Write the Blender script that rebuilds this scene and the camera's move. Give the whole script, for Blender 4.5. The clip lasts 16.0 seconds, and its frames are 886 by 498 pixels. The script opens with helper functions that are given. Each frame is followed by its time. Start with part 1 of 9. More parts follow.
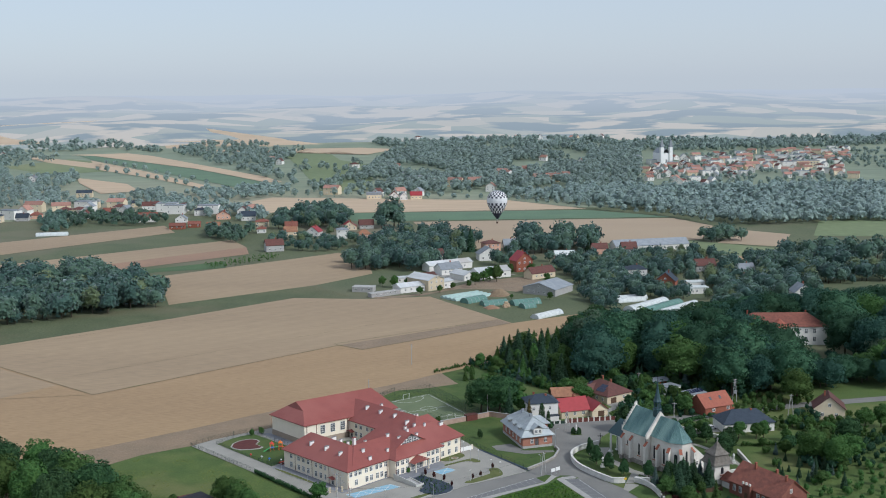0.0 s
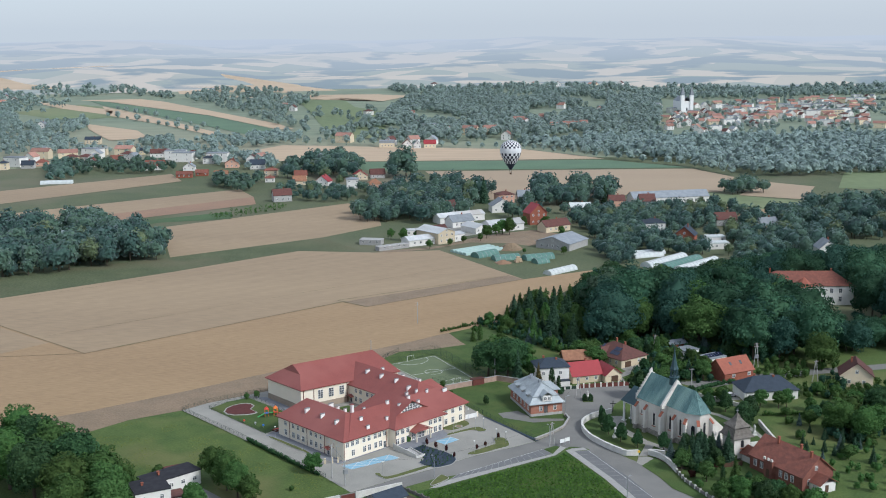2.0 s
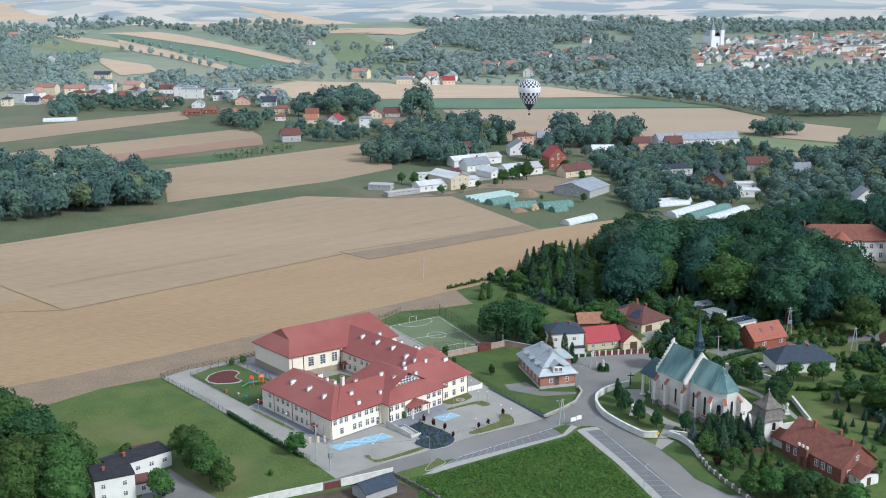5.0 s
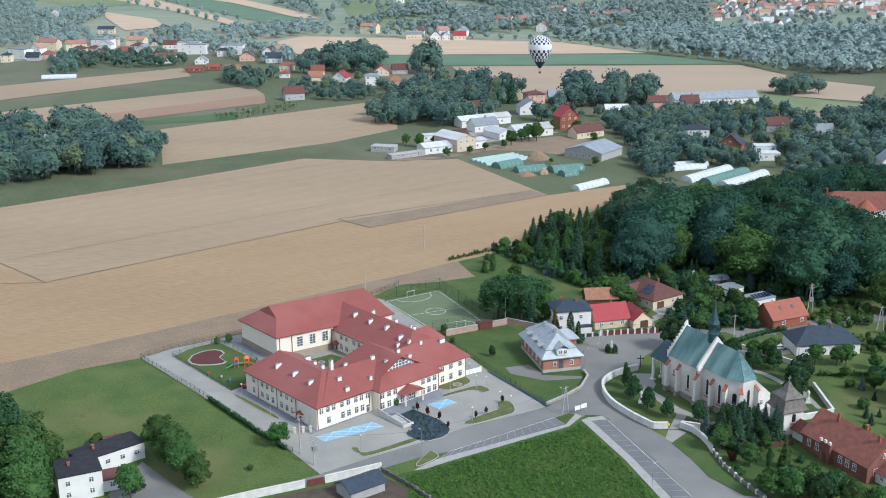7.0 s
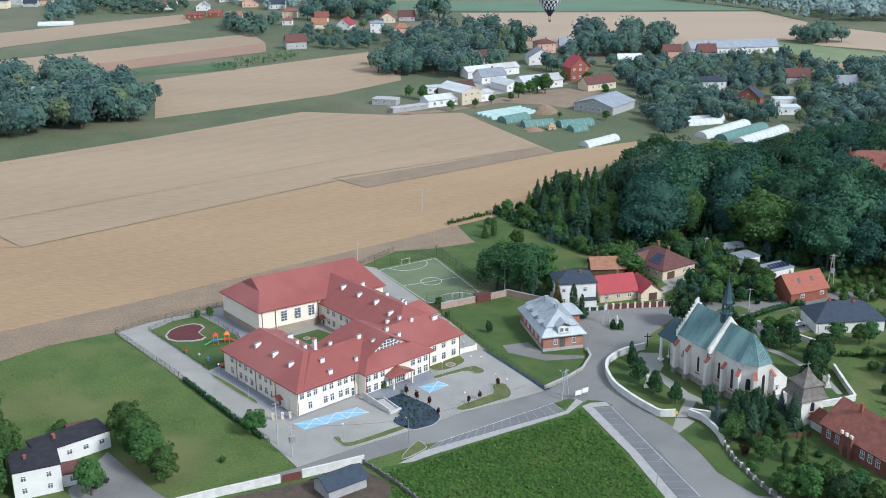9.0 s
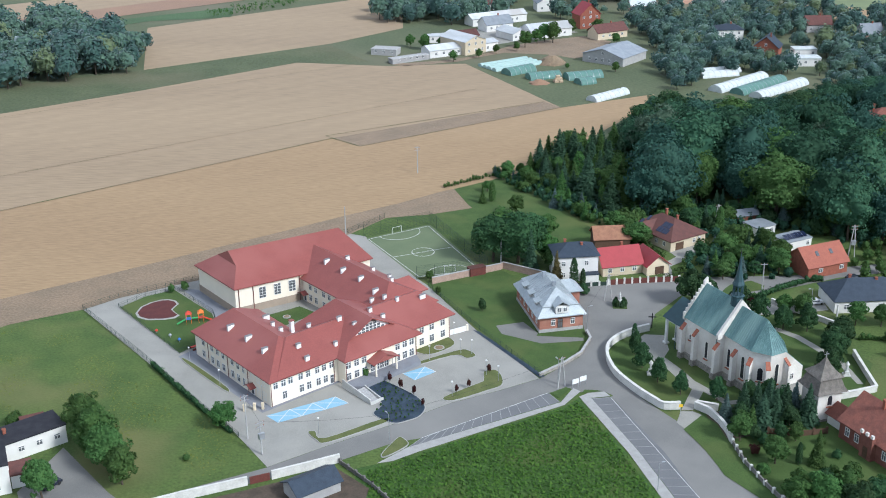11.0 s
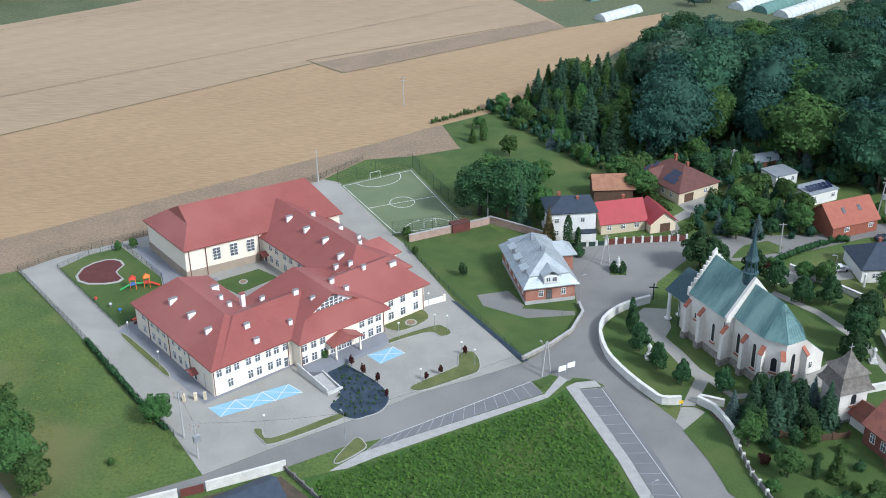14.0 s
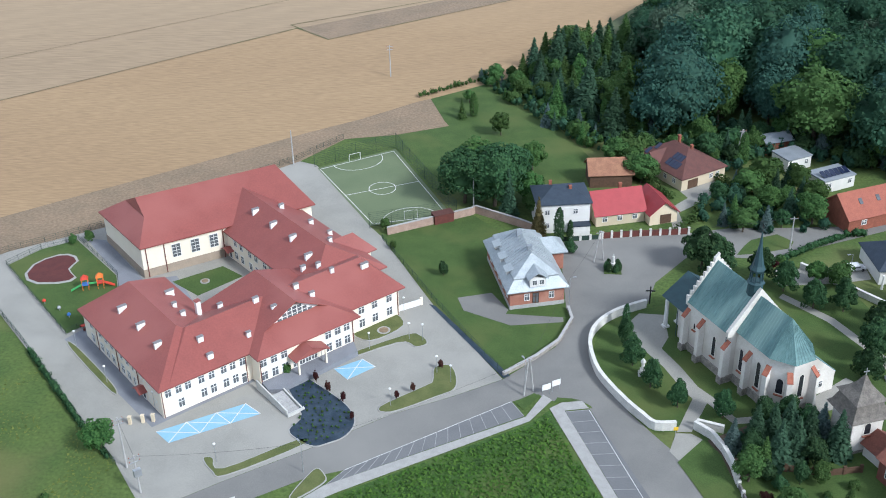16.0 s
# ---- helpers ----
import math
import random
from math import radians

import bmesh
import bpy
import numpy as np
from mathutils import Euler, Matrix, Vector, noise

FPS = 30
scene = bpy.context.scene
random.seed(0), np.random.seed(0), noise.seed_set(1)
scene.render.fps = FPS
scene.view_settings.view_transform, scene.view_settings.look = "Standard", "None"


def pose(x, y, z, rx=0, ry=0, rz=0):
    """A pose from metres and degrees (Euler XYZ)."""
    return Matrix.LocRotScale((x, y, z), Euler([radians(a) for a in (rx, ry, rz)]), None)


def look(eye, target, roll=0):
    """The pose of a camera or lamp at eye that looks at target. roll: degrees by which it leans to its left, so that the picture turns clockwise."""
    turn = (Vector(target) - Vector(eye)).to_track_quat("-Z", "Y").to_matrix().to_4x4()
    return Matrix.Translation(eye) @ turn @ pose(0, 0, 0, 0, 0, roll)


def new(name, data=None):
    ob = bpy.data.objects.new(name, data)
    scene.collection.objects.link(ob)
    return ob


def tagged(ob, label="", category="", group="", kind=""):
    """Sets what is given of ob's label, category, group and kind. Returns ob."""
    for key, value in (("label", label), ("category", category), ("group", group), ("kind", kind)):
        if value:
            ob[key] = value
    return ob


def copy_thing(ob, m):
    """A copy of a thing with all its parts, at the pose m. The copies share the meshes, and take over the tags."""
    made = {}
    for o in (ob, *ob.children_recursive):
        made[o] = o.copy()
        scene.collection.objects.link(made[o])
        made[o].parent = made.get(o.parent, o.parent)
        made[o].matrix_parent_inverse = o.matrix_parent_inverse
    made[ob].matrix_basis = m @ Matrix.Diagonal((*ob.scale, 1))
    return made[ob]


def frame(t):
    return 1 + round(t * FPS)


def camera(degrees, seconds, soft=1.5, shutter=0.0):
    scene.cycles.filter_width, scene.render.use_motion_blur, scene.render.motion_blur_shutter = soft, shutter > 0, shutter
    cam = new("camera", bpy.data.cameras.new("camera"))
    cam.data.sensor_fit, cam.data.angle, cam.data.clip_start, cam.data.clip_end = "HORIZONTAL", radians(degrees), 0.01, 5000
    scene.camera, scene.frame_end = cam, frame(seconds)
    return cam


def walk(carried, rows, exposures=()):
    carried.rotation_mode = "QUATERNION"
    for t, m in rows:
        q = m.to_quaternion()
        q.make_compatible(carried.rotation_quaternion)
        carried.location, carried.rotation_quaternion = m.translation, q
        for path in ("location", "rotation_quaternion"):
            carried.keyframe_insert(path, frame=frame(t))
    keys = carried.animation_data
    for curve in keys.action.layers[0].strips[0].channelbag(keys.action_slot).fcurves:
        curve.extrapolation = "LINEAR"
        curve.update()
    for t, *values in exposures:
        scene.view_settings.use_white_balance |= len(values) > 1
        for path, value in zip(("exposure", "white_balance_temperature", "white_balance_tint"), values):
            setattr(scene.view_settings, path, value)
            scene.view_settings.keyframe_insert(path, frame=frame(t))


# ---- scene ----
cam = camera(42.222, 16.0, 1.0)
# seconds, eye, target, lean
PATH = [
    (0.0, (0.004, -0.023, 126.726), (0.029, 98.919, 112.214), -0.65),
    (0.5, (1.123, 5.872, 126.553), (0.736, 104.672, 111.109), -0.62),
    (1.0, (2.205, 11.782, 126.376), (1.422, 110.393, 109.787), -0.59),
    (1.5, (3.305, 17.789, 126.254), (2.120, 116.183, 108.438), -0.51),
    (2.0, (4.337, 23.875, 126.111), (2.768, 122.032, 107.068), -0.47),
    (2.5, (5.345, 30.000, 125.958), (3.412, 127.903, 105.680), -0.46),
    (3.0, (6.387, 36.109, 125.809), (4.077, 133.759, 104.385), -0.42),
    (3.5, (7.448, 42.188, 125.699), (4.758, 139.609, 103.295), -0.40),
    (4.0, (8.545, 48.226, 125.585), (5.482, 145.473, 102.486), -0.40),
    (6.5, (13.995, 78.159, 125.010), (9.228, 174.223, 97.641), -0.39),
    (7.0, (15.043, 84.119, 124.918), (9.953, 179.864, 96.512), -0.44),
    (7.5, (16.139, 90.096, 124.831), (10.736, 185.503, 95.364), -0.45),
    (8.0, (17.228, 96.073, 124.744), (11.513, 191.110, 94.161), -0.48),
    (8.5, (18.409, 102.028, 124.705), (12.376, 196.654, 92.932), -0.51),
    (9.0, (19.609, 107.984, 124.699), (13.250, 202.173, 91.713), -0.55),
    (11.5, (25.558, 138.132, 124.478), (17.711, 229.893, 85.511), -0.76),
    (12.0, (26.759, 144.258, 124.437), (18.635, 235.436, 84.180), -0.78),
    (12.5, (27.845, 150.409, 124.369), (19.481, 240.941, 82.727), -0.80),
    (13.0, (28.880, 156.600, 124.264), (20.333, 246.464, 81.236), -0.80),
    (13.5, (29.967, 162.762, 124.206), (21.207, 251.926, 79.787), -0.81),
    (14.0, (31.102, 168.974, 124.179), (22.131, 257.405, 78.359), -0.86),
    (14.5, (32.331, 175.191, 124.113), (23.113, 262.872, 76.921), -0.93),
    (15.0, (33.630, 181.367, 124.027), (24.144, 268.265, 75.459), -1.05),
    (15.5, (34.995, 187.531, 124.028), (25.213, 273.554, 73.984), -1.17),
    (16.0, (36.382, 193.736, 124.132), (26.244, 279.657, 73.986), -1.25),
]
walk(cam, [(t, look(e, a, r)) for t, e, a, r in PATH], [(0.0, 0.80, 5650, 8), (3.5, 1.08, 5560, 8), (7.0, 1.24, 5450, 8), (12.5, 1.34, 5420, 8), (16.0, 1.38, 5420, 8)])

# ---- light ----
SUN_EL, SUN_AZ = 38.0, 124.0   # height, and bearing clockwise from +y
world = bpy.data.worlds.new("sky")
scene.world = world
world.use_nodes = True
wn, wl = world.node_tree.nodes, world.node_tree.links
sky = wn.new("ShaderNodeTexSky")
sky.sky_type, sky.sun_disc = "NISHITA", False
sky.sun_elevation, sky.sun_rotation = radians(SUN_EL), radians(SUN_AZ)
sky.altitude, sky.air_density, sky.dust_density, sky.ozone_density = 250, 1.0, 1.2, 3.0
# a hazy day: the clear sky is mixed with even, pale haze light
haze = wn.new("ShaderNodeMixRGB")
haze.inputs[0].default_value = 0.85
haze.inputs[2].default_value = (2.62, 2.65, 2.70, 1)
wl.new(sky.outputs[0], haze.inputs[1])
wl.new(haze.outputs[0], wn["Background"].inputs["Color"])
wn["Background"].inputs["Strength"].default_value = 0.122
sun = new("sun", bpy.data.lights.new("sun", "SUN"))
sun.data.energy, sun.data.angle, sun.data.color = 1.6, radians(12.0), (1.0, 0.93, 0.83)
sa, se = radians(SUN_AZ), radians(SUN_EL)
sun.matrix_basis = look((math.sin(sa) * math.cos(se) * 300, math.cos(sa) * math.cos(se) * 300 + 300, math.sin(se) * 300), (0, 300, 0))

# ---- materials ----
def mat(name, c1, c2=None, rough=0.8, scale=0.5, detail=0.0, metal=0.0, bump=0.0, bump_scale=6.0, rnd=0.0, spec=0.3, stretch=None, c3=None, turn=0.0, haze_sheen=0.0, rows=None):
    """A surface mottled between two colours at two scales; rnd: how much single pieces differ."""
    m = bpy.data.materials.new(name)
    m.use_nodes = True
    nt = m.node_tree
    N, L = nt.nodes, nt.links
    b = N["Principled BSDF"]
    b.inputs["Roughness"].default_value = rough
    b.inputs["Metallic"].default_value = metal
    b.inputs["Specular IOR Level"].default_value = spec
    # pale sheen at grazing angles, standing in for distance haze
    if haze_sheen:
        b.inputs["Sheen Weight"].default_value = haze_sheen
        b.inputs["Sheen Roughness"].default_value = 0.35
        b.inputs["Sheen Tint"].default_value = (0.95, 0.96, 0.97, 1)
    c2 = c2 or tuple(v * 0.8 for v in c1)
    tc = N.new("ShaderNodeTexCoord")
    mp = N.new("ShaderNodeMapping")
    L.new(tc.outputs["Object"], mp.inputs["Vector"])
    mp.inputs["Rotation"].default_value = (0, 0, radians(turn))
    if stretch:
        mp.inputs["Scale"].default_value = stretch
    big = N.new("ShaderNodeTexNoise")
    big.inputs["Scale"].default_value = scale
    big.inputs["Detail"].default_value = 5
    L.new(mp.outputs[0], big.inputs["Vector"])
    fine = N.new("ShaderNodeTexNoise")
    fine.inputs["Scale"].default_value = bump_scale
    fine.inputs["Detail"].default_value = 4
    L.new(mp.outputs[0], fine.inputs["Vector"])
    mix = N.new("ShaderNodeMixRGB")
    mix.inputs[1].default_value = (*c1, 1)
    mix.inputs[2].default_value = (*c2, 1)
    ramp = N.new("ShaderNodeMapRange")
    ramp.inputs["From Min"].default_value = 0.35
    ramp.inputs["From Max"].default_value = 0.65
    L.new(big.outputs["Fac"], ramp.inputs["Value"])
    L.new(ramp.outputs[0], mix.inputs[0])
    out = mix
    if detail:
        m2 = N.new("ShaderNodeMixRGB")
        m2.blend_type = "OVERLAY"
        m2.inputs[0].default_value = detail
        L.new(out.outputs[0], m2.inputs[1])
        L.new(fine.outputs["Fac"], m2.inputs[2])
        out = m2
    if c3:
        m3 = N.new("ShaderNodeMixRGB")
        m3.inputs[2].default_value = (*c3, 1)
        n3 = N.new("ShaderNodeTexNoise")
        n3.inputs["Scale"].default_value = scale * 0.23
        n3.inputs["Detail"].default_value = 6
        r3 = N.new("ShaderNodeMapRange")
        r3.inputs["From Min"].default_value, r3.inputs["From Max"].default_value = 0.5, 0.66
        L.new(mp.outputs[0], n3.inputs["Vector"])
        L.new(n3.outputs["Fac"], r3.inputs["Value"])
        L.new(r3.outputs[0], m3.inputs[0])
        L.new(out.outputs[0], m3.inputs[1])
        out = m3
    if rows:
        # faint drill rows and tramlines
        wave = N.new("ShaderNodeTexWave")
        wave.bands_direction = "Y"
        wave.inputs["Scale"].default_value = 0.314 / rows[0]
        wave.inputs["Distortion"].default_value = 5.0
        wave.inputs["Detail"].default_value = 3.0
        wave.inputs["Detail Scale"].default_value = 0.6
        flat = N.new("ShaderNodeMapping")
        flat.inputs["Rotation"].default_value = (0, 0, radians(turn))
        L.new(tc.outputs["Object"], flat.inputs["Vector"])
        L.new(flat.outputs[0], wave.inputs["Vector"])
        rw = N.new("ShaderNodeMapRange")
        rw.inputs["To Min"].default_value, rw.inputs["To Max"].default_value = 1 - rows[1], 1.0 + rows[1] * 0.4
        L.new(wave.outputs["Fac"], rw.inputs["Value"])
        hv = N.new("ShaderNodeHueSaturation")
        L.new(rw.outputs[0], hv.inputs["Value"])
        L.new(out.outputs[0], hv.inputs["Color"])
        out = hv
    if rnd:
        oi = N.new("ShaderNodeObjectInfo")
        hs = N.new("ShaderNodeHueSaturation")
        r1 = N.new("ShaderNodeMapRange")
        r1.inputs["To Min"].default_value, r1.inputs["To Max"].default_value = 1 - rnd, 1 + rnd
        L.new(oi.outputs["Random"], r1.inputs["Value"])
        L.new(r1.outputs[0], hs.inputs["Value"])
        L.new(out.outputs[0], hs.inputs["Color"])
        out = hs
    L.new(out.outputs[0], b.inputs["Base Color"])
    if bump:
        bp = N.new("ShaderNodeBump")
        bp.inputs["Strength"].default_value = 0.6
        bp.inputs["Distance"].default_value = bump
        L.new(fine.outputs["Fac"], bp.inputs["Height"])
        L.new(bp.outputs[0], b.inputs["Normal"])
    return m


def leafmat(name, c1, c2, rnd=0.25, hue=0.018, haze_sheen=0.0, thin=0.25):
    """Foliage: each clump of leaves and each tree differs a little."""
    m = bpy.data.materials.new(name)
    m.use_nodes = True
    N, L = m.node_tree.nodes, m.node_tree.links
    b = N["Principled BSDF"]
    b.inputs["Roughness"].default_value = 0.75
    b.inputs["Specular IOR Level"].default_value = 0.1
    # bluish sheen on the leaves in place of haze
    if haze_sheen:
        b.inputs["Sheen Weight"].default_value = haze_sheen
        b.inputs["Sheen Roughness"].default_value = 0.5
        b.inputs["Sheen Tint"].default_value = (0.8, 0.9, 1.0, 1)
    geo = N.new("ShaderNodeNewGeometry")
    oi = N.new("ShaderNodeObjectInfo")
    mix = N.new("ShaderNodeMixRGB")
    mix.inputs[1].default_value, mix.inputs[2].default_value = (*c1, 1), (*c2, 1)
    L.new(geo.outputs["Random Per Island"], mix.inputs[0])
    hs = N.new("ShaderNodeHueSaturation")
    r1, r2 = N.new("ShaderNodeMapRange"), N.new("ShaderNodeMapRange")
    r1.inputs["To Min"].default_value, r1.inputs["To Max"].default_value = 1 - rnd, 1 + rnd
    r2.inputs["To Min"].default_value, r2.inputs["To Max"].default_value = 0.5 - hue, 0.5 + hue
    L.new(oi.outputs["Random"], r1.inputs["Value"])
    L.new(oi.outputs["Random"], r2.inputs["Value"])
    L.new(r1.outputs[0], hs.inputs["Value"])
    L.new(r2.outputs[0], hs.inputs["Hue"])
    L.new(mix.outputs[0], hs.inputs["Color"])
    L.new(hs.outputs[0], b.inputs["Base Color"])
    tr = N.new("ShaderNodeBsdfTranslucent")
    L.new(hs.outputs[0], tr.inputs["Color"])
    ms = N.new("ShaderNodeMixShader")
    ms.inputs[0].default_value = thin
    L.new(b.outputs[0], ms.inputs[1])
    L.new(tr.outputs[0], ms.inputs[2])
    L.new(ms.outputs[0], N["Material Output"].inputs["Surface"])
    return m


# ---- mesh helpers ----
def part(name, bm, material, parent=None, label="", smooth=False):
    """Links a bmesh as one mesh object, under its thing."""
    me = bpy.data.meshes.new(name)
    bmesh.ops.recalc_face_normals(bm, faces=bm.faces)
    bm.to_mesh(me)
    bm.free()
    if material:
        me.materials.append(material)
    if smooth:
        me.polygons.foreach_set("use_smooth", [True] * len(me.polygons))
    ob = new(name, me)
    if parent:
        ob.parent = parent
    if label:
        tagged(ob, label)
    return ob


def raw(name, verts, faces, material, parent=None):
    me = bpy.data.meshes.new(name)
    me.from_pydata(verts, [], faces)
    if material:
        me.materials.append(material)
    ob = new(name, me)
    if parent:
        ob.parent = parent
    return ob


def root(name, m, label, category, group=""):
    """An Empty at the base of a thing."""
    e = new(name)
    e.matrix_basis = m
    return tagged(e, label, category, group)


def box(bm, x0, y0, z0, x1, y1, z1, m=None):
    vs = [bm.verts.new((x, y, z)) for x in (x0, x1) for y in (y0, y1) for z in (z0, z1)]
    for f in ((0, 1, 3, 2), (4, 6, 7, 5), (0, 4, 5, 1), (2, 3, 7, 6), (0, 2, 6, 4), (1, 5, 7, 3)):
        bm.faces.new([vs[i] for i in f])
    if m:
        bmesh.ops.transform(bm, matrix=m, verts=vs)
    return vs


def boxes(*bs):
    bm = bmesh.new()
    for b in bs:
        box(bm, *b)
    return bm


def tube(bm, p, q, r0, r1=None, n=8):
    """A tapered rod from p to q."""
    p, q = Vector(p), Vector(q)
    r1 = r0 if r1 is None else r1
    z = (q - p).normalized()
    x = z.orthogonal().normalized()
    y = z.cross(x)
    rings = []
    for c, r in ((p, r0), (q, r1)):
        rings.append([bm.verts.new(c + (x * math.cos(a) + y * math.sin(a)) * r) for a in (2 * math.pi * i / n for i in range(n))])
    for i in range(n):
        bm.faces.new((rings[0][i], rings[0][(i + 1) % n], rings[1][(i + 1) % n], rings[1][i]))
    bm.faces.new(rings[0][::-1])
    bm.faces.new(rings[1])


def prism(bm, pts, z0, z1):
    """An upright solid over a plan outline."""
    lo = [bm.verts.new((x, y, z0)) for x, y in pts]
    hi = [bm.verts.new((x, y, z1)) for x, y in pts]
    n = len(pts)
    bm.faces.new(lo[::-1])
    bm.faces.new(hi)
    for i in range(n):
        bm.faces.new((lo[i], lo[(i + 1) % n], hi[(i + 1) % n], hi[i]))
    return lo + hi


def slab(bm, pts, t):
    """A plate of thickness t below the outline pts (3D, planar)."""
    n = (Vector(pts[1]) - Vector(pts[0])).cross(Vector(pts[2]) - Vector(pts[0])).normalized()
    if n.z < 0:
        pts = list(pts)[::-1]
        n = -n
    hi = [bm.verts.new(p) for p in pts]
    lo = [bm.verts.new(Vector(p) - n * t) for p in pts]
    k = len(pts)
    bm.faces.new(hi)
    bm.faces.new(lo[::-1])
    for i in range(k):
        bm.faces.new((hi[i], lo[i], lo[(i + 1) % k], hi[(i + 1) % k]))

# ---- trees ----
BARK = mat("bark", (0.10, 0.08, 0.06), (0.07, 0.055, 0.04), 0.95, 2.0, 0.4, bump=0.03, bump_scale=8)
BIRCHBARK = mat("pale_bark", (0.45, 0.42, 0.37), (0.2, 0.18, 0.15), 0.9, 1.2, 0.4)
LEAF = leafmat("leaves", (0.050, 0.105, 0.030), (0.090, 0.160, 0.045))
LEAFDARK = leafmat("dark_leaves", (0.028, 0.068, 0.029), (0.062, 0.118, 0.046))
LEAFWOOD = leafmat("wood_leaves", (0.030, 0.078, 0.048), (0.056, 0.118, 0.067))
LEAFFRESH = leafmat("fresh_wood_leaves", (0.034, 0.088, 0.046), (0.066, 0.134, 0.066))
LEAFCOOL = leafmat("dark_wood_leaves", (0.024, 0.063, 0.044), (0.046, 0.096, 0.062))
LEAFGREY = leafmat("silvery_leaves", (0.07, 0.115, 0.07), (0.105, 0.15, 0.10), 0.15)
LEAFLIGHT = leafmat("light_leaves", (0.056, 0.120, 0.034), (0.090, 0.164, 0.050), 0.2, 0.012)
LEAFRED = leafmat("dark_red_leaves", (0.05, 0.02, 0.018), (0.08, 0.03, 0.025))
NEEDLE = leafmat("needles", (0.034, 0.070, 0.038), (0.056, 0.104, 0.056))
BLUENEEDLE = leafmat("blue_needles", (0.075, 0.118, 0.108), (0.12, 0.168, 0.152), 0.15)
BROWNNEEDLE = leafmat("browning_needles", (0.09, 0.075, 0.03), (0.13, 0.10, 0.045), 0.15)
# far trees: haze put into paler, bluer leaf colours and sheen
LEAFFAR = leafmat("hazed_far_leaves", (0.215, 0.285, 0.250), (0.265, 0.335, 0.290), 0.12, 0.02, 0.5, 0.15)
# farm trees: middle-distance haze painted in as paler leaves with bluish sheen
LEAFMID = leafmat("hazed_farm_leaves", (0.072, 0.132, 0.095), (0.110, 0.175, 0.122), 0.2, 0.025, 0.35, 0.15)
LEAFMIDDARK = leafmat("hazed_dark_farm_leaves", (0.044, 0.092, 0.078), (0.072, 0.128, 0.104), 0.15, 0.02, 0.3, 0.15)
LEAFMIDLIGHT = leafmat("hazed_light_farm_leaves", (0.105, 0.155, 0.075), (0.145, 0.195, 0.095), 0.15, 0.02, 0.3, 0.15)


def ball(level):
    """Directions and triangles of a geodesic ball."""
    bm = bmesh.new()
    bmesh.ops.create_icosphere(bm, subdivisions=level, radius=1.0)
    bm.verts.ensure_lookup_table()
    v, f = np.array([q.co[:] for q in bm.verts]), np.array([[q.index for q in k.verts] for k in bm.faces])
    bm.free()
    return v, f


BALL = {k: ball(k) for k in (1, 2, 3)}


def leaf_mesh(name, centres, normals, size, material, rng, long=1.0, core=None):
    """Many small sprays of leaves, each one pointed face, round a dense inner mass of twigs (core: points, triangles)."""
    n = len(centres)
    normals = normals / (np.linalg.norm(normals, axis=1, keepdims=True) + 1e-9)
    ref = rng.normal(size=(n, 3))
    t = np.cross(normals, ref)
    t /= np.linalg.norm(t, axis=1, keepdims=True) + 1e-9
    b = np.cross(normals, t)
    s = size * rng.uniform(0.6, 1.35, (n, 1))
    dip = normals * s * 0.14
    v = np.empty((n, 3, 3))
    v[:, 0] = centres - t * s * 0.5 - dip
    v[:, 1] = centres + t * s * 0.5 - dip
    v[:, 2] = centres + b * s * 0.8 * long
    v, f = v.reshape(-1, 3), np.arange(n * 3, dtype=np.int32)
    if core is not None:
        f = np.concatenate([f, (core[1] + len(v)).reshape(-1).astype(np.int32)])
        v = np.concatenate([v, core[0]])
    me = bpy.data.meshes.new(name)
    me.vertices.add(len(v))
    me.vertices.foreach_set("co", v.reshape(-1))
    me.loops.add(len(f))
    me.loops.foreach_set("vertex_index", f)
    me.polygons.add(len(f) // 3)
    me.polygons.foreach_set("loop_start", np.arange(0, len(f), 3, dtype=np.int32))
    me.update(calc_edges=True)
    me.validate()
    me.materials.append(material)
    return me


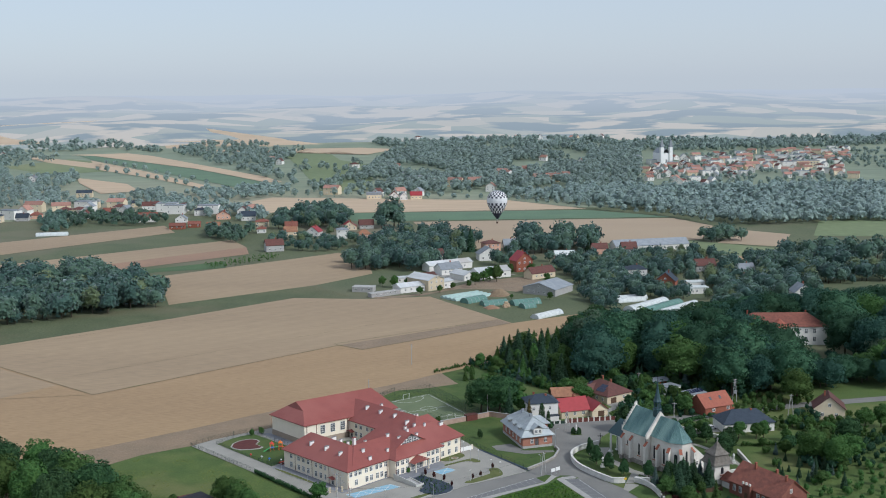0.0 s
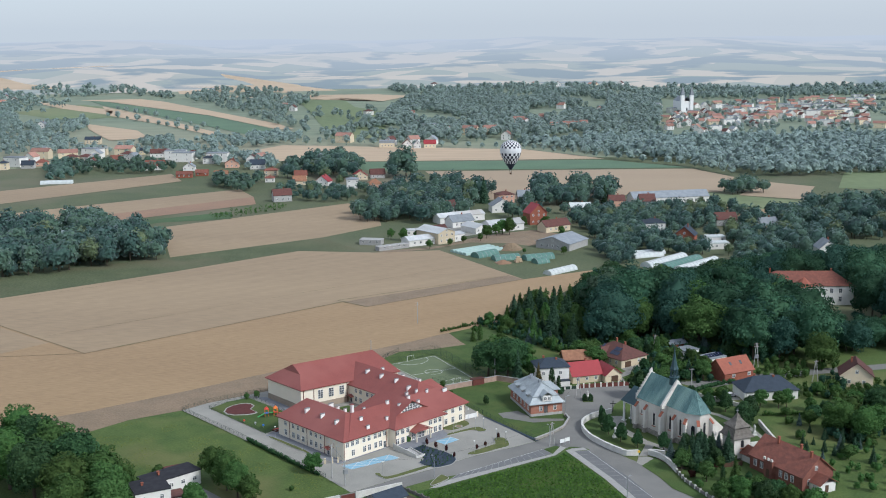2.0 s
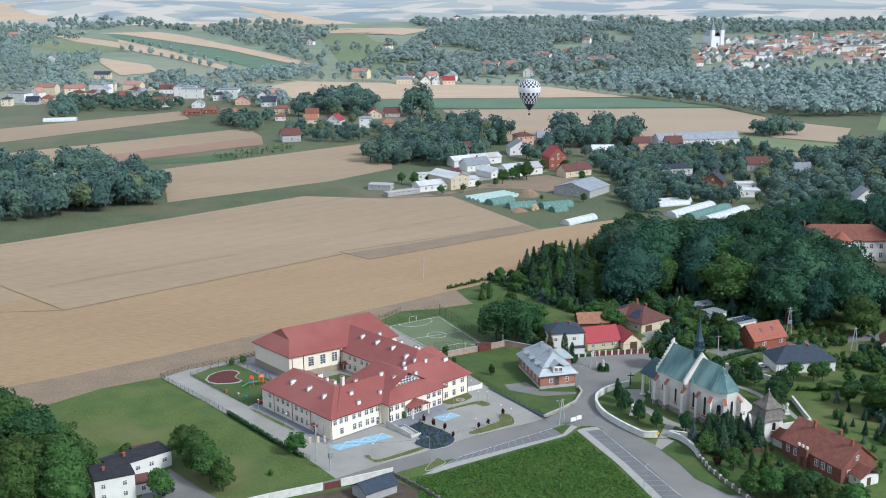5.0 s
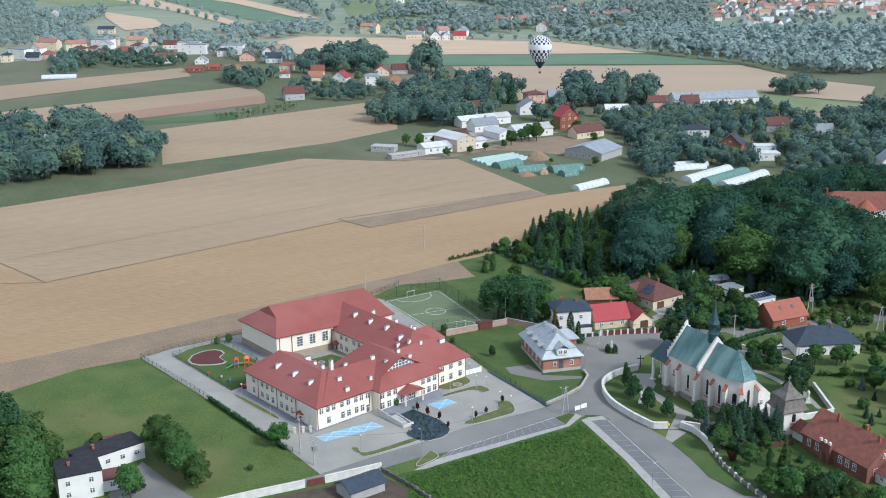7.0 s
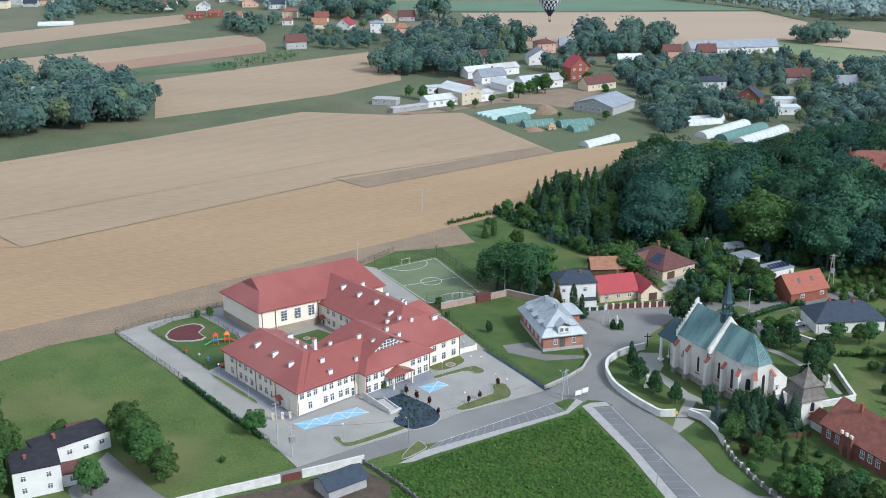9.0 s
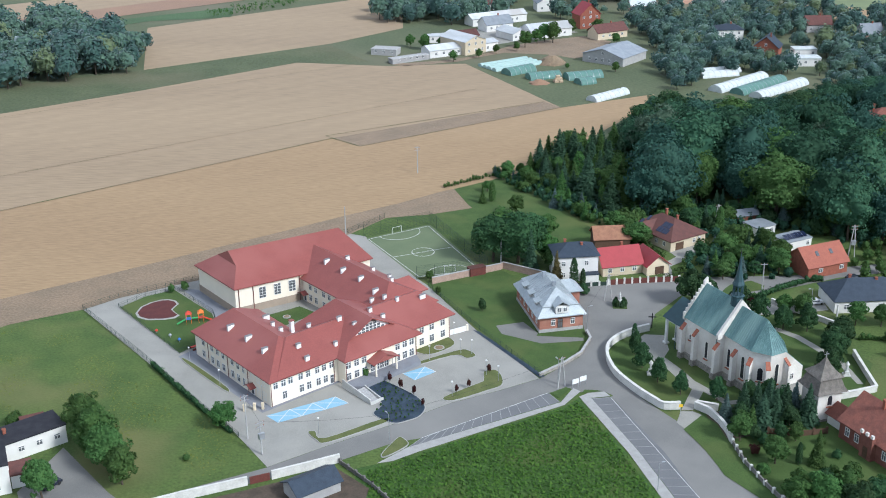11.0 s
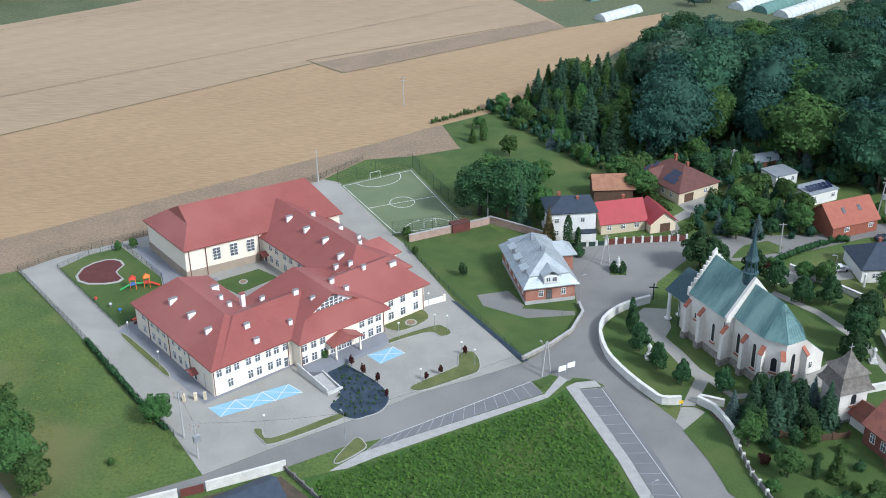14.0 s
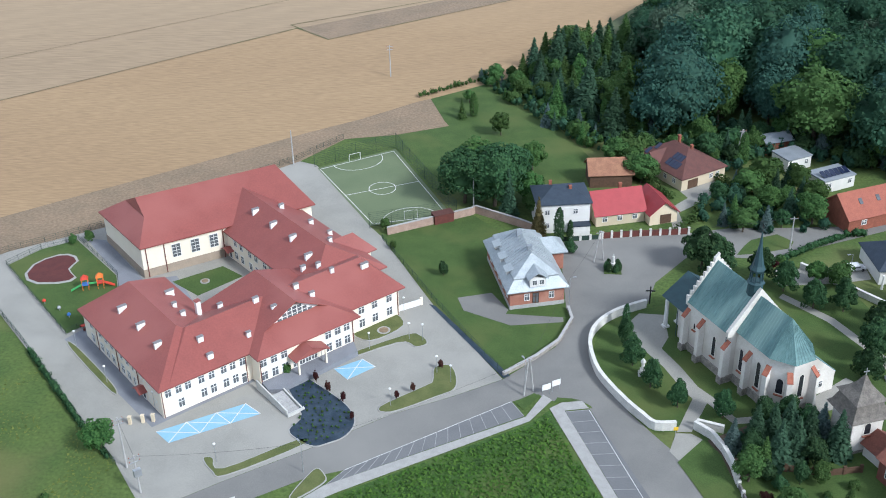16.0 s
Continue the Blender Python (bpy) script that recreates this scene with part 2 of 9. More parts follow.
def crown_points(rng, h, r, n, low=0.25, lobes=9):
    """Points and outward directions on a crown of many rounded clumps."""
    cz, rz = h * (0.5 + low / 2), h * (1 - low) / 2
    k = lobes * 3
    i = np.arange(k) + 0.5
    up = 1 - 1.7 * i / k
    a = i * 2.39996 + rng.uniform(0, 6.28)
    s = np.sqrt(np.clip(1 - up * up, 0, 1))
    d = np.stack([np.cos(a) * s, np.sin(a) * s, up], 1) + rng.normal(size=(k, 3)) * 0.14
    reach = rng.uniform(0.58, 0.84, (k, 1))
    c = np.array((0, 0, cz)) + d * reach * np.array((r, r, rz))
    q = r * rng.uniform(0.24, 0.44, k)
    P, D = [], []
    for ci, di, qi, m in zip(c, d, q, (n * q ** 2 / (q ** 2).sum()).astype(int) + 1):
        e = rng.normal(size=(m, 3))
        e /= np.linalg.norm(e, axis=1, keepdims=True)
        back = e @ di < -0.35
        e[back] = -e[back]
        P.append(ci + e * qi * np.array((1, 1, 0.85)) * rng.uniform(0.82, 1.06, (m, 1)))
        D.append(e * 0.8 + di * 0.35 + rng.normal(size=(m, 3)) * (0.42 if n >= 1500 else 0.24) + np.array((0, 0, 0.15)))
    # the inner mass follows the clumps, a little inside the leaves
    u, tri = BALL[2 if n < 1000 else 3]
    rel = c - np.array((0, 0, cz))
    along_u = u @ rel.T
    off2 = (rel ** 2).sum(axis=1)[None, :] - along_u ** 2
    out = np.where(off2 < q[None, :] ** 2, along_u + np.sqrt(np.clip(q[None, :] ** 2 - off2, 0, None)), 0.5 * min(r, rz))
    core = np.array((0, 0, cz)) + u * out.max(axis=1, keepdims=True) * rng.uniform(0.70, 0.84, (len(u), 1))
    return np.concatenate(P), np.concatenate(D), (core, tri)


def trunk_mesh(rng, h, r, top, limbs=5):
    bm = bmesh.new()
    bend = Vector((rng.uniform(-0.3, 0.3), rng.uniform(-0.3, 0.3), 0))
    mid = Vector((0, 0, top * 0.5)) + bend
    tube(bm, (0, 0, -0.3), mid, r, r * 0.75, 7)
    tube(bm, mid, (0, 0, top), r * 0.75, r * 0.35, 7)
    for i in range(limbs):
        a = 2 * math.pi * i / limbs + rng.uniform(-0.4, 0.4)
        z = top * rng.uniform(0.45, 0.8)
        tube(bm, (0, 0, z), (math.cos(a) * h * 0.2, math.sin(a) * h * 0.2, z + h * 0.16), r * 0.4, r * 0.12, 5)
    me = bpy.data.meshes.new("trunk")
    bm.to_mesh(me)
    bm.free()
    return me


def cone_core(rng):
    """The dense inner mass of a conifer: a rough tiered cone."""
    v, f = [], []
    for k in range(12):
        z = 0.6 + 9.0 * k / 11
        rr = (2.3 * (1 - z / 10.1) + 0.04) * (0.84 if k % 2 else 0.6)
        for a in range(12):
            w = rr * rng.uniform(0.8, 1.15)
            v.append((w * math.cos(math.pi * a / 6), w * math.sin(math.pi * a / 6), z - (0.45 if k % 2 == 0 else 0.5)))
    for k in range(11):
        for a in range(12):
            p, q = k * 12 + a, k * 12 + (a + 1) % 12
            f += [(p, q, q + 12), (p, q + 12, p + 12)]
    return np.array(v), np.array(f)


PROTO = {}


def proto(kind, seed):
    """Trunk and crown meshes of a tree 10 m high (broadleaf, conifer, bush, column)."""
    key = (kind, seed)
    if key in PROTO:
        return PROTO[key]
    rng = np.random.default_rng(seed * 7 + len(kind))
    bark = BARK
    if kind in ("broad", "dark", "light", "red", "round", "wood"):
        n = {"wood": 620, "round": 2800}.get(kind, 2200)
        if seed >= 10:
            n = 3900
        r, low = (3.3, 0.10) if kind not in ("round",) else (3.7, 0.03)
        if kind == "wood":
            r, low = 2.9 + 0.5 * rng.random(), 0.18
        P, D, core = crown_points(rng, 10, r, n, low, 14 if seed >= 10 else 9)
        if kind == "round":
            # full to the ground and narrowing towards the top
            for pts in (P, core[0]):
                pts[:, :2] *= (1.38 - 0.09 * pts[:, 2:3])
                pts[:, 2] = np.clip(pts[:, 2], 0.3, None)
        m = {"dark": LEAFDARK, "light": LEAFLIGHT, "red": LEAFRED, "round": LEAFDARK, "wood": (LEAFDARK, LEAF, LEAFDARK, LEAF)[seed % 4]}.get(kind, LEAF)
        cr = leaf_mesh("crown", P, D, 0.38 if seed >= 10 else 0.54, m, rng, 1.0, core)
        tr = trunk_mesh(rng, 10, 0.26, 6.5)
    elif kind in ("spruce", "blue", "brown", "larch"):
        P, D = [], []
        for k in range(22):
            z = 0.8 + 9.0 * k / 21
            rr = 2.3 * (1 - z / 10.1) + 0.05
            m = int(24 + 80 * rr / 2.3)
            a = rng.uniform(0, 2 * np.pi, m)
            q = rr * rng.uniform(0.45, 1.08, m)
            P.append(np.stack([np.cos(a) * q, np.sin(a) * q, z - q * 0.28 + rng.normal(size=m) * 0.12], 1))
            D.append(np.stack([np.cos(a) * 0.6, np.sin(a) * 0.6, np.full(m, 0.8)], 1) + rng.normal(size=(m, 3)) * 0.3)
        m = {"blue": BLUENEEDLE, "brown": BROWNNEEDLE, "larch": LEAF}.get(kind, NEEDLE)
        tip = np.concatenate(P)
        cr = leaf_mesh("crown", tip, np.concatenate(D), 0.26 + 0.045 * (9.8 - tip[:, 2:3]).clip(0, 9), m, rng, 1.3, cone_core(rng))
        tr = trunk_mesh(rng, 10, 0.17, 9.2, 0)
    elif kind in ("column", "poplar"):
        m = 1300
        z = rng.uniform(0.4, 10, m)
        rr = 1.55 * np.sqrt(np.clip(1 - ((z - 4.2) / 5.9) ** 2, 0.02, 1))
        a = rng.uniform(0, 2 * np.pi, m)
        q = rr * rng.uniform(0.7, 1.05, m)
        P = np.stack([np.cos(a) * q, np.sin(a) * q, z], 1)
        D = np.stack([np.cos(a), np.sin(a), np.full(m, 0.3)], 1) + rng.normal(size=(m, 3)) * 0.35
        cr = leaf_mesh("crown", P, D, 0.46, LEAFDARK if kind == "column" else LEAF, rng)
        tr = trunk_mesh(rng, 10, 0.18, 8, 0)
    else:
        P, D, core = crown_points(rng, 10, 5.2, 999, 0.0, 8)
        P[:, 2] = np.clip(P[:, 2], 0.2, None)
        core[0][:, 2] = np.clip(core[0][:, 2], 0.2, None)
        m = {"bush_light": LEAFLIGHT, "bush_dark": LEAFDARK, "bush_red": LEAFRED}.get(kind, LEAF)
        cr = leaf_mesh("crown", P, D, 1.15, m, rng, 1.0, core)
        tr = trunk_mesh(rng, 10, 0.3, 5, 3)
    tr.materials.append(BIRCHBARK if kind == "birch" else bark)
    PROTO[key] = (tr, cr)
    return PROTO[key]


TREE_LABEL = {"broad": ("leafy green broadleaf garden tree", "tree"), "dark": ("dense dark green broadleaf tree", "tree"), "light": ("yellow-green leafy garden tree", "tree"), "red": ("small dark red leafy tree", "tree"), "round": ("round-headed leafy green tree", "tree"), "wood": ("tall green tree of the dense wood", "tree"),
              "spruce": ("dark green spruce with drooping boughs", "conifer"), "blue": ("silvery blue spruce in gardens", "conifer"), "brown": ("browning conifer with dry needles", "conifer"), "larch": ("light green feathery larch tree", "conifer"), "column": ("dense dark green columnar tree", "tree"), "poplar": ("slim upright green tree", "tree"),
              "bush": ("rounded green garden shrub", "shrub"), "bush_light": ("small yellow-green garden shrub", "shrub"), "bush_dark": ("dark green clipped shrub", "shrub"), "bush_red": ("small dark red shrub", "shrub")}
tree_rng = random.Random(5)


def tree(kind, x, y, h, wide=1.0, group="", z=None, where=""):
    """A tree or shrub standing on the land: trunk and crown."""
    variants = 5 if kind == "wood" else 3 if kind in ("broad", "dark", "round", "spruce") else 2
    tr, cr = proto(kind, tree_rng.randrange(variants) + (10 if h > 10 and kind in ("broad", "dark", "light") else 0))
    label, cat = TREE_LABEL[kind]
    t = new("shrub" if cat == "shrub" else "tree")
    s = h / 10
    t.matrix_basis = pose(x, y, rise(x, y) if z is None else z, 0, 0, tree_rng.uniform(0, 360)) @ Matrix.Diagonal((s * wide, s * wide, s, 1))
    tagged(t, label + where, cat, group)
    for nm, me in (("trunk", tr), ("crown", cr)):
        o = new(nm, me)
        o.parent = t
    return t


def inside(x, y, poly):
    c = False
    for (x0, y0), (x1, y1) in zip(poly, poly[1:] + poly[:1]):
        if (y0 > y) != (y1 > y) and x < (x1 - x0) * (y - y0) / (y1 - y0) + x0:
            c = not c
    return c


def scatter(poly, gap, seed, jitter=0.4):
    """Plan points about gap apart inside an outline."""
    r = random.Random(seed)
    xs, ys = [p[0] for p in poly], [p[1] for p in poly]
    out = []
    y, row = min(ys), 0
    while y < max(ys):
        x = min(xs) + (gap / 2 if row % 2 else 0)
        while x < max(xs):
            px, py = x + r.uniform(-jitter, jitter) * gap, y + r.uniform(-jitter, jitter) * gap
            if inside(px, py, poly):
                out.append((px, py))
            x += gap
        y += gap * 0.87
        row += 1
    return out


def along(pts, gap):
    out = []
    for p, q in zip(pts, pts[1:]):
        n = max(1, int(math.dist(p, q) / gap))
        out += [lerp(p, q, i / n) for i in range(n)]
    return out


def far_wood(name, label, spots, h, seed, material=None, n=26, leaf=0.24, up=0.0):
    """A far wood or tree row, one crowd of leaf clumps on short trunks."""
    rng = np.random.default_rng(seed)
    P, D, C, F = [], [], [], []
    for x, y in spots:
        hh = h * rng.uniform(0.55, 1.35)
        r = hh * rng.uniform(0.3, 0.5)
        d = rng.normal(size=(n, 3))
        d[:, 2] = np.abs(d[:, 2]) * 1.2 - 0.3 if up else d[:, 2]
        d /= np.linalg.norm(d, axis=1, keepdims=True)
        knob = rng.normal(size=(6, 3))
        knob /= np.linalg.norm(knob, axis=1, keepdims=True)
        lump = 0.74 + 0.32 * np.clip((d @ knob.T).max(axis=1, keepdims=True), 0, 1) ** 3
        c = np.array((x, y, rise(x, y) + hh * 0.52))
        P.append(c + d * np.array((r, r, hh * 0.5)) * lump * rng.uniform(0.9, 1.05, (n, 1)))
        D.append(d + rng.normal(size=(n, 3)) * 0.25 + np.array((0, 0, up * 0.5)))
        if n >= 60:
            u, tri = BALL[1]
            F.append(tri + len(C) * len(u))
            C.append(c + u * np.array((r, r, hh * 0.5)) * rng.uniform(0.6, 0.84, (len(u), 1)))
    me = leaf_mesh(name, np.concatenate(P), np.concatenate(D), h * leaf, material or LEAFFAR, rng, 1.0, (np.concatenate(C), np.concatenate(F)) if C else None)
    return tagged(new(name, me), label, "wood", kind="stuff")


def wood(name, label, spots, material, seed, n=2900, size=0.43, category="wood"):
    """A wood: many whole crowns on trunks, each tree of its own shape; spots: x, y, height, width."""
    rng = np.random.default_rng(seed)
    shapes = [crown_points(rng, 10, 3.3, n, 0.05, 15) for _ in range(7)]
    P, D, S, C, F = [], [], [], [], []
    count = 0
    bm = bmesh.new()
    for x, y, h, w in spots:
        p, d, (c, f) = shapes[rng.integers(7)]
        a = rng.uniform(0, 2 * np.pi)
        turn = np.array(((np.cos(a), -np.sin(a), 0), (np.sin(a), np.cos(a), 0), (0, 0, 1)))
        s = h / 10
        grow, at = np.array((s * w, s * w, s)), np.array((x, y, rise(x, y)))
        P.append((p * grow) @ turn.T + at)
        C.append((c * grow) @ turn.T + at)
        F.append(f + count)
        count += len(c)
        D.append(d @ turn.T)
        S.append(np.full(len(p), size * s))
        tube(bm, (x, y, -0.2), (x, y, h * 0.6), 0.022 * h, 0.01 * h, 6)
    me = leaf_mesh(name, np.concatenate(P), np.concatenate(D), np.concatenate(S)[:, None], material, rng, 1.0, (np.concatenate(C), np.concatenate(F)))
    ob = tagged(new(name, me), label, category, kind="stuff")
    tagged(part("trunks", bm, BARK, ob), kind="stuff")
    return ob

# ---- land ----
GRASS = mat("grass", (0.092, 0.130, 0.032), (0.064, 0.103, 0.025), 0.95, 0.11, 0.6, bump=0.15, bump_scale=1.6, c3=(0.142, 0.146, 0.052), haze_sheen=0.03)
DULLGRASS = mat("dull_meadow", (0.108, 0.122, 0.060), (0.085, 0.104, 0.050), 0.95, 0.03, 0.5, bump=0.1, bump_scale=0.8, c3=(0.155, 0.142, 0.09), haze_sheen=0.05)
LAWN = mat("lawn", (0.066, 0.105, 0.026), (0.052, 0.088, 0.021), 0.95, 0.25, 0.5, bump=0.06, bump_scale=5, c3=(0.09, 0.115, 0.032), haze_sheen=0.03)
WHEAT = mat("ripe_wheat", (0.34, 0.232, 0.125), (0.31, 0.208, 0.112), 0.95, 0.02, 0.34, bump=0.12, bump_scale=1.5, stretch=(0.2, 1, 1), turn=-42, c3=(0.365, 0.255, 0.145), haze_sheen=0.08, rows=(13.0, 0.022))
STUBBLE = mat("stubble", (0.33, 0.24, 0.145), (0.295, 0.214, 0.13), 0.95, 0.02, 0.34, bump=0.1, bump_scale=1.3, stretch=(0.12, 1, 1), turn=-42, c3=(0.35, 0.26, 0.16), haze_sheen=0.10, rows=(11.0, 0.035))
# far wheat and green crop, paled to carry distance haze in the colour
HAZYWHEAT = mat("hazed_wheat", (0.37, 0.28, 0.185), (0.34, 0.255, 0.17), 0.95, 0.02, 0.16, stretch=(0.2, 1, 1), turn=-42, c3=(0.40, 0.30, 0.20), haze_sheen=0.08)
BANDGREEN = mat("hazed_green_crop", (0.105, 0.175, 0.095), (0.09, 0.152, 0.085), 0.95, 0.03, 0.3, haze_sheen=0.1)
PLOUGH = mat("ploughed_soil", (0.25, 0.18, 0.115), (0.21, 0.155, 0.1), 0.95, 0.12, 0.5, bump=0.3, bump_scale=1.5, haze_sheen=0.10)
REDSOIL = mat("reddish_soil", (0.30, 0.18, 0.11), (0.25, 0.155, 0.1), 0.95, 0.03, 0.4, haze_sheen=0.10)
CROP = mat("green_crop", (0.075, 0.125, 0.05), (0.058, 0.10, 0.042), 0.95, 0.05, 0.4, bump=0.2, bump_scale=1.2, haze_sheen=0.05)
CORN = mat("dark_green_crop", (0.098, 0.112, 0.052), (0.072, 0.09, 0.04), 0.95, 0.06, 0.6, bump=0.5, bump_scale=0.8, c3=(0.13, 0.12, 0.065), haze_sheen=0.05)
# far land, stubble and meadow: haze put into paler base colours
FARLAND = mat("hazed_far_land", (0.20, 0.235, 0.15), (0.165, 0.205, 0.135), 0.95, 0.005, 0.4, bump_scale=0.05, stretch=(0.35, 1, 1), turn=-12, c3=(0.30, 0.275, 0.185), haze_sheen=0.12)
HAZYSTUBBLE = mat("hazed_stubble", (0.50, 0.375, 0.25), (0.45, 0.34, 0.23), 0.95, 0.006, 0.2, bump_scale=0.1, stretch=(0.2, 1, 1), turn=-20, c3=(0.54, 0.42, 0.29), haze_sheen=0.06)
HAZYGREEN = mat("hazed_meadow", (0.175, 0.215, 0.10), (0.14, 0.18, 0.085), 0.95, 0.006, 0.3, bump_scale=0.1, c3=(0.23, 0.24, 0.12), haze_sheen=0.06)


def rise(x, y):
    """Height of the land: a plain about the village, gentle swells, hills far off."""
    d = math.hypot(x, y)
    far = max(0.0, d - 2300.0)
    h = far * 0.0245
    h += 26 * math.exp(-(((x - 700) / 700) ** 2 + ((y - 4300) / 500) ** 2))
    h += 22 * math.exp(-(((x + 1500) / 600) ** 2 + ((y - 4000) / 700) ** 2))
    return h


def sheet(name, pts, z, material, step=0, label="", category="ground"):
    """A field, yard or path: a thin sheet over a plan outline, lying on the land."""
    bm = bmesh.new()
    f = bm.faces.new([bm.verts.new((x, y, 0)) for x, y in pts])
    if step:
        bmesh.ops.triangulate(bm, faces=[f])
        for _ in range(5):
            long = [e for e in bm.edges if e.calc_length() > step]
            if not long:
                break
            bmesh.ops.subdivide_edges(bm, edges=long, cuts=1)
            bmesh.ops.triangulate(bm, faces=[q for q in bm.faces if len(q.verts) > 3])
    for v in bm.verts:
        v.co.z = z + rise(v.co.x, v.co.y)
    bmesh.ops.recalc_face_normals(bm, faces=bm.faces)
    if sum(q.normal.z for q in bm.faces) < 0:
        bmesh.ops.reverse_faces(bm, faces=bm.faces)
    me = bpy.data.meshes.new(name)
    bm.to_mesh(me)
    bm.free()
    me.materials.append(material)
    return tagged(new(name, me), label, category, kind="structure")


# the ground, out to the horizon: rings of growing size
gv, gf = [], []
radii = [0, 60, 150, 260, 380, 520, 700, 900, 1150, 1450, 1800, 2150, 2400]
SEG = 96
for r in radii[1:]:
    for i in range(SEG):
        a = 2 * math.pi * i / SEG
        x, y = r * math.cos(a), r * math.sin(a)
        gv.append((x, y, rise(x, y) - (0.15 if r > 700 else 0.0)))
gv.append((0, 0, 0))
for i in range(SEG):
    gf.append((len(gv) - 1, i, (i + 1) % SEG))
for k in range(len(radii) - 2):
    for i in range(SEG):
        j = (i + 1) % SEG
        gf.append((k * SEG + i, (k + 1) * SEG + i, (k + 1) * SEG + j, k * SEG + j))
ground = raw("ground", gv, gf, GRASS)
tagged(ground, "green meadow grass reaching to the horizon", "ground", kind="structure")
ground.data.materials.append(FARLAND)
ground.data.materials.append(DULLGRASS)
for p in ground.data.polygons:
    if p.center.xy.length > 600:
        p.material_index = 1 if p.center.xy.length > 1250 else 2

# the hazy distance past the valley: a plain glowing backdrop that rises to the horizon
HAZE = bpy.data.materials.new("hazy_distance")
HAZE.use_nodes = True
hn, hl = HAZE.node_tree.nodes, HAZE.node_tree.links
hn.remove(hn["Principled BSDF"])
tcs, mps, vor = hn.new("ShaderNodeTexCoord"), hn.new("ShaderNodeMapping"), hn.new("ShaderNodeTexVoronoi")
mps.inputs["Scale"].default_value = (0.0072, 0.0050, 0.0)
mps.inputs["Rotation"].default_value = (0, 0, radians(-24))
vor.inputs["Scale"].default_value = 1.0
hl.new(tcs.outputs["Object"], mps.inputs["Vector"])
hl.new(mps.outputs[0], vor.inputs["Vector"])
# fields and woods painted in colours that already hold the sunlight
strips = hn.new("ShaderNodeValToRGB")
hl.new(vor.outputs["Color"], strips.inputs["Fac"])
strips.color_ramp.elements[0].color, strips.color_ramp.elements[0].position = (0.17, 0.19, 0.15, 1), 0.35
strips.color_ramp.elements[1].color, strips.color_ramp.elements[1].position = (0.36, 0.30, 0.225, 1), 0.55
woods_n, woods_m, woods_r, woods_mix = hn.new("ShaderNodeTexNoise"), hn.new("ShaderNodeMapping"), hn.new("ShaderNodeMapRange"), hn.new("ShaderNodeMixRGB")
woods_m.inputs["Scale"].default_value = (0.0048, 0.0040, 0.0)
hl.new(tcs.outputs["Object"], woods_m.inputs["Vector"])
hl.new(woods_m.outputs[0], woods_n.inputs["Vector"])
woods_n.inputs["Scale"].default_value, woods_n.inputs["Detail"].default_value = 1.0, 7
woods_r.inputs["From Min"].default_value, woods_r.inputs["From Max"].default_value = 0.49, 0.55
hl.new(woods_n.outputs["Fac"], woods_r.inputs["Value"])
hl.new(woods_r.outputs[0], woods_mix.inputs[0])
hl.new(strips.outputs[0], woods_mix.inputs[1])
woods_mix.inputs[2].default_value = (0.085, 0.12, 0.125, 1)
# haze painted into the glow, thickening with distance from the village
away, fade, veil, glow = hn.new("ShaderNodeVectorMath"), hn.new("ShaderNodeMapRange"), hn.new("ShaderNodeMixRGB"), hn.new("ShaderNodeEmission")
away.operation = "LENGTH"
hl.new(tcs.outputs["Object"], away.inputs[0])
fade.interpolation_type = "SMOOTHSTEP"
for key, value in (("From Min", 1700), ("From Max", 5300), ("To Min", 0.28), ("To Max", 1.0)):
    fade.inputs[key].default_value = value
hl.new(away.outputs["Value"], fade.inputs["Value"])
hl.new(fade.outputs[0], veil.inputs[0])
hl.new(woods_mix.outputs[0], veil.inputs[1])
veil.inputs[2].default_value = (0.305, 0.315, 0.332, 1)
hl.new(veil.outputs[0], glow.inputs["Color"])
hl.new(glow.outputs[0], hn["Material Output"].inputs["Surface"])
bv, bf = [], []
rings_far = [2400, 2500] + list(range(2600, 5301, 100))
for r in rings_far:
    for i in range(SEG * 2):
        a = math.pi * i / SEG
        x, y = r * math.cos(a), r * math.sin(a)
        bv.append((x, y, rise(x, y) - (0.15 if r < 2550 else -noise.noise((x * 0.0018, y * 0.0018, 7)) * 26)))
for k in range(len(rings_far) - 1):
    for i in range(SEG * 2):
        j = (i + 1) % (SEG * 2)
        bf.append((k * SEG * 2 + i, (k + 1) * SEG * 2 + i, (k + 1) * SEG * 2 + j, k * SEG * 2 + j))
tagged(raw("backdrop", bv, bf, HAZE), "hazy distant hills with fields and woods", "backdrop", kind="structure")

sheet("field_1", [(-288, 441), (-300, 500), (-202, 509), (-145, 460), (-51, 545), (-39, 535), (36, 592), (76, 615), (63, 580), (24, 509), (-1, 489), (-31, 461), (-60, 425), (-93, 401), (-118, 382), (-150, 362), (-270, 330)], 0.05, WHEAT, 60, "field of ripe tan wheat", "field")
sheet("field_2", [(-500, 420), (-285, 474), (-202, 509), (-145, 460), (-51, 545), (-39, 535), (36, 592), (-8, 670), (-45, 664), (-89, 670), (-149, 613), (-219, 553), (-500, 380)], 0.06, STUBBLE, 60, "cut stubble field with faint tramlines", "field")
sheet("field_3", [(-299, 547), (-201, 506), (-165, 476), (-182, 456), (-244, 443)], 0.08, STUBBLE, 60, "field of pale golden stubble", "field")
sheet("field_4", [(-51, 545), (-39, 535), (36, 592), (29, 601)], 0.1, PLOUGH, 60, "strip of bare brown soil", "field")
sheet("field_5", [(-287, 524), (-238, 603), (-159, 653), (-79, 709), (-55, 673), (-89, 670), (-149, 613), (-219, 553), (-270, 492)], 0.07, CORN, 60, "weedy dark green field strip", "field")
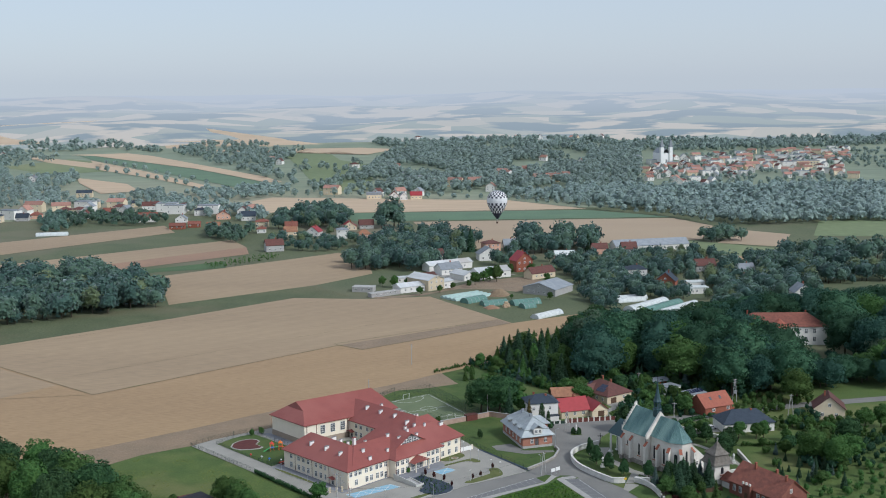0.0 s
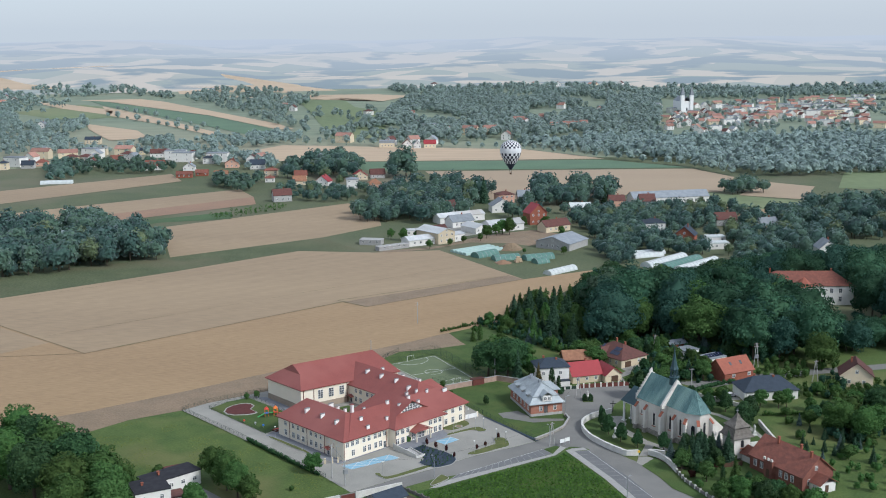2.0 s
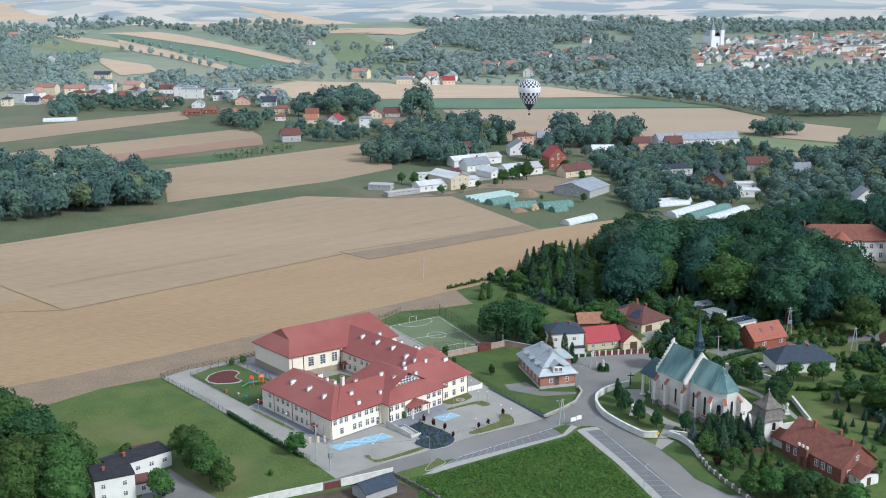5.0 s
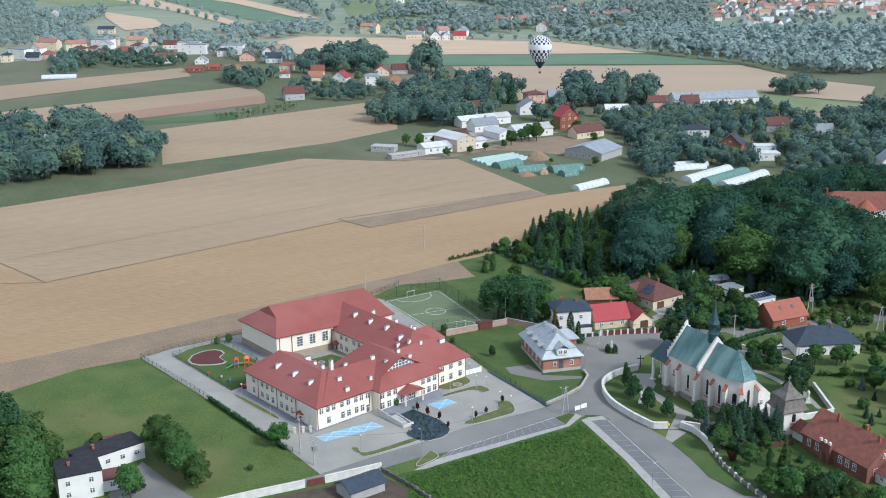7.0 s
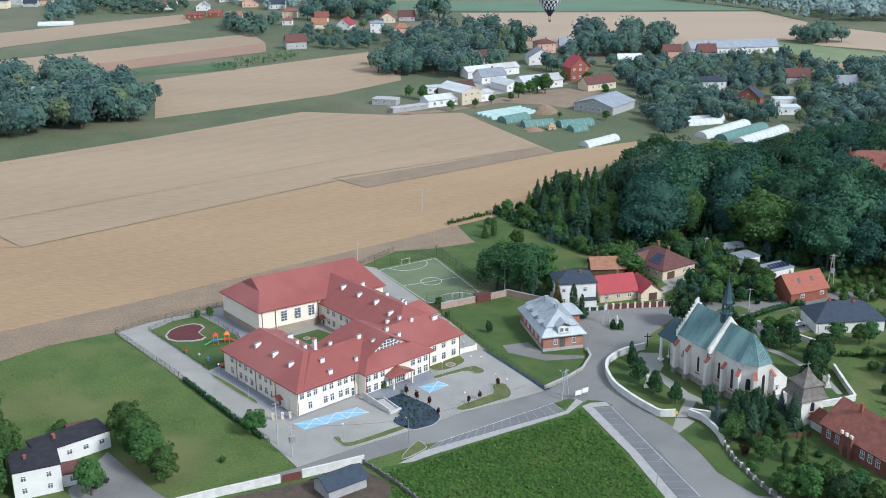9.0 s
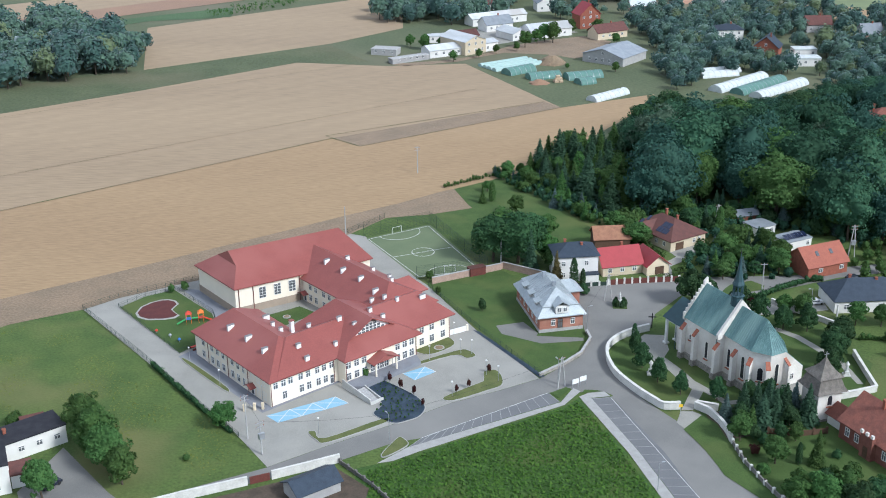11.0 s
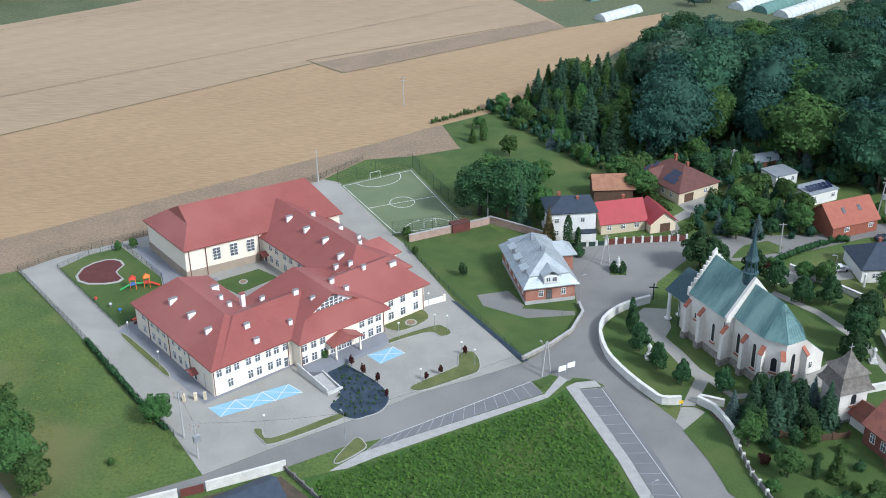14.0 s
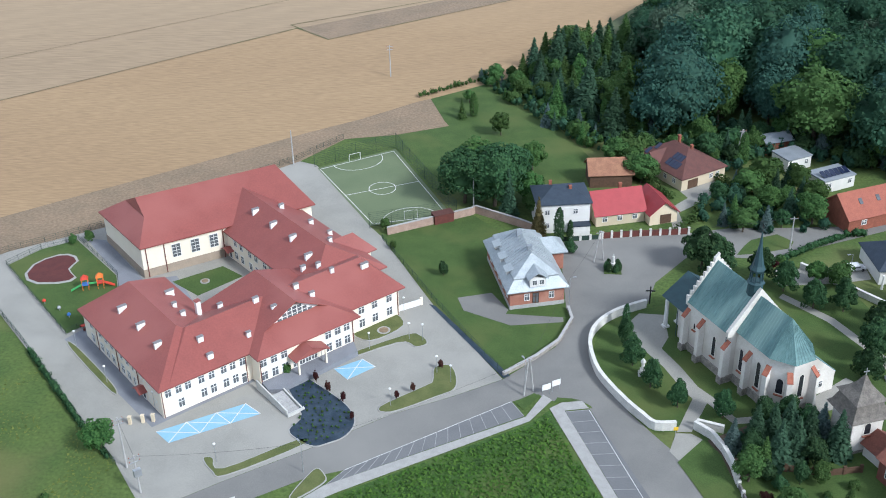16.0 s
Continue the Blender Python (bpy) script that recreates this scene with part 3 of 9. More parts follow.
sheet("field_6", [(-189, 752), (-78, 850), (-54, 815), (-47, 754), (-80, 713), (-159, 653)], 0.07, STUBBLE, 60, "field of ripe tan wheat", "field")
sheet("field_7", [(-448, 831), (-361, 927), (-251, 1028), (-230, 979), (-335, 858), (-419, 774)], 0.07, STUBBLE, 60, "long strip of stubble", "field")
sheet("field_8", [(-403, 744), (-316, 808), (-172, 928), (-153, 885), (-295, 755), (-376, 693)], 0.07, STUBBLE, 60, "long strip of stubble", "field")
sheet("field_9", [(-380, 690), (-295, 755), (-153, 885), (-145, 849), (-285, 726), (-370, 650)], 0.07, REDSOIL, 60, "strip of reddish bare soil", "field")
sheet("field_10", [(-370, 650), (-285, 726), (-156, 815), (-150, 784), (-194, 771), (-273, 696), (-350, 625)], 0.07, CROP, 60, "strip of green crop", "field")
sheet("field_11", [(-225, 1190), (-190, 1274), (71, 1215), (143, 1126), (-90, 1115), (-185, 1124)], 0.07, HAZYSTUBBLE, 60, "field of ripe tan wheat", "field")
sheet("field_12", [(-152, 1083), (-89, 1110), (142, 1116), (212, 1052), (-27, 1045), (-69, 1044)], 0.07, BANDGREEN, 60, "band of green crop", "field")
sheet("field_13", [(-27, 1036), (211, 1044), (234, 984), (205, 900), (7, 860)], 0.07, HAZYWHEAT, 60, "field of ripe tan wheat", "field")
sheet("field_14", [(254, 952), (283, 924), (256, 856), (213, 880)], 0.07, HAZYWHEAT, 60, "small tan field beside a thicket", "field")
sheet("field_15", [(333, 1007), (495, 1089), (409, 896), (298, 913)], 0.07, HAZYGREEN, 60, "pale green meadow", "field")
sheet("field_16", [(291, 816), (364, 797), (333, 728), (282, 747)], 0.07, HAZYGREEN, 60, "pale green meadow", "field")
sheet("field_17", [(195, 837), (236, 781), (216, 751), (168, 812)], 0.13, WHEAT, 60, "narrow tan field", "field")
sheet("field_18", [(145, 919), (202, 888), (252, 847), (251, 793), (180, 773), (173, 853)], 0.03, HAZYGREEN, 60, "pale green meadow behind the long barn", "field")
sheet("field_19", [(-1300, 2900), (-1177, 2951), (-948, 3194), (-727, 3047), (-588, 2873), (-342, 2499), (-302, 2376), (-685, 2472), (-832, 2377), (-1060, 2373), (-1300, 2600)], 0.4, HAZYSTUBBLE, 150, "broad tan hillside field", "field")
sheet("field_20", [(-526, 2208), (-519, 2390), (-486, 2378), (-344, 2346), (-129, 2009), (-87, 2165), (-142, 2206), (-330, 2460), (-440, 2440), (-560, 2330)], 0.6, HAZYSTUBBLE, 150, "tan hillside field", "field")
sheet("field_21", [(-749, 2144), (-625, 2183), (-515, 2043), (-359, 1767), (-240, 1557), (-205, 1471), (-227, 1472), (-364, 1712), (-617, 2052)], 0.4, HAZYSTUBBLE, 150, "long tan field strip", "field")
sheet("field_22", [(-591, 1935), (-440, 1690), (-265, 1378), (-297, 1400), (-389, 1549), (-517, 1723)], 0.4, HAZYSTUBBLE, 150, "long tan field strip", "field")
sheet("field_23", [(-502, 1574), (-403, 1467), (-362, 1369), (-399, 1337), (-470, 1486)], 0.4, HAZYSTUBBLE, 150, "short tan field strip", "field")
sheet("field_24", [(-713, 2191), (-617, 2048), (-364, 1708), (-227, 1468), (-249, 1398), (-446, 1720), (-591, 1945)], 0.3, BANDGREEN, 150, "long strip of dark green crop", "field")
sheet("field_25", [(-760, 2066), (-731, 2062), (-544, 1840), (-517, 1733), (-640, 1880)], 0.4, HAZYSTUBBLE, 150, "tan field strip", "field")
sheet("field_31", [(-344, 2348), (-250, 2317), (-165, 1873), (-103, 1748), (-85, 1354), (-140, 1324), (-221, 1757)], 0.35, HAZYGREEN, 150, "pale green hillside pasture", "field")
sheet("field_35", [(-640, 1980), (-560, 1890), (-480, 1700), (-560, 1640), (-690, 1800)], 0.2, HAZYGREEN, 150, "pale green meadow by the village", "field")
# ---- yards, roads, lawns ----
ASPHALT = mat("asphalt", (0.205, 0.198, 0.182), (0.172, 0.167, 0.156), 0.9, 0.12, 0.3, bump=0.02, bump_scale=8, c3=(0.235, 0.226, 0.207))
BAYS = mat("dark_asphalt", (0.17, 0.17, 0.17), (0.15, 0.15, 0.152), 0.9, 0.2, 0.25, bump=0.02, bump_scale=8)
PAVING = mat("grey_block_paving", (0.31, 0.297, 0.262), (0.275, 0.265, 0.236), 0.9, 0.2, 0.35, bump=0.02, bump_scale=7, c3=(0.335, 0.32, 0.285))
DARKPAVE = mat("dark_grey_paving", (0.235, 0.24, 0.26), (0.20, 0.205, 0.225), 0.9, 0.3, 0.3, bump=0.02, bump_scale=7)
KERB = mat("concrete_kerb", (0.37, 0.36, 0.335), (0.32, 0.31, 0.29), 0.9, 0.8, 0.2)
FADEDLINE = mat("worn_road_paint", (0.36, 0.36, 0.35), (0.26, 0.26, 0.255), 0.8, 1.5, 0.3)
WHITELINE = mat("white_road_paint", (0.68, 0.68, 0.66), (0.55, 0.55, 0.53), 0.8, 1.5, 0.2)
BLUEPAINT = mat("light_blue_paint", (0.24, 0.43, 0.55), (0.28, 0.46, 0.57), 0.8, 0.5, 0.2)
TURF = mat("artificial_turf", (0.148, 0.180, 0.098), (0.13, 0.162, 0.088), 0.95, 0.15, 0.2)
RUBBER = mat("dark_red_rubber", (0.11, 0.035, 0.03), (0.09, 0.03, 0.028), 0.9, 0.6, 0.3)
FOIL = mat("black_mulch_sheet", (0.020, 0.034, 0.052), (0.040, 0.060, 0.084), 0.5, 0.6, 0.4, bump=0.05, bump_scale=3)
DRYGRASS = mat("dry_grass", (0.13, 0.14, 0.05), (0.09, 0.11, 0.035), 0.95, 0.4, 0.4)
TRACK = mat("trodden_field_edge", (0.15, 0.125, 0.07), (0.23, 0.17, 0.10), 0.95, 0.25, 0.5, c3=(0.10, 0.11, 0.045))
VEG = mat("rank_weeds", (0.06, 0.115, 0.022), (0.042, 0.085, 0.018), 0.95, 0.35, 0.6, bump=0.3, bump_scale=2.2, c3=(0.085, 0.12, 0.03))
SOIL = mat("dark_soil", (0.10, 0.075, 0.055), (0.07, 0.055, 0.04), 0.95, 0.5, 0.5, bump=0.1, bump_scale=2)

sheet("field_26", [(-160, 366), (-122, 390), (-92, 413), (-71, 430.5), (-54, 444.5), (-31, 464), (-18, 474), (-4, 487), (-1, 489), (4.5, 474), (6, 471), (-7, 464.5), (-20, 461), (-29, 447), (-62, 413), (-89.6, 391), (-94.3, 388.2), (-105, 381.5), (-117.4, 367), (-126, 350)], 0.065, PLOUGH, 0, "bare brown soil strip along the school fence", "field")
sheet("lawn_1", [(-117.4, 367), (-105, 381.5), (-94.3, 388.2), (-90, 391), (-32, 331), (-27, 324), (-40, 313), (-56, 316), (-72, 330), (-100, 340), (-126, 350)], 0.03, GRASS, 0, "rough mown green meadow beside the school", "lawn")
sheet("lawn_2", [(-1, 489), (17, 509), (44, 452), (40, 436), (19, 424), (-6, 456), (-20, 460.8), (-7, 464.3), (5.8, 471)], 0.03, LAWN, 0, "mown green orchard lawn", "lawn")
sheet("yard_1", [(-89.6, 390.8), (-82.9, 398.2), (-62, 413), (-29, 447), (-24.4, 445.2), (-6, 415), (-3, 411), (12, 383.6), (27, 360.6), (18.4, 354.8), (8.2, 348.8), (-2.8, 339.6), (-16, 329.8), (-26.4, 321.4), (-36.5, 334.5), (-44.9, 343)], 0.10, PAVING, 0, "pale grey block paving round the school", "yard")
sheet("road_1", [(-66, 292), (-46, 309.5), (-26.4, 321.4), (-16, 329.8), (-2.8, 339.6), (8.2, 348.8), (18.4, 354.8), (27, 360.6), (36.2, 371.5), (39, 381), (37.8, 385.2), (35.6, 410.9), (44.7, 413.2), (64, 417.2), (73, 420), (87, 421.3), (97, 422.5), (108, 428), (140, 437), (200, 450), (202, 444), (140, 431), (107, 421.3), (90, 412.3), (78.7, 407), (64, 408), (56, 396), (53.9, 387.5), (47.7, 384), (44.2, 379.7), (42.5, 372.9), (43.7, 363.5), (49.3, 352.8), (54, 346), (60, 338), (66, 329.5), (76, 312), (84, 290), (60, 290), (53.6, 331.8), (42.7, 354.2), (41.2, 355.4), (35.6, 355), (33.5, 356.8), (28.9, 354.2), (3, 334.1), (-3, 331.6), (-12, 325), (-45.7, 306), (-64, 289)], 0.04, ASPHALT, 0, "worn grey asphalt road with a wide square", "road")
sheet("road_2", [(42.4, 353.6), (43.6, 353.4), (54.2, 332), (60.8, 312), (63, 298), (57, 298), (57.9, 312), (51.7, 331.7)], 0.05, ASPHALT, 0, "asphalt edge of the road beside the parking bays", "road")
sheet("parking_1", [(3.0, 334.1), (28.9, 354.2), (31.4, 350.4), (0.4, 330.2)], 0.06, BAYS, 0, "asphalt parking bays with white lines", "parking")
sheet("parking_2", [(38.3, 352.3), (42.5, 353.2), (51.8, 331.7), (58, 312), (53.5, 312), (46.9, 331.2)], 0.06, BAYS, 0, "asphalt parking bays with white lines", "parking")
sheet("path_1", [(-5, 324), (0.2, 330.0), (31.6, 350.2), (34.4, 356.6), (36.0, 355.2), (32.3, 349), (2.9, 328.8), (-2, 325)], 0.12, KERB, 0, "pale concrete footpath", "path")
sheet("path_2", [(35.6, 352.8), (37.6, 354.6), (41.2, 355.4), (42.4, 353.4), (38.2, 352.4), (46.8, 331.2), (53.3, 312), (50.8, 312), (44.6, 331)], 0.12, KERB, 0, "pale concrete footpath", "path")
sheet("lawn_3", [(29.4, 354.2), (32.8, 356.9), (33.8, 356.2), (31.2, 352.0)], 0.14, LAWN, 0, "small grass triangle at the junction", "lawn")
sheet("lawn_4", [(36.2, 354.3), (36.9, 356), (39.5, 355.9), (41, 355.5), (37.6, 354.8)], 0.14, LAWN, 0, "small grass patch at the junction", "lawn")
sheet("field_27", [(-9, 322), (-2.4, 325), (3.2, 328.6), (32.5, 348.6), (35.6, 352.4), (44.4, 331), (51, 311), (56, 290), (-4, 290)], 0.03, VEG, 0, "rank dark green weeds", "field")
sheet("lawn_5", [(-3, 411), (16.2, 422.4), (37.0, 400), (38, 385.2), (39.0, 381.2), (36.2, 372.4), (27.5, 361.9), (12.6, 384.3)], 0.05, LAWN, 0, "mown green garden lawn", "lawn")
sheet("drive_1", [(16.3, 387.1), (23.0, 389.5), (26.7, 383.5), (26.3, 382), (37.5, 381.6), (37.6, 380), (27.5, 378), (17.9, 382.6)], 0.08, ASPHALT, 0, "grey asphalt drive", "path")
sheet("strip_1", [(10.8, 384.3), (12.3, 383.6), (28.3, 361.6), (27.1, 360.9)], 0.16, FOIL, 0, "black mulch strip along the fence", "bed")
sheet("lawn_6", [(53.8, 386.0), (48.0, 382.5), (44.3, 377.7), (43.2, 371.1), (44.6, 362.6), (49.2, 353.7), (53.3, 347.9), (57, 348.2), (60.3, 349.2), (67, 328), (70.5, 318), (84, 318), (92, 326), (92, 346.5), (103, 372), (96, 392), (88, 403), (82, 404.5), (75, 400), (68, 391), (57, 387.5)], 0.05, LAWN, 0, "churchyard lawn under trees", "lawn")
sheet("lawn_10", [(56.6, 340.4), (61.4, 346.8), (63.8, 342.9), (64.7, 338.5), (65.4, 335.7), (66.6, 330.3), (67.7, 326.9), (68.6, 324.3), (72.2, 314.5), (69.0, 315.0), (62.5, 323.8), (61.7, 327.0), (60.1, 332.3), (58.2, 336.9)], 0.13, LAWN, 0, "green verge below the churchyard wall", "verge")
sheet("path_3", [(49.0, 377.2), (50.2, 381.0), (52.2, 384.2), (57.0, 384.0), (57.4, 376.4), (55.9, 372.5), (59.0, 367.0), (61.6, 361.2), (64.0, 358.3), (67.6, 352.3), (66.8, 351.0), (62.8, 356.6), (59.5, 348.4), (57.0, 348.2), (60.4, 357.6), (58.8, 360.2), (55.9, 366.7), (52.8, 371.5), (49.8, 373.6)], 0.09, PAVING, 0, "pale paved churchyard path and forecourt", "path")
sheet("path_4", [(67.2, 351.2), (76, 352.6), (84, 356.5), (90, 364), (88, 366), (82, 360.4), (77, 356.4), (70, 353.4), (67.2, 352.8)], 0.094, PAVING, 0, "worn grey path round the church", "path")
sheet("path_6", [(56.9, 347.9), (59.4, 348.0), (61.4, 346.4), (57.2, 340.4), (55.5, 343.1)], 0.06, PAVING, 0, "pale paved path from the gate to the road", "path")
sheet("lawn_9", [(73.6, 408.4), (75.6, 412.4), (77.5, 415.2), (83.3, 418.1), (86.4, 415.0), (85.2, 412.1), (78.0, 409.2)], 0.07, LAWN, 0, "small mown lawn beside the lane", "lawn")
sheet("drive_4", [(80.6, 402.9), (93.4, 404.8), (99.4, 406.4), (99.6, 400.5), (93.5, 398.6), (80.7, 396.4)], 0.07, PAVING, 0, "pale paved drive before the bungalow", "path")
sheet("bed_1", [(62, 346.5), (69, 351), (80, 353), (82, 346), (74, 340), (65, 337)], 0.07, SOIL, 0, "dark bare soil under the conifers", "bed")

sheet("path_5", [(80, 392), (88, 384), (95, 372), (97, 362), (98.4, 362), (96.6, 373), (89.4, 385.4), (81, 393.6)], 0.09, PAVING, 0, "pale churchyard path under the trees", "path")
# grassy tracks and tramlines across the fields
for k, (pts, w) in enumerate((([(-300, 505), (-202, 509), (-145, 460), (-51, 545), (-39, 535), (36, 592)], 0.55), ([(-300, 440), (-182, 455), (-145, 460)], 0.35), ([(-230, 540), (-60, 668)], 0.22), ([(-40, 536), (-54, 548), (29, 601)], 0.4), ([(-170, 486), (0, 622)], 0.22))):
    bm = bmesh.new()
    for p, q in zip(pts, pts[1:]):
        stripe_at = Vector((q[0] - p[0], q[1] - p[1], 0)).normalized().cross(Vector((0, 0, 1))) * w / 2
        a, b = Vector((*p, 0.14 + 0.004 * k)), Vector((*q, 0.14 + 0.004 * k))
        bm.faces.new([bm.verts.new(v) for v in (a - stripe_at, b - stripe_at, b + stripe_at, a + stripe_at)])
    tagged(part("track_%d" % (k + 1), bm, TRACK), "narrow grassy track between the fields", "track", kind="structure")

# courts and play area of the school
sheet("yard_2", [(-63.4, 404.6), (-49.5, 389), (-43, 391), (-24, 363), (-17.6, 356.4), (-32, 342), (-57.5, 366.5), (-50.2, 378), (-55.5, 390), (-68, 405)], 0.12, DARKPAVE, 0, "dark grey paving beside the school walls", "yard")
sheet("pitch", [(-23.8, 443.4), (-6.1, 455.8), (11.9, 421.2), (-6.0, 415.2)], 0.13, TURF, 0, "green artificial-turf sports pitch", "pitch")
sheet("lawn_7", [(-80.6, 392.6), (-76.2, 399.6), (-69.8, 404.2), (-55.8, 390.2), (-50.8, 378.4), (-57.8, 368.4)], 0.13, LAWN, 0, "fenced green play area", "lawn")
sheet("lawn_8", [(-43.2, 388.6), (-34.4, 395.6), (-29.1, 391.9), (-36.3, 383.7)], 0.14, LAWN, 0, "grass court between the school wings", "lawn")


def island(name, pts, material, label, h=0.14):
    """A planted island: a raised concrete kerb with a bed inside."""
    n = len(pts)
    pts = [tuple(0.5 * (2 * b[j] + (c[j] - a[j]) * t + (2 * a[j] - 5 * b[j] + 4 * c[j] - d[j]) * t * t + (3 * b[j] - a[j] - 3 * c[j] + d[j]) * t ** 3) for j in (0, 1))
           for a, b, c, d in ((pts[i - 1], pts[i], pts[(i + 1) % n], pts[(i + 2) % n]) for i in range(n)) for t in (0, 0.25, 0.5, 0.75)]
    n = len(pts)
    bm = bmesh.new()
    prism(bm, pts, 0.08, 0.10 + h)
    k = part(name, bm, KERB)
    area = sum(pts[i][0] * pts[(i + 1) % n][1] - pts[(i + 1) % n][0] * pts[i][1] for i in range(n))
    inner = []
    for i in range(n):
        d = Vector(pts[(i + 1) % n]) - Vector(pts[i - 1])
        inner.append(tuple(Vector(pts[i]) + Vector((-d.y, d.x)).normalized() * (0.2 if area > 0 else -0.2)))
    bm = bmesh.new()
    prism(bm, inner, 0.10 + h, 0.14 + h)
    part("bed", bm, material, k)
    return tagged(k, label, "flower bed", kind="structure")


island("bed_2", [(-55.7, 364.1), (-54.4, 364.6), (-42.6, 352.9), (-42.7, 351.1)], DRYGRASS, "grassy kerbed strip beside the path")
island("bed_3", [(-3.0, 374.0), (3.5, 380.5), (6.9, 376.2), (1.2, 370.5)], DRYGRASS, "square kerbed lawn at the school front")
island("bed_4", [(-7.3, 361.9), (7.2, 372.9), (10.7, 373.0), (12.2, 370.6), (10.1, 369.2), (6.4, 370.2), (-6.6, 360.9)], DRYGRASS, "long kerbed grass strip beside the car park")
island("bed_5", [(6.1, 350.8), (13.2, 357.4), (14.4, 359), (14.3, 363.0), (17.0, 364.0), (18.6, 361.1), (18.7, 356.9), (15.5, 354.2), (8.4, 349.4)], DRYGRASS, "kerbed dry-grass island by the road")
island("bed_6", [(-20.9, 334.7), (-19.2, 335.1), (-16.9, 332.7), (-6.4, 340.8), (-4.9, 339.6), (-15.8, 331.0), (-18.6, 331.8)], DRYGRASS, "kerbed dry-grass island by the road")
island("bed_7", [(-12.7, 357.4), (-10.6, 359.6), (-8.2, 358.1), (-0.8, 352.0), (2.1, 348), (2.6, 345), (1.4, 342), (-1, 340.2), (-3.2, 339.2), (-6.2, 340.6), (-8.4, 343.2), (-7.2, 347.5)], FOIL, "sloping bed under black sheet with small plants")
island("bed_8", [(-3, 331.6), (-1.6, 334), (0, 332.6), (0.3, 330.6), (-3.4, 326.4), (-4.6, 327)], DRYGRASS, "small grassy kerbed corner by the road")

# painted lines and bays
def stripe(bm, p, q, w, z):
    p, q = Vector((*p, z)), Vector((*q, z))
    n = (q - p).normalized().cross(Vector((0, 0, 1))) * w / 2
    v = [bm.verts.new(k) for k in (p - n, p + n, q + n, q - n)]
    lo = [bm.verts.new(k.co - Vector((0, 0, 0.012))) for k in v]
    bm.faces.new(v)
    for i in range(4):
        bm.faces.new((v[i], lo[i], lo[(i + 1) % 4], v[(i + 1) % 4]))


def lerp(p, q, k):
    return (p[0] + (q[0] - p[0]) * k, p[1] + (q[1] - p[1]) * k)


for a, b, c, d, n in (((3.0, 334.1), (28.9, 354.2), (0.6, 330.3), (31.2, 350.5), 15), ((42.4, 353.0), (57.5, 314), (38.5, 352.1), (53.0, 314), 14)):
    for i in range(n + 1):
        bm = bmesh.new()
        stripe(bm, lerp(a, b, i / n), lerp(c, d, i / n), 0.10, 0.085)
        tagged(part("bay_line", bm, FADEDLINE), "thin white painted parking line", "road marking", "parking lines", "structure")
    bm = bmesh.new()
    stripe(bm, a, b, 0.10, 0.085)
    tagged(part("edge_line", bm, WHITELINE), "long white painted edge line", "road marking", kind="structure")

for q in (((-30.9, 340.9), (-17.6, 349.8), (-14.2, 347.2), (-27.8, 338.2)), ((-4.0, 361.2), (0.7, 364.7), (3.5, 362.5), (-0.9, 358.2))):
    bm = bmesh.new()
    prism(bm, q, 0.09, 0.115)
    bay = tagged(part("blue_bay", bm, BLUEPAINT), "light blue painted parking bay with white lines", "road marking", kind="structure")
    n = 3 if q[0][0] < -20 else 1
    for i in range(n):
        w0, w1, v0, v1 = lerp(q[0], q[1], i / n), lerp(q[0], q[1], (i + 1) / n), lerp(q[3], q[2], i / n), lerp(q[3], q[2], (i + 1) / n)
        for s, e in ((w0, v1), (v0, w1), (w1, v1)):
            bm = bmesh.new()
            stripe(bm, s, e, 0.16, 0.135)
            part("line", bm, WHITELINE, bay)

# pitch markings
P0, P1, P2, P3 = (-23.0, 442.8), (-6.4, 454.4), (10.6, 421.6), (-5.6, 416.2)
bm = bmesh.new()
for s, e in ((P0, P1), (P1, P2), (P2, P3), (P3, P0), (lerp(P0, P3, 0.5), lerp(P1, P2, 0.5))):
    stripe(bm, s, e, 0.16, 0.16)
pc = lerp(lerp(P0, P3, 0.5), lerp(P1, P2, 0.5), 0.5)
pu = (Vector(P3) - Vector(P0)).normalized()
pw = Vector((-pu.y, pu.x))
ring = [tuple(Vector(pc) + pu * 3.2 * math.cos(t * math.pi / 12) + pw * 3.2 * math.sin(t * math.pi / 12)) for t in range(25)]
for s, e in zip(ring, ring[1:]):
    stripe(bm, s, e, 0.16, 0.16)
for end, sg in ((lerp(P0, P1, 0.5), 1), (lerp(P3, P2, 0.5), -1)):
    arc = [tuple(Vector(end) + pu * sg * 5.5 * math.sin(t * math.pi / 12) + pw * 6.5 * math.cos(t * math.pi / 12)) for t in range(13)]
    for s, e in zip(arc, arc[1:]):
        stripe(bm, s, e, 0.16, 0.16)
tagged(part("pitch_lines", bm, WHITELINE), "white lines painted on the sports pitch", "pitch marking", kind="structure")

# the rubber-floored sand pit, heart shaped, with a pale rim
heart = [(-75.4, 389.1), (-75.3, 393.0), (-73.6, 395.8), (-71.3, 397.6), (-69.2, 398), (-67.3, 397.2), (-66, 395.4), (-66.4, 393.6), (-66.6, 391.8), (-65.2, 390), (-63.8, 388.6), (-64.4, 387), (-67.0, 385.9), (-71.2, 385.5), (-74, 386.8)]
bm = bmesh.new()
prism(bm, heart, 0.12, 0.24)
hp = tagged(part("play_surface", bm, KERB), "dark red heart-shaped play surface with a pale rim", "playground", kind="structure")
hc = Vector((-70, 391.5))
bm = bmesh.new()
prism(bm, [tuple(hc + (Vector(p) - hc) * 0.9) for p in heart], 0.24, 0.27)
part("rubber_floor", bm, RUBBER, hp)

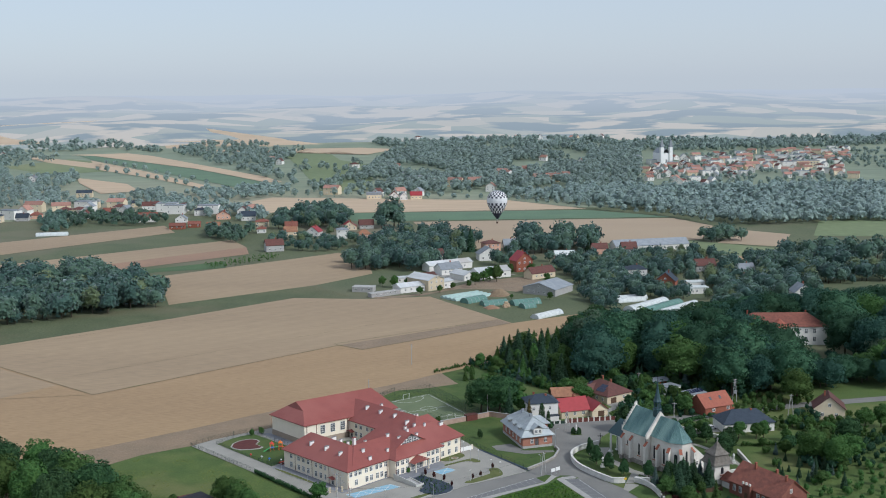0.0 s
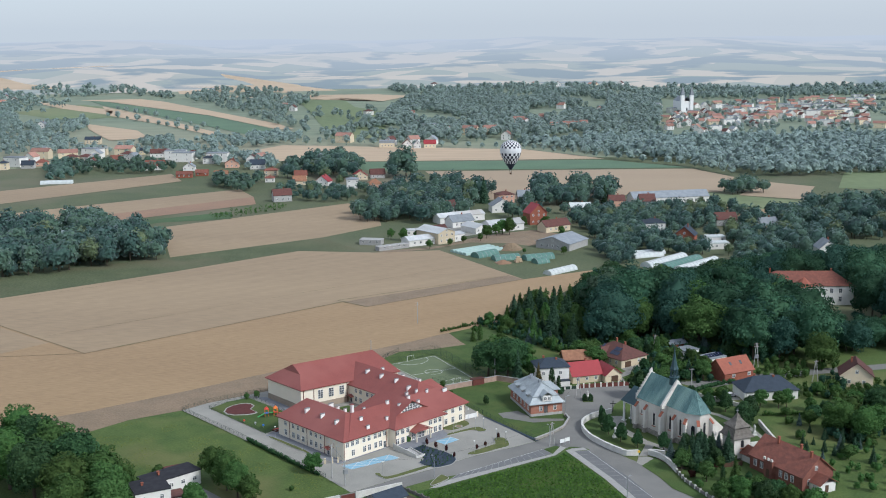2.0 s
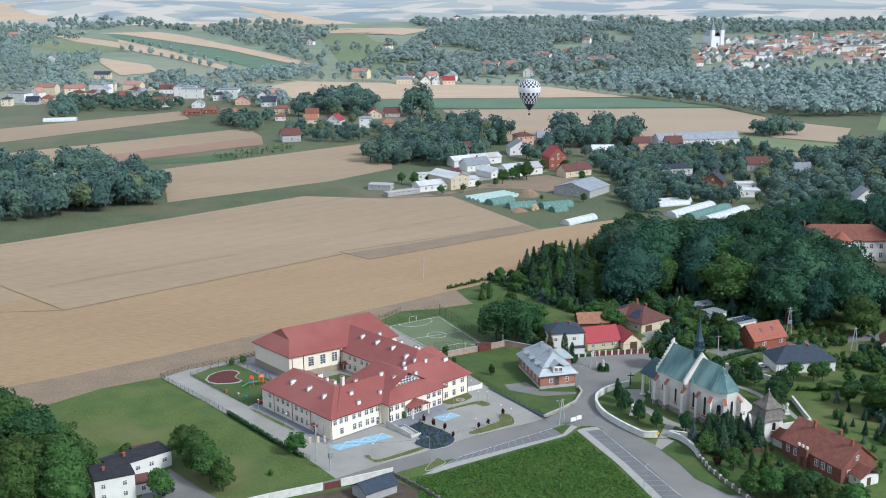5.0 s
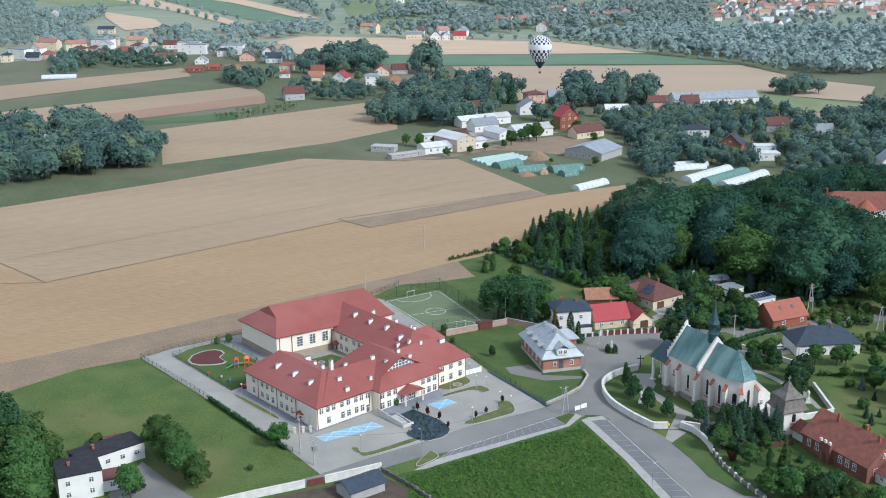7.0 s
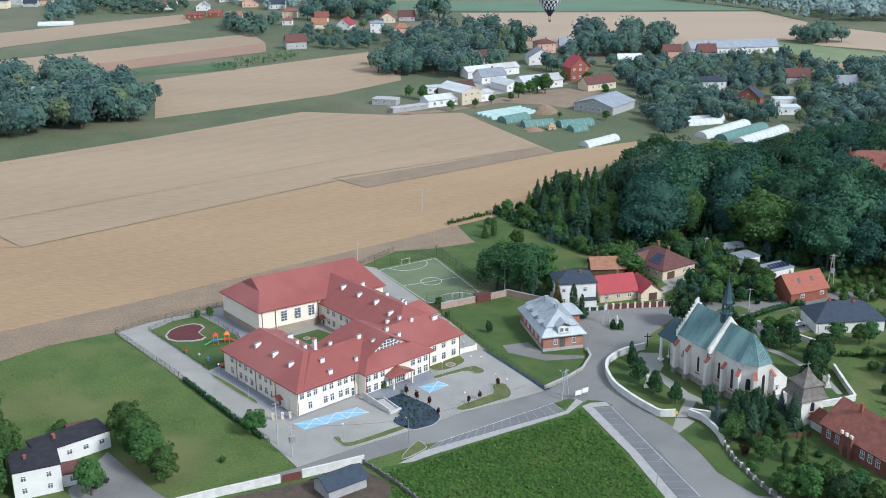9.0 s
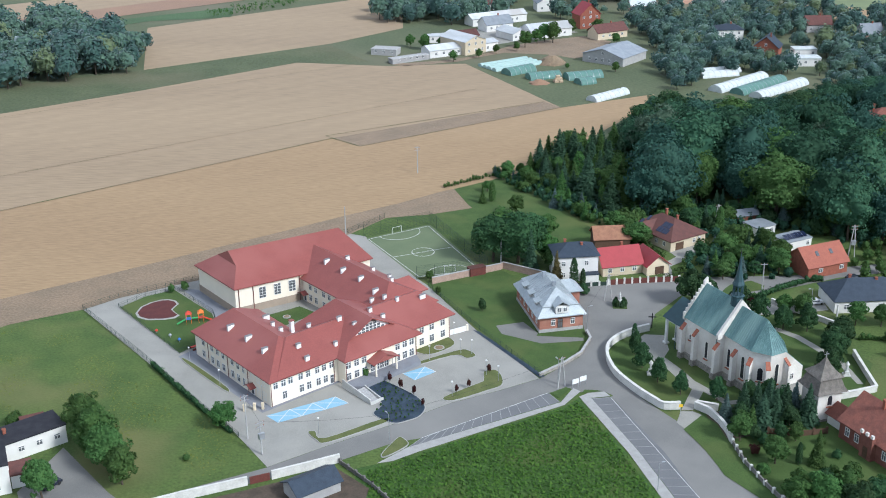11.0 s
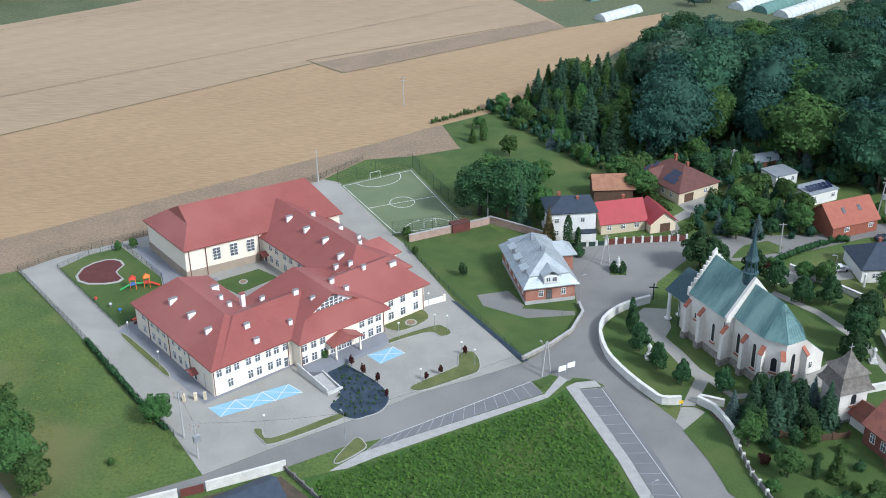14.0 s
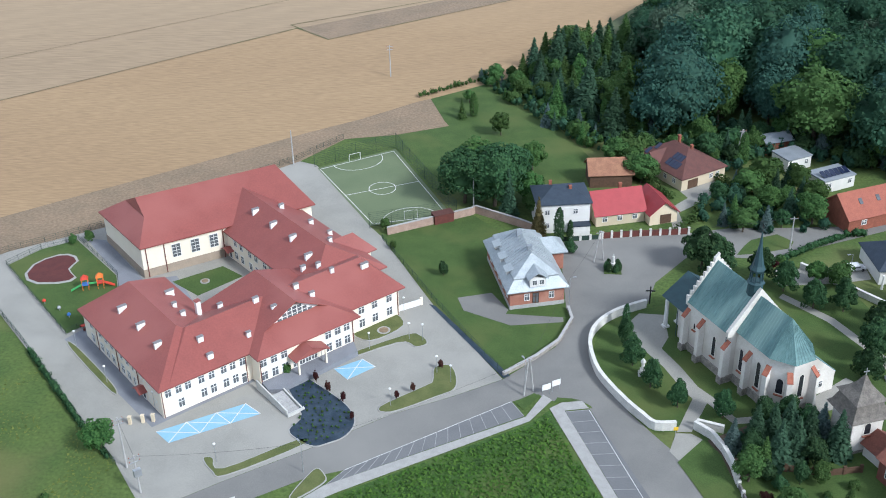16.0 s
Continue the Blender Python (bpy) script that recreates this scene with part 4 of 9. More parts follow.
# ---- school ----
CREAM = mat("cream_render", (0.82, 0.74, 0.60), (0.79, 0.71, 0.575), 0.9, 0.4, 0.08, bump=0.01, bump_scale=12)
PLINTH = mat("beige_plinth", (0.36, 0.29, 0.22), (0.32, 0.26, 0.2), 0.9, 0.6, 0.2)
REDROOF = mat("red_sheet_roof", (0.258, 0.074, 0.060), (0.232, 0.067, 0.055), 0.5, 0.25, 0.2, spec=0.4, bump=0.03, bump_scale=3, c3=(0.285, 0.092, 0.076))
WHITEP = mat("white_paint", (0.78, 0.77, 0.74), (0.72, 0.71, 0.68), 0.7, 1.0, 0.1)
GLASS = mat("window_glass", (0.09, 0.097, 0.105), (0.15, 0.157, 0.165), 0.08, 0.8, 0.0, spec=0.45)
CONC = mat("grey_concrete", (0.42, 0.41, 0.39), (0.35, 0.34, 0.33), 0.9, 0.7, 0.3)
PIPE = mat("brown_downpipe", (0.16, 0.05, 0.04), (0.14, 0.045, 0.035), 0.5, 1.0)
STEEL = mat("galvanised_steel", (0.45, 0.46, 0.47), (0.38, 0.39, 0.4), 0.45, 2.0, metal=0.6)


def hip_z(x, y, q):
    """Height of a hipped roof q over a point, or None."""
    x0, y0, x1, y1, ze, zr, a, b, along = q
    if along == "x":
        x, y, x0, y0, x1, y1 = y, x, y0, x0, y1, x1
    if not (x0 <= x <= x1 and y0 <= y <= y1):
        return None
    w = (x1 - x0) / 2
    k = min((x - x0) / w, (x1 - x) / w, (y - y0) / a if a else 1, (y1 - y) / b if b else 1)
    return ze + (zr - ze) * k


def hip(bm, x0, y0, x1, y1, ze, zr, a, b, along="y", t=0.25):
    """Hipped roof over a rectangle; a, b: how far the ridge stops short of each end (0: gable)."""
    def T(x, y, z):
        return (x, y, z) if along == "y" else (y, x, z)
    if along != "y":
        x0, y0, x1, y1 = y0, x0, y1, x1
    xm = (x0 + x1) / 2
    A, B, C, D = (x0, y0, ze), (x1, y0, ze), (x1, y1, ze), (x0, y1, ze)
    P, Q = (xm, y0 + a, zr), (xm, y1 - b, zr)
    vs = {}

    def V(p):
        if p not in vs:
            vs[p] = bm.verts.new(T(*p))
        return vs[p]
    for f in ((A, B, P), (B, C, Q, P), (C, D, Q), (D, A, P, Q)):
        bm.faces.new([V(p) for p in f])
    low = [(p[0], p[1], p[2] - t) for p in (A, B, C, D)]
    bm.faces.new([V(p) for p in low])
    for p, q, r, s in ((A, B, low[1], low[0]), (B, C, low[2], low[1]), (C, D, low[3], low[2]), (D, A, low[0], low[3])):
        bm.faces.new([V(k) for k in (p, q, r, s)])


PANE_MESH = {}


def window(parent, m, w, h, nx=2, ny=2, name="window", frame_mat=None, glass=None, deep=0.1):
    """A window on a wall face: local x along the wall, z up, -y outwards; frame, bars and a set-back pane."""
    fm, gm = frame_mat or WHITEP, glass or GLASS
    key = (w, h, nx, ny, fm.name, gm.name)
    if key not in PANE_MESH:
        bm = bmesh.new()
        e, d = 0.09, deep
        xs = [-w / 2, -w / 2 + e] + [v for i in range(1, nx) for v in (-w / 2 + w * i / nx - 0.04, -w / 2 + w * i / nx + 0.04)] + [w / 2 - e, w / 2]
        cut = [h * (j / ny if ny > 2 else 0.66) for j in range(1, ny)]
        zs = [0, e] + [v for c in cut for v in (c - 0.035, c + 0.035)] + [h - e, h]
        gv = [[[bm.verts.new((x, y, z)) for z in zs] for x in xs] for y in (-d, 0.02)]
        solid = {(i, j) for i in range(len(xs) - 1) for j in range(len(zs) - 1) if i % 2 == 0 or j % 2 == 0}
        for i, j in solid:
            a, b = gv
            bm.faces.new((a[i][j], a[i + 1][j], a[i + 1][j + 1], a[i][j + 1]))
            bm.faces.new((b[i][j + 1], b[i + 1][j + 1], b[i + 1][j], b[i][j]))
            for (di, dj), (p0, p1) in (((-1, 0), ((0, 0), (0, 1))), ((1, 0), ((1, 1), (1, 0))), ((0, -1), ((1, 0), (0, 0))), ((0, 1), ((0, 1), (1, 1)))):
                if (i + di, j + dj) not in solid:
                    q0, q1 = (i + p0[0], j + p0[1]), (i + p1[0], j + p1[1])
                    bm.faces.new((a[q0[0]][q0[1]], a[q1[0]][q1[1]], b[q1[0]][q1[1]], b[q0[0]][q0[1]]))
        for v in [v for v in bm.verts if not v.link_faces]:
            bm.verts.remove(v)
        f = part(name, bm, fm)
        bm = bmesh.new()
        box(bm, -w / 2 + e, -0.035, e, w / 2 - e, 0.015, h - e)
        p = part("pane", bm, gm)
        PANE_MESH[key] = (f.data, p.data)
        bpy.data.objects.remove(p)
        bpy.data.objects.remove(f)
    fd, pd = PANE_MESH[key]
    f = new(name, fd)
    f.parent, f.matrix_basis = parent, m
    p = new("pane", pd)
    p.parent = f
    return f


def facing(x, y, z, deg):
    return pose(x, y, z, 0, 0, deg)


SCHOOL = pose(-30.9, 344.0, 0, 0, 0, 44.68)
school = root("school", SCHOOL, "cream two-storey school with red hipped sheet-metal roofs", "school")
ROOFS = [(0.1, -0.4, 18.4, 33.6, 6.2, 10.9, 10.0, 4.5, "y"), (2.0, -0.4, 52.6, 17.0, 6.2, 10.7, 8.5, 4.6, "x"), (17.8, -3.3, 40.0, 19.5, 6.2, 12.0, 11.0, 4.0, "y"), (36.4, 8.0, 54.4, 50.0, 6.3, 11.3, 8.0, 0.5, "y")]
for outline in ([(0.6, 0.2), (17.4, 0.2), (17.4, 33.0), (0.8, 33.0)], [(18.3, 16.2), (18.3, -2.7), (38.6, -2.7), (38.6, 16.2)], [(17.3, 0.2), (51.3, 0.2), (51.3, 16.15), (17.3, 16.15)], [(37, 16.1), (53.6, 16.1), (53.6, 42), (37, 44)]):
    bm = bmesh.new()
    prism(bm, outline, 0, 6.05)
    part("wall", bm, CREAM, school)
for q in ROOFS:
    bm = bmesh.new()
    hip(bm, *q)
    part("roof", bm, REDROOF, school)
GYM = [(19, 45.4), (56.4, 38.9), (57.9, 58.0), (19.6, 65.0)]
bm = bmesh.new()
prism(bm, GYM, 0, 7.4)
gym_wall = part("gym_wall", bm, CREAM, school)
bm = bmesh.new()
prism(bm, [(18.9, 45.3), (56.45, 38.8), (58.0, 58.1), (19.5, 65.1)], 0, 2.0)
part("plinth", bm, PLINTH, school, "beige clinker plinth")
# gym roof with a gablet at its west end
bm = bmesh.new()
A, B, C, D = (18.6, 44.9, 7.4), (57.0, 38.1, 7.4), (58.6, 59.0, 7.4), (19.0, 66.0, 7.4)
R0, R1 = (24.0, 56.4, 13.0), (55.0, 50.8, 13.0)
G0, G1 = (23.2, 51.2, 10.6), (23.6, 61.2, 10.6)
vv = {p: bm.verts.new(p) for p in (A, B, C, D, R0, R1, G0, G1)}
for f in ((A, B, R1, R0, G0), (B, C, R1), (C, D, G1, R0, R1), (D, A, G0, G1), (G0, R0, G1)):
    bm.faces.new([vv[p] for p in f])
lows = [bm.verts.new((p[0], p[1], 7.15)) for p in (A, B, C, D)]
bm.faces.new(lows)
for i, (p, q) in enumerate(((A, B), (B, C), (C, D), (D, A))):
    bm.faces.new((vv[p], vv[q], lows[(i + 1) % 4], lows[i]))
part("gym_roof", bm, REDROOF, school)
bm = bmesh.new()
hip(bm, 46.5, 15.2, 57.0, 22.8, 6.2, 9.6, 0.0, 3.2, "x")
part("side_roof", bm, REDROOF, school)
bm = boxes((53.5, 16, 0, 56.0, 22, 6.1))
part("side_wall", bm, CREAM, school)
ROOFS.append((46.5, 15.2, 57.0, 22.8, 6.2, 9.6, 0.0, 3.2, "x"))


def roof_z(u, v):
    return max([h for h in (hip_z(u, v, q) for q in ROOFS) if h is not None] or [0])


# windows, wall by wall
for u in (1.6, 3.6, 5.4, 8.0, 10.0, 12.4, 14.2, 16.2):
    window(school, facing(u + 0.4, 0.2, 3.95, 0), 1.25, 1.6)
for u in (3.8, 8.2, 10.1, 12.6, 14.5):
    window(school, facing(u + 0.4, 0.2, 0.9, 0), 1.25, 1.9)
window(school, facing(16.6, 0.2, 0.12, 0), 1.1, 2.2, 1, 2, "door")
for u in (18.7, 20.9, 23.0, 32.5, 34.6, 36.6):
    window(school, facing(u + 0.5, -2.7, 3.95, 0), 1.4, 1.6)
    window(school, facing(u + 0.5, -2.7, 1.1, 0), 1.4, 1.9)
for u in (39.6, 42.1, 45.2, 48.6):
    window(school, facing(u + 0.4, 0.2, 3.95, 0), 1.4, 1.6)
    if u > 40:
        window(school, facing(u + 0.4, 0.2, 0.9, 0), 1.4, 1.9)
for v in (2.5, 5, 7.5, 11, 13.5, 16, 20, 22.5, 25, 29):
    window(school, facing(0.7, v, 3.95, -90), 1.3, 1.5)
    if v != 7.5:
        window(school, facing(0.7, v, 0.9, -90), 1.3, 1.8)
for v in (18, 20.5, 24, 26.5, 30, 32.5, 36, 38.5):
    window(school, facing(37, v, 3.95, -90), 1.3, 1.5)
    window(school, facing(37, v, 0.9, -90), 1.3, 1.8)
for u in (41.5, 45, 48.5):
    window(school, facing(51.3, 2 + (u - 41.5) * 1.4, 3.95, 90), 1.3, 1.6)
for u in (26.2, 30.2, 34.2):
    window(school, facing(u, 45.4 - (u - 19) * 0.178, 3.2, -10.1), 1.9, 3.1, 2, 4)
for u in (19.9, 23.7, 36.2):
    bm = bmesh.new()
    tube(bm, (u, 45.4 - (u - 19) * 0.178 - 0.12, 0.1), (u, 45.4 - (u - 19) * 0.178 - 0.12, 7.2), 0.1)
    part("downpipe", bm, PIPE, school)
for x, y in ((0.8, 0.08), (17.2, 0.08), (18.5, -2.83), (38.4, -2.83), (51.0, 0.08), (0.5, 9.2), (0.6, 18), (0.7, 27)):
    bm = bmesh.new()
    tube(bm, (x, y, 0.1), (x, y, 6.0), 0.08)
    part("downpipe", bm, PIPE, school)

# glazed gablet over the entrance front
gv0 = 1.6
bm = bmesh.new()
vs = [bm.verts.new(p) for p in ((22.9, gv0, 8.3), (34.9, gv0, 8.3), (30.9, gv0, 10.7), (26.9, gv0, 10.7), (22.9, gv0 + 4, 8.3), (34.9, gv0 + 4, 8.3), (30.9, gv0 + 4, 10.7), (26.9, gv0 + 4, 10.7))]
for f in ((0, 1, 2, 3), (4, 7, 6, 5), (0, 4, 5, 1), (1, 5, 6, 2), (2, 6, 7, 3), (3, 7, 4, 0)):
    bm.faces.new([vs[i] for i in f])
gab = part("gablet", bm, WHITEP, school, "white glazed gablet over the entrance")
bm = bmesh.new()
for i in range(-4, 5):
    for j in range(3):
        x = 28.9 + i * 1.08
        z0 = 8.62 + j * 0.74
        if abs(i) * 1.08 + 0.5 < 5.7 - (z0 + 0.62 - 8.3) * 1.65:
            box(bm, x - 0.42, gv0 - 0.05, z0, x + 0.42, gv0 + 0.02, z0 + 0.58)
part("gablet_glazing", bm, GLASS, gab)
for s in (-1, 1):
    bm = bmesh.new()
    slab(bm, [(28.9 + s * 7.4, gv0 - 0.7, 8.1), (28.9, gv0 - 0.7, 12.1), (28.9, gv0 + 9, 12.1), (28.9 + s * 7.4, gv0 + 9, 8.1)], 0.22)
    part("gablet_roof", bm, REDROOF, gab)
# porch, over the raised entrance floor
porch = new("porch")
porch.parent = school
bm = bmesh.new()
for s in (-1, 1):
    slab(bm, [(27.8 + s * 3.7, -5.6, 4.1), (27.8, -5.6, 5.8), (27.8, -2.6, 5.8), (27.8 + s * 3.7, -2.6, 4.1)], 0.18)
part("porch_roof", bm, REDROOF, porch)
bm = bmesh.new()
vs = [bm.verts.new(p) for p in ((24.7, -5.3, 4.1), (30.9, -5.3, 4.1), (27.8, -5.3, 5.5), (24.7, -5.2, 4.1), (30.9, -5.2, 4.1), (27.8, -5.2, 5.5))]
for f in ((0, 1, 2), (3, 5, 4), (0, 3, 4, 1), (1, 4, 5, 2), (2, 5, 3, 0)):
    bm.faces.new([vs[i] for i in f])
part("porch_gable", bm, REDROOF, porch)
for x in (24.9, 30.7):
    bm = boxes((x - 0.16, -5.4, 0.9, x + 0.16, -5.08, 4.1))
    part("post", bm, CREAM, porch)
for x in (25.8, 27.1, 28.4, 29.7):
    window(school, facing(x, -2.7, 1.0, 0), 1.25, 2.7, 2, 3, "entrance_glazing")
# side doors under small red canopies
for x, y, d in ((0.65, 7.5, -90), (37, 41.0, -90)):
    m = facing(x, y, 0, d)
    can = new("canopy")
    can.parent, can.matrix_basis = school, m
    for s in (-1, 1):
        bm = bmesh.new()
        slab(bm, [(s * 1.5, -1.6, 2.4), (0, -1.6, 3.1), (0, 0, 3.1), (s * 1.5, 0, 2.4)], 0.12)
        part("canopy_roof", bm, REDROOF, can)
    window(school, m @ pose(0, 0, 0.12), 1.2, 2.2, 1, 2, "door")

CAPGREY = mat("dull_grey_cap", (0.24, 0.23, 0.23), (0.19, 0.18, 0.18), 0.7, 0.8, 0.2)


# chimneys and roof vents: white, with grey caps
def chimney(u, v, w=1.3, d=0.55, h=0.95, turn=0):
    z = roof_z(u, v)
    c = new("chimney")
    c.parent, c.matrix_basis = school, pose(u, v, z, 0, 0, turn)
    bm = bmesh.new()
    box(bm, -w / 2, -d / 2, -0.9, w / 2, d / 2, h)
    part("shaft", bm, WHITEP, c)
    bm = bmesh.new()
    box(bm, -w / 2 - 0.08, -d / 2 - 0.08, h, w / 2 + 0.08, d / 2 + 0.08, h + 0.12)
    part("cap", bm, CAPGREY, c)


for u, v, w in ((42.8, 39.0, 1.5), (42.7, 31.6, 1.5), (42.8, 24.2, 1.5), (41.7, 16.8, 1.6), (39.4, 15.3, 1.0), (41.4, 12.8, 0.9), (48.1, 37.3, 1.1), (50.3, 29.3, 1.0), (51.3, 23.7, 0.9), (47.9, 18.3, 0.8), (41.2, 7.6, 0.8), (47.7, 6.1, 1.6), (32.9, 7.3, 1.0), (24.5, 7.8, 1.1), (26.0, 3.9, 1.0), (34.6, 4.6, 1.0), (20.4, 14.4, 1.0), (12.9, 14.4, 0.9), (13.1, 18.2, 0.8), (15.0, 24.2, 1.7), (5.2, 23.6, 1.7), (5.3, 16.0, 1.6), (5.0, 8.7, 1.4), (11.4, 5.0, 1.1), (11.3, 1.6, 1.1), (19.6, 2.5, 0.8)):
    chimney(u, v, w)
bm = boxes((16.0, 15.0, 6.0, 16.9, 15.9, 10.2))
tall = part("tall_chimney", bm, WHITEP, school)
bm = boxes((15.9, 14.9, 10.2, 17.0, 16.0, 10.35))
part("cap", bm, REDROOF, tall)

# entrance terrace with its white retaining walls and steps
bm = bmesh.new()
prism(bm, [(18.4, -2.8), (38.4, -2.8), (37.0, -6.2), (24.5, -6.8), (20.2, -7.0), (18.2, -5.4)], 0.1, 1.0)
ter = tagged(part("terrace", bm, DARKPAVE), "raised dark-paved terrace before the school doors", "terrace", kind="structure")
ter.matrix_basis = SCHOOL
STEPWALL = mat("pale_concrete_wall", (0.55, 0.54, 0.50), (0.47, 0.46, 0.43), 0.9, 0.5, 0.3)
steps = root("steps", SCHOOL, "pale concrete steps between white walls", "stairs")
for i in range(7):
    bm = boxes((17.6 + 0.0, -8.0 - i * 0.75, 0.1, 20.0, -7.25 - i * 0.75, 1.0 - i * 0.13))
    part("step", bm, CONC, steps)
for x, y0, y1, low, high in ((17.2, -13.2, -2.9, 1.3, 2.1), (20.2, -13.2, -7.0, 0.6, 1.25)):
    bm = bmesh.new()
    vs = [bm.verts.new(p) for p in ((x, y0, 0), (x + 0.25, y0, 0), (x + 0.25, y1, 0), (x, y1, 0), (x, y0, low), (x + 0.25, y0, low), (x + 0.25, y1, high), (x, y1, high))]
    for f in ((3, 2, 1, 0), (4, 5, 6, 7), (0, 1, 5, 4), (1, 2, 6, 5), (2, 3, 7, 6), (3, 0, 4, 7)):
        bm.faces.new([vs[i] for i in f])
    part("wall", bm, STEPWALL, steps)
bm = boxes((17.2, -13.5, 0, 20.6, -13.2, 0.75))
part("wall", bm, STEPWALL, steps)

# ---- church ----
LIME = mat("old_limewash", (0.72, 0.68, 0.62), (0.64, 0.60, 0.545), 0.95, 0.35, 0.3, bump=0.03, bump_scale=3, c3=(0.52, 0.475, 0.42))
RUBBLE = mat("rubble_stone", (0.34, 0.31, 0.27), (0.22, 0.20, 0.18), 0.95, 1.2, 0.6, bump=0.08, bump_scale=3)
COPPER = mat("verdigris_copper", (0.145, 0.245, 0.235), (0.105, 0.19, 0.188), 0.65, 0.5, 0.4, spec=0.35, bump=0.03, bump_scale=3, c3=(0.23, 0.34, 0.31), stretch=(1.6, 0.35, 0.35))
DARKCOPPER = mat("dark_copper", (0.035, 0.075, 0.085), (0.03, 0.06, 0.07), 0.55, 0.8, 0.3, spec=0.4)
BRICKRED = mat("red_tile", (0.36, 0.13, 0.08), (0.28, 0.10, 0.065), 0.85, 1.5, 0.4)
SHINGLE = mat("grey_wood_shingle", (0.19, 0.17, 0.145), (0.13, 0.115, 0.10), 0.9, 1.2, 0.5, bump=0.05, bump_scale=5)
IRON = mat("black_iron", (0.02, 0.02, 0.022), (0.03, 0.03, 0.03), 0.6, 2.0)

CH = pose(64.6, 376.6, 0, 0, 0, -58.6)
church = root("church", CH, "old whitewashed church with buttresses and a green copper roof", "church")
NAVE, CHO = 5.4, 4.1
APSE = [(12.6, -CHO), (21.6, -CHO), (25.0, -1.9), (25.0, 1.9), (21.6, CHO), (12.6, CHO)]
bm = boxes((0.2, -NAVE, 0, 12.6, NAVE, 10.4))
part("nave_wall", bm, LIME, church)
bm = bmesh.new()
prism(bm, APSE, 0, 10.9)
part("choir_wall", bm, LIME, church)
bm = boxes((0.0, -NAVE - 0.25, 0, 12.8, NAVE + 0.25, 1.5))
part("nave_plinth", bm, RUBBLE, church, "bare rubble stone plinth")
bm = bmesh.new()
prism(bm, [(x + (0.2 if x > 13 else 0.3), y * 1.06) for x, y in APSE], 0, 1.6)
part("choir_plinth", bm, RUBBLE, church, "bare rubble stone plinth")


def gable_roof(bm, x0, x1, w, ze, zr, t=0.2):
    for s in (-1, 1):
        slab(bm, [(x0, s * w, ze), (x1, s * w, ze), (x1, 0, zr), (x0, 0, zr)], t)


def seams(name, parent, material, faces, gap=0.62):
    """Standing seams: thin raised ribs down each roof face, given as eave ends and ridge ends."""
    bm = bmesh.new()
    for e0, e1, r0, r1 in faces:
        e0, e1, r0, r1 = (Vector(p) for p in (e0, e1, r0, r1))
        n = max(2, int((e1 - e0).length / gap))
        up = (e1 - e0).cross(r0 - e0).normalized()
        if up.z < 0:
            up = -up
        side = (e1 - e0).normalized() * 0.03
        for i in range(n + 1):
            p, q = e0.lerp(e1, i / n) + up * 0.01, r0.lerp(r1, i / n) + up * 0.01
            v = [bm.verts.new(k) for k in (p - side, p + side, q + side, q - side)]
            h = [bm.verts.new(k.co + up * 0.07) for k in v]
            bm.faces.new(h)
            for a in range(4):
                bm.faces.new((v[a], h[a], h[(a + 1) % 4], v[(a + 1) % 4]))
    ob = part(name, bm, material, parent)
    return tagged(ob, kind="stuff")


bm = bmesh.new()
gable_roof(bm, 0.5, 12.3, NAVE + 0.5, 10.2, 17.5)
nave_roof = part("nave_roof", bm, COPPER, church)
seams("roof_seam", nave_roof, COPPER, [((0.6, s * (NAVE + 0.5), 10.2), (12.2, s * (NAVE + 0.5), 10.2), (0.6, 0, 17.5), (12.2, 0, 17.5)) for s in (-1, 1)])
# choir roof with a polygonal end
ev = [(12.7, -4.6, 10.7), (21.7, -4.6, 10.7), (25.5, -2.1, 10.7), (25.5, 2.1, 10.7), (21.7, 4.6, 10.7), (12.7, 4.6, 10.7)]
R0, R1 = (12.7, 0, 16.8), (20.8, 0, 16.8)
bm = bmesh.new()
vv = {p: bm.verts.new(p) for p in ev + [R0, R1]}
for f in ((ev[0], ev[1], R1, R0), (ev[1], ev[2], R1), (ev[2], ev[3], R1), (ev[3], ev[4], R1), (ev[4], ev[5], R0, R1), (ev[5], ev[0], R0)):
    bm.faces.new([vv[p] for p in f])
bm.faces.new([vv[p] for p in ev])
choir_roof = part("choir_roof", bm, COPPER, church)
seams("roof_seam", choir_roof, COPPER, [(ev[0], ev[1], R0, R1), (ev[1], ev[2], R1, R1), (ev[2], ev[3], R1, R1), (ev[3], ev[4], R1, R1), (ev[4], ev[5], R1, R0)])
# stepped west gable, plain east gable of the nave
bm = bmesh.new()
prof = []
for i in range(9):
    y = -NAVE - 0.5 + i * (NAVE + 0.5) / 9
    z = 10.6 + i * 7.3 / 9
    prof += [(y, z), (y, z + 0.95)]
prof += [(0.35, 18.9), (0.35, 18.3)] + [(-y, z) for y, z in reversed(prof[:-1])]
prof = [(-NAVE - 0.5, 9.6)] + prof + [(NAVE + 0.5, 9.6)]
a = [bm.verts.new((0.0, y, z)) for y, z in prof]
b = [bm.verts.new((0.55, y, z)) for y, z in prof]
bm.faces.new(a)
bm.faces.new(b[::-1])
for i in range(len(prof)):
    bm.faces.new((a[i], b[i], b[(i + 1) % len(prof)], a[(i + 1) % len(prof)]))
part("stepped_gable", bm, LIME, church)
bm = bmesh.new()
vs = [bm.verts.new(p) for x in (12.1, 12.75) for p in ((x, -6.2, 9.8), (x, 6.2, 9.8), (x, 6.2, 10.9), (x, 0, 18.2), (x, -6.2, 10.9))]
bm.faces.new(vs[:5])
bm.faces.new(vs[5:][::-1])
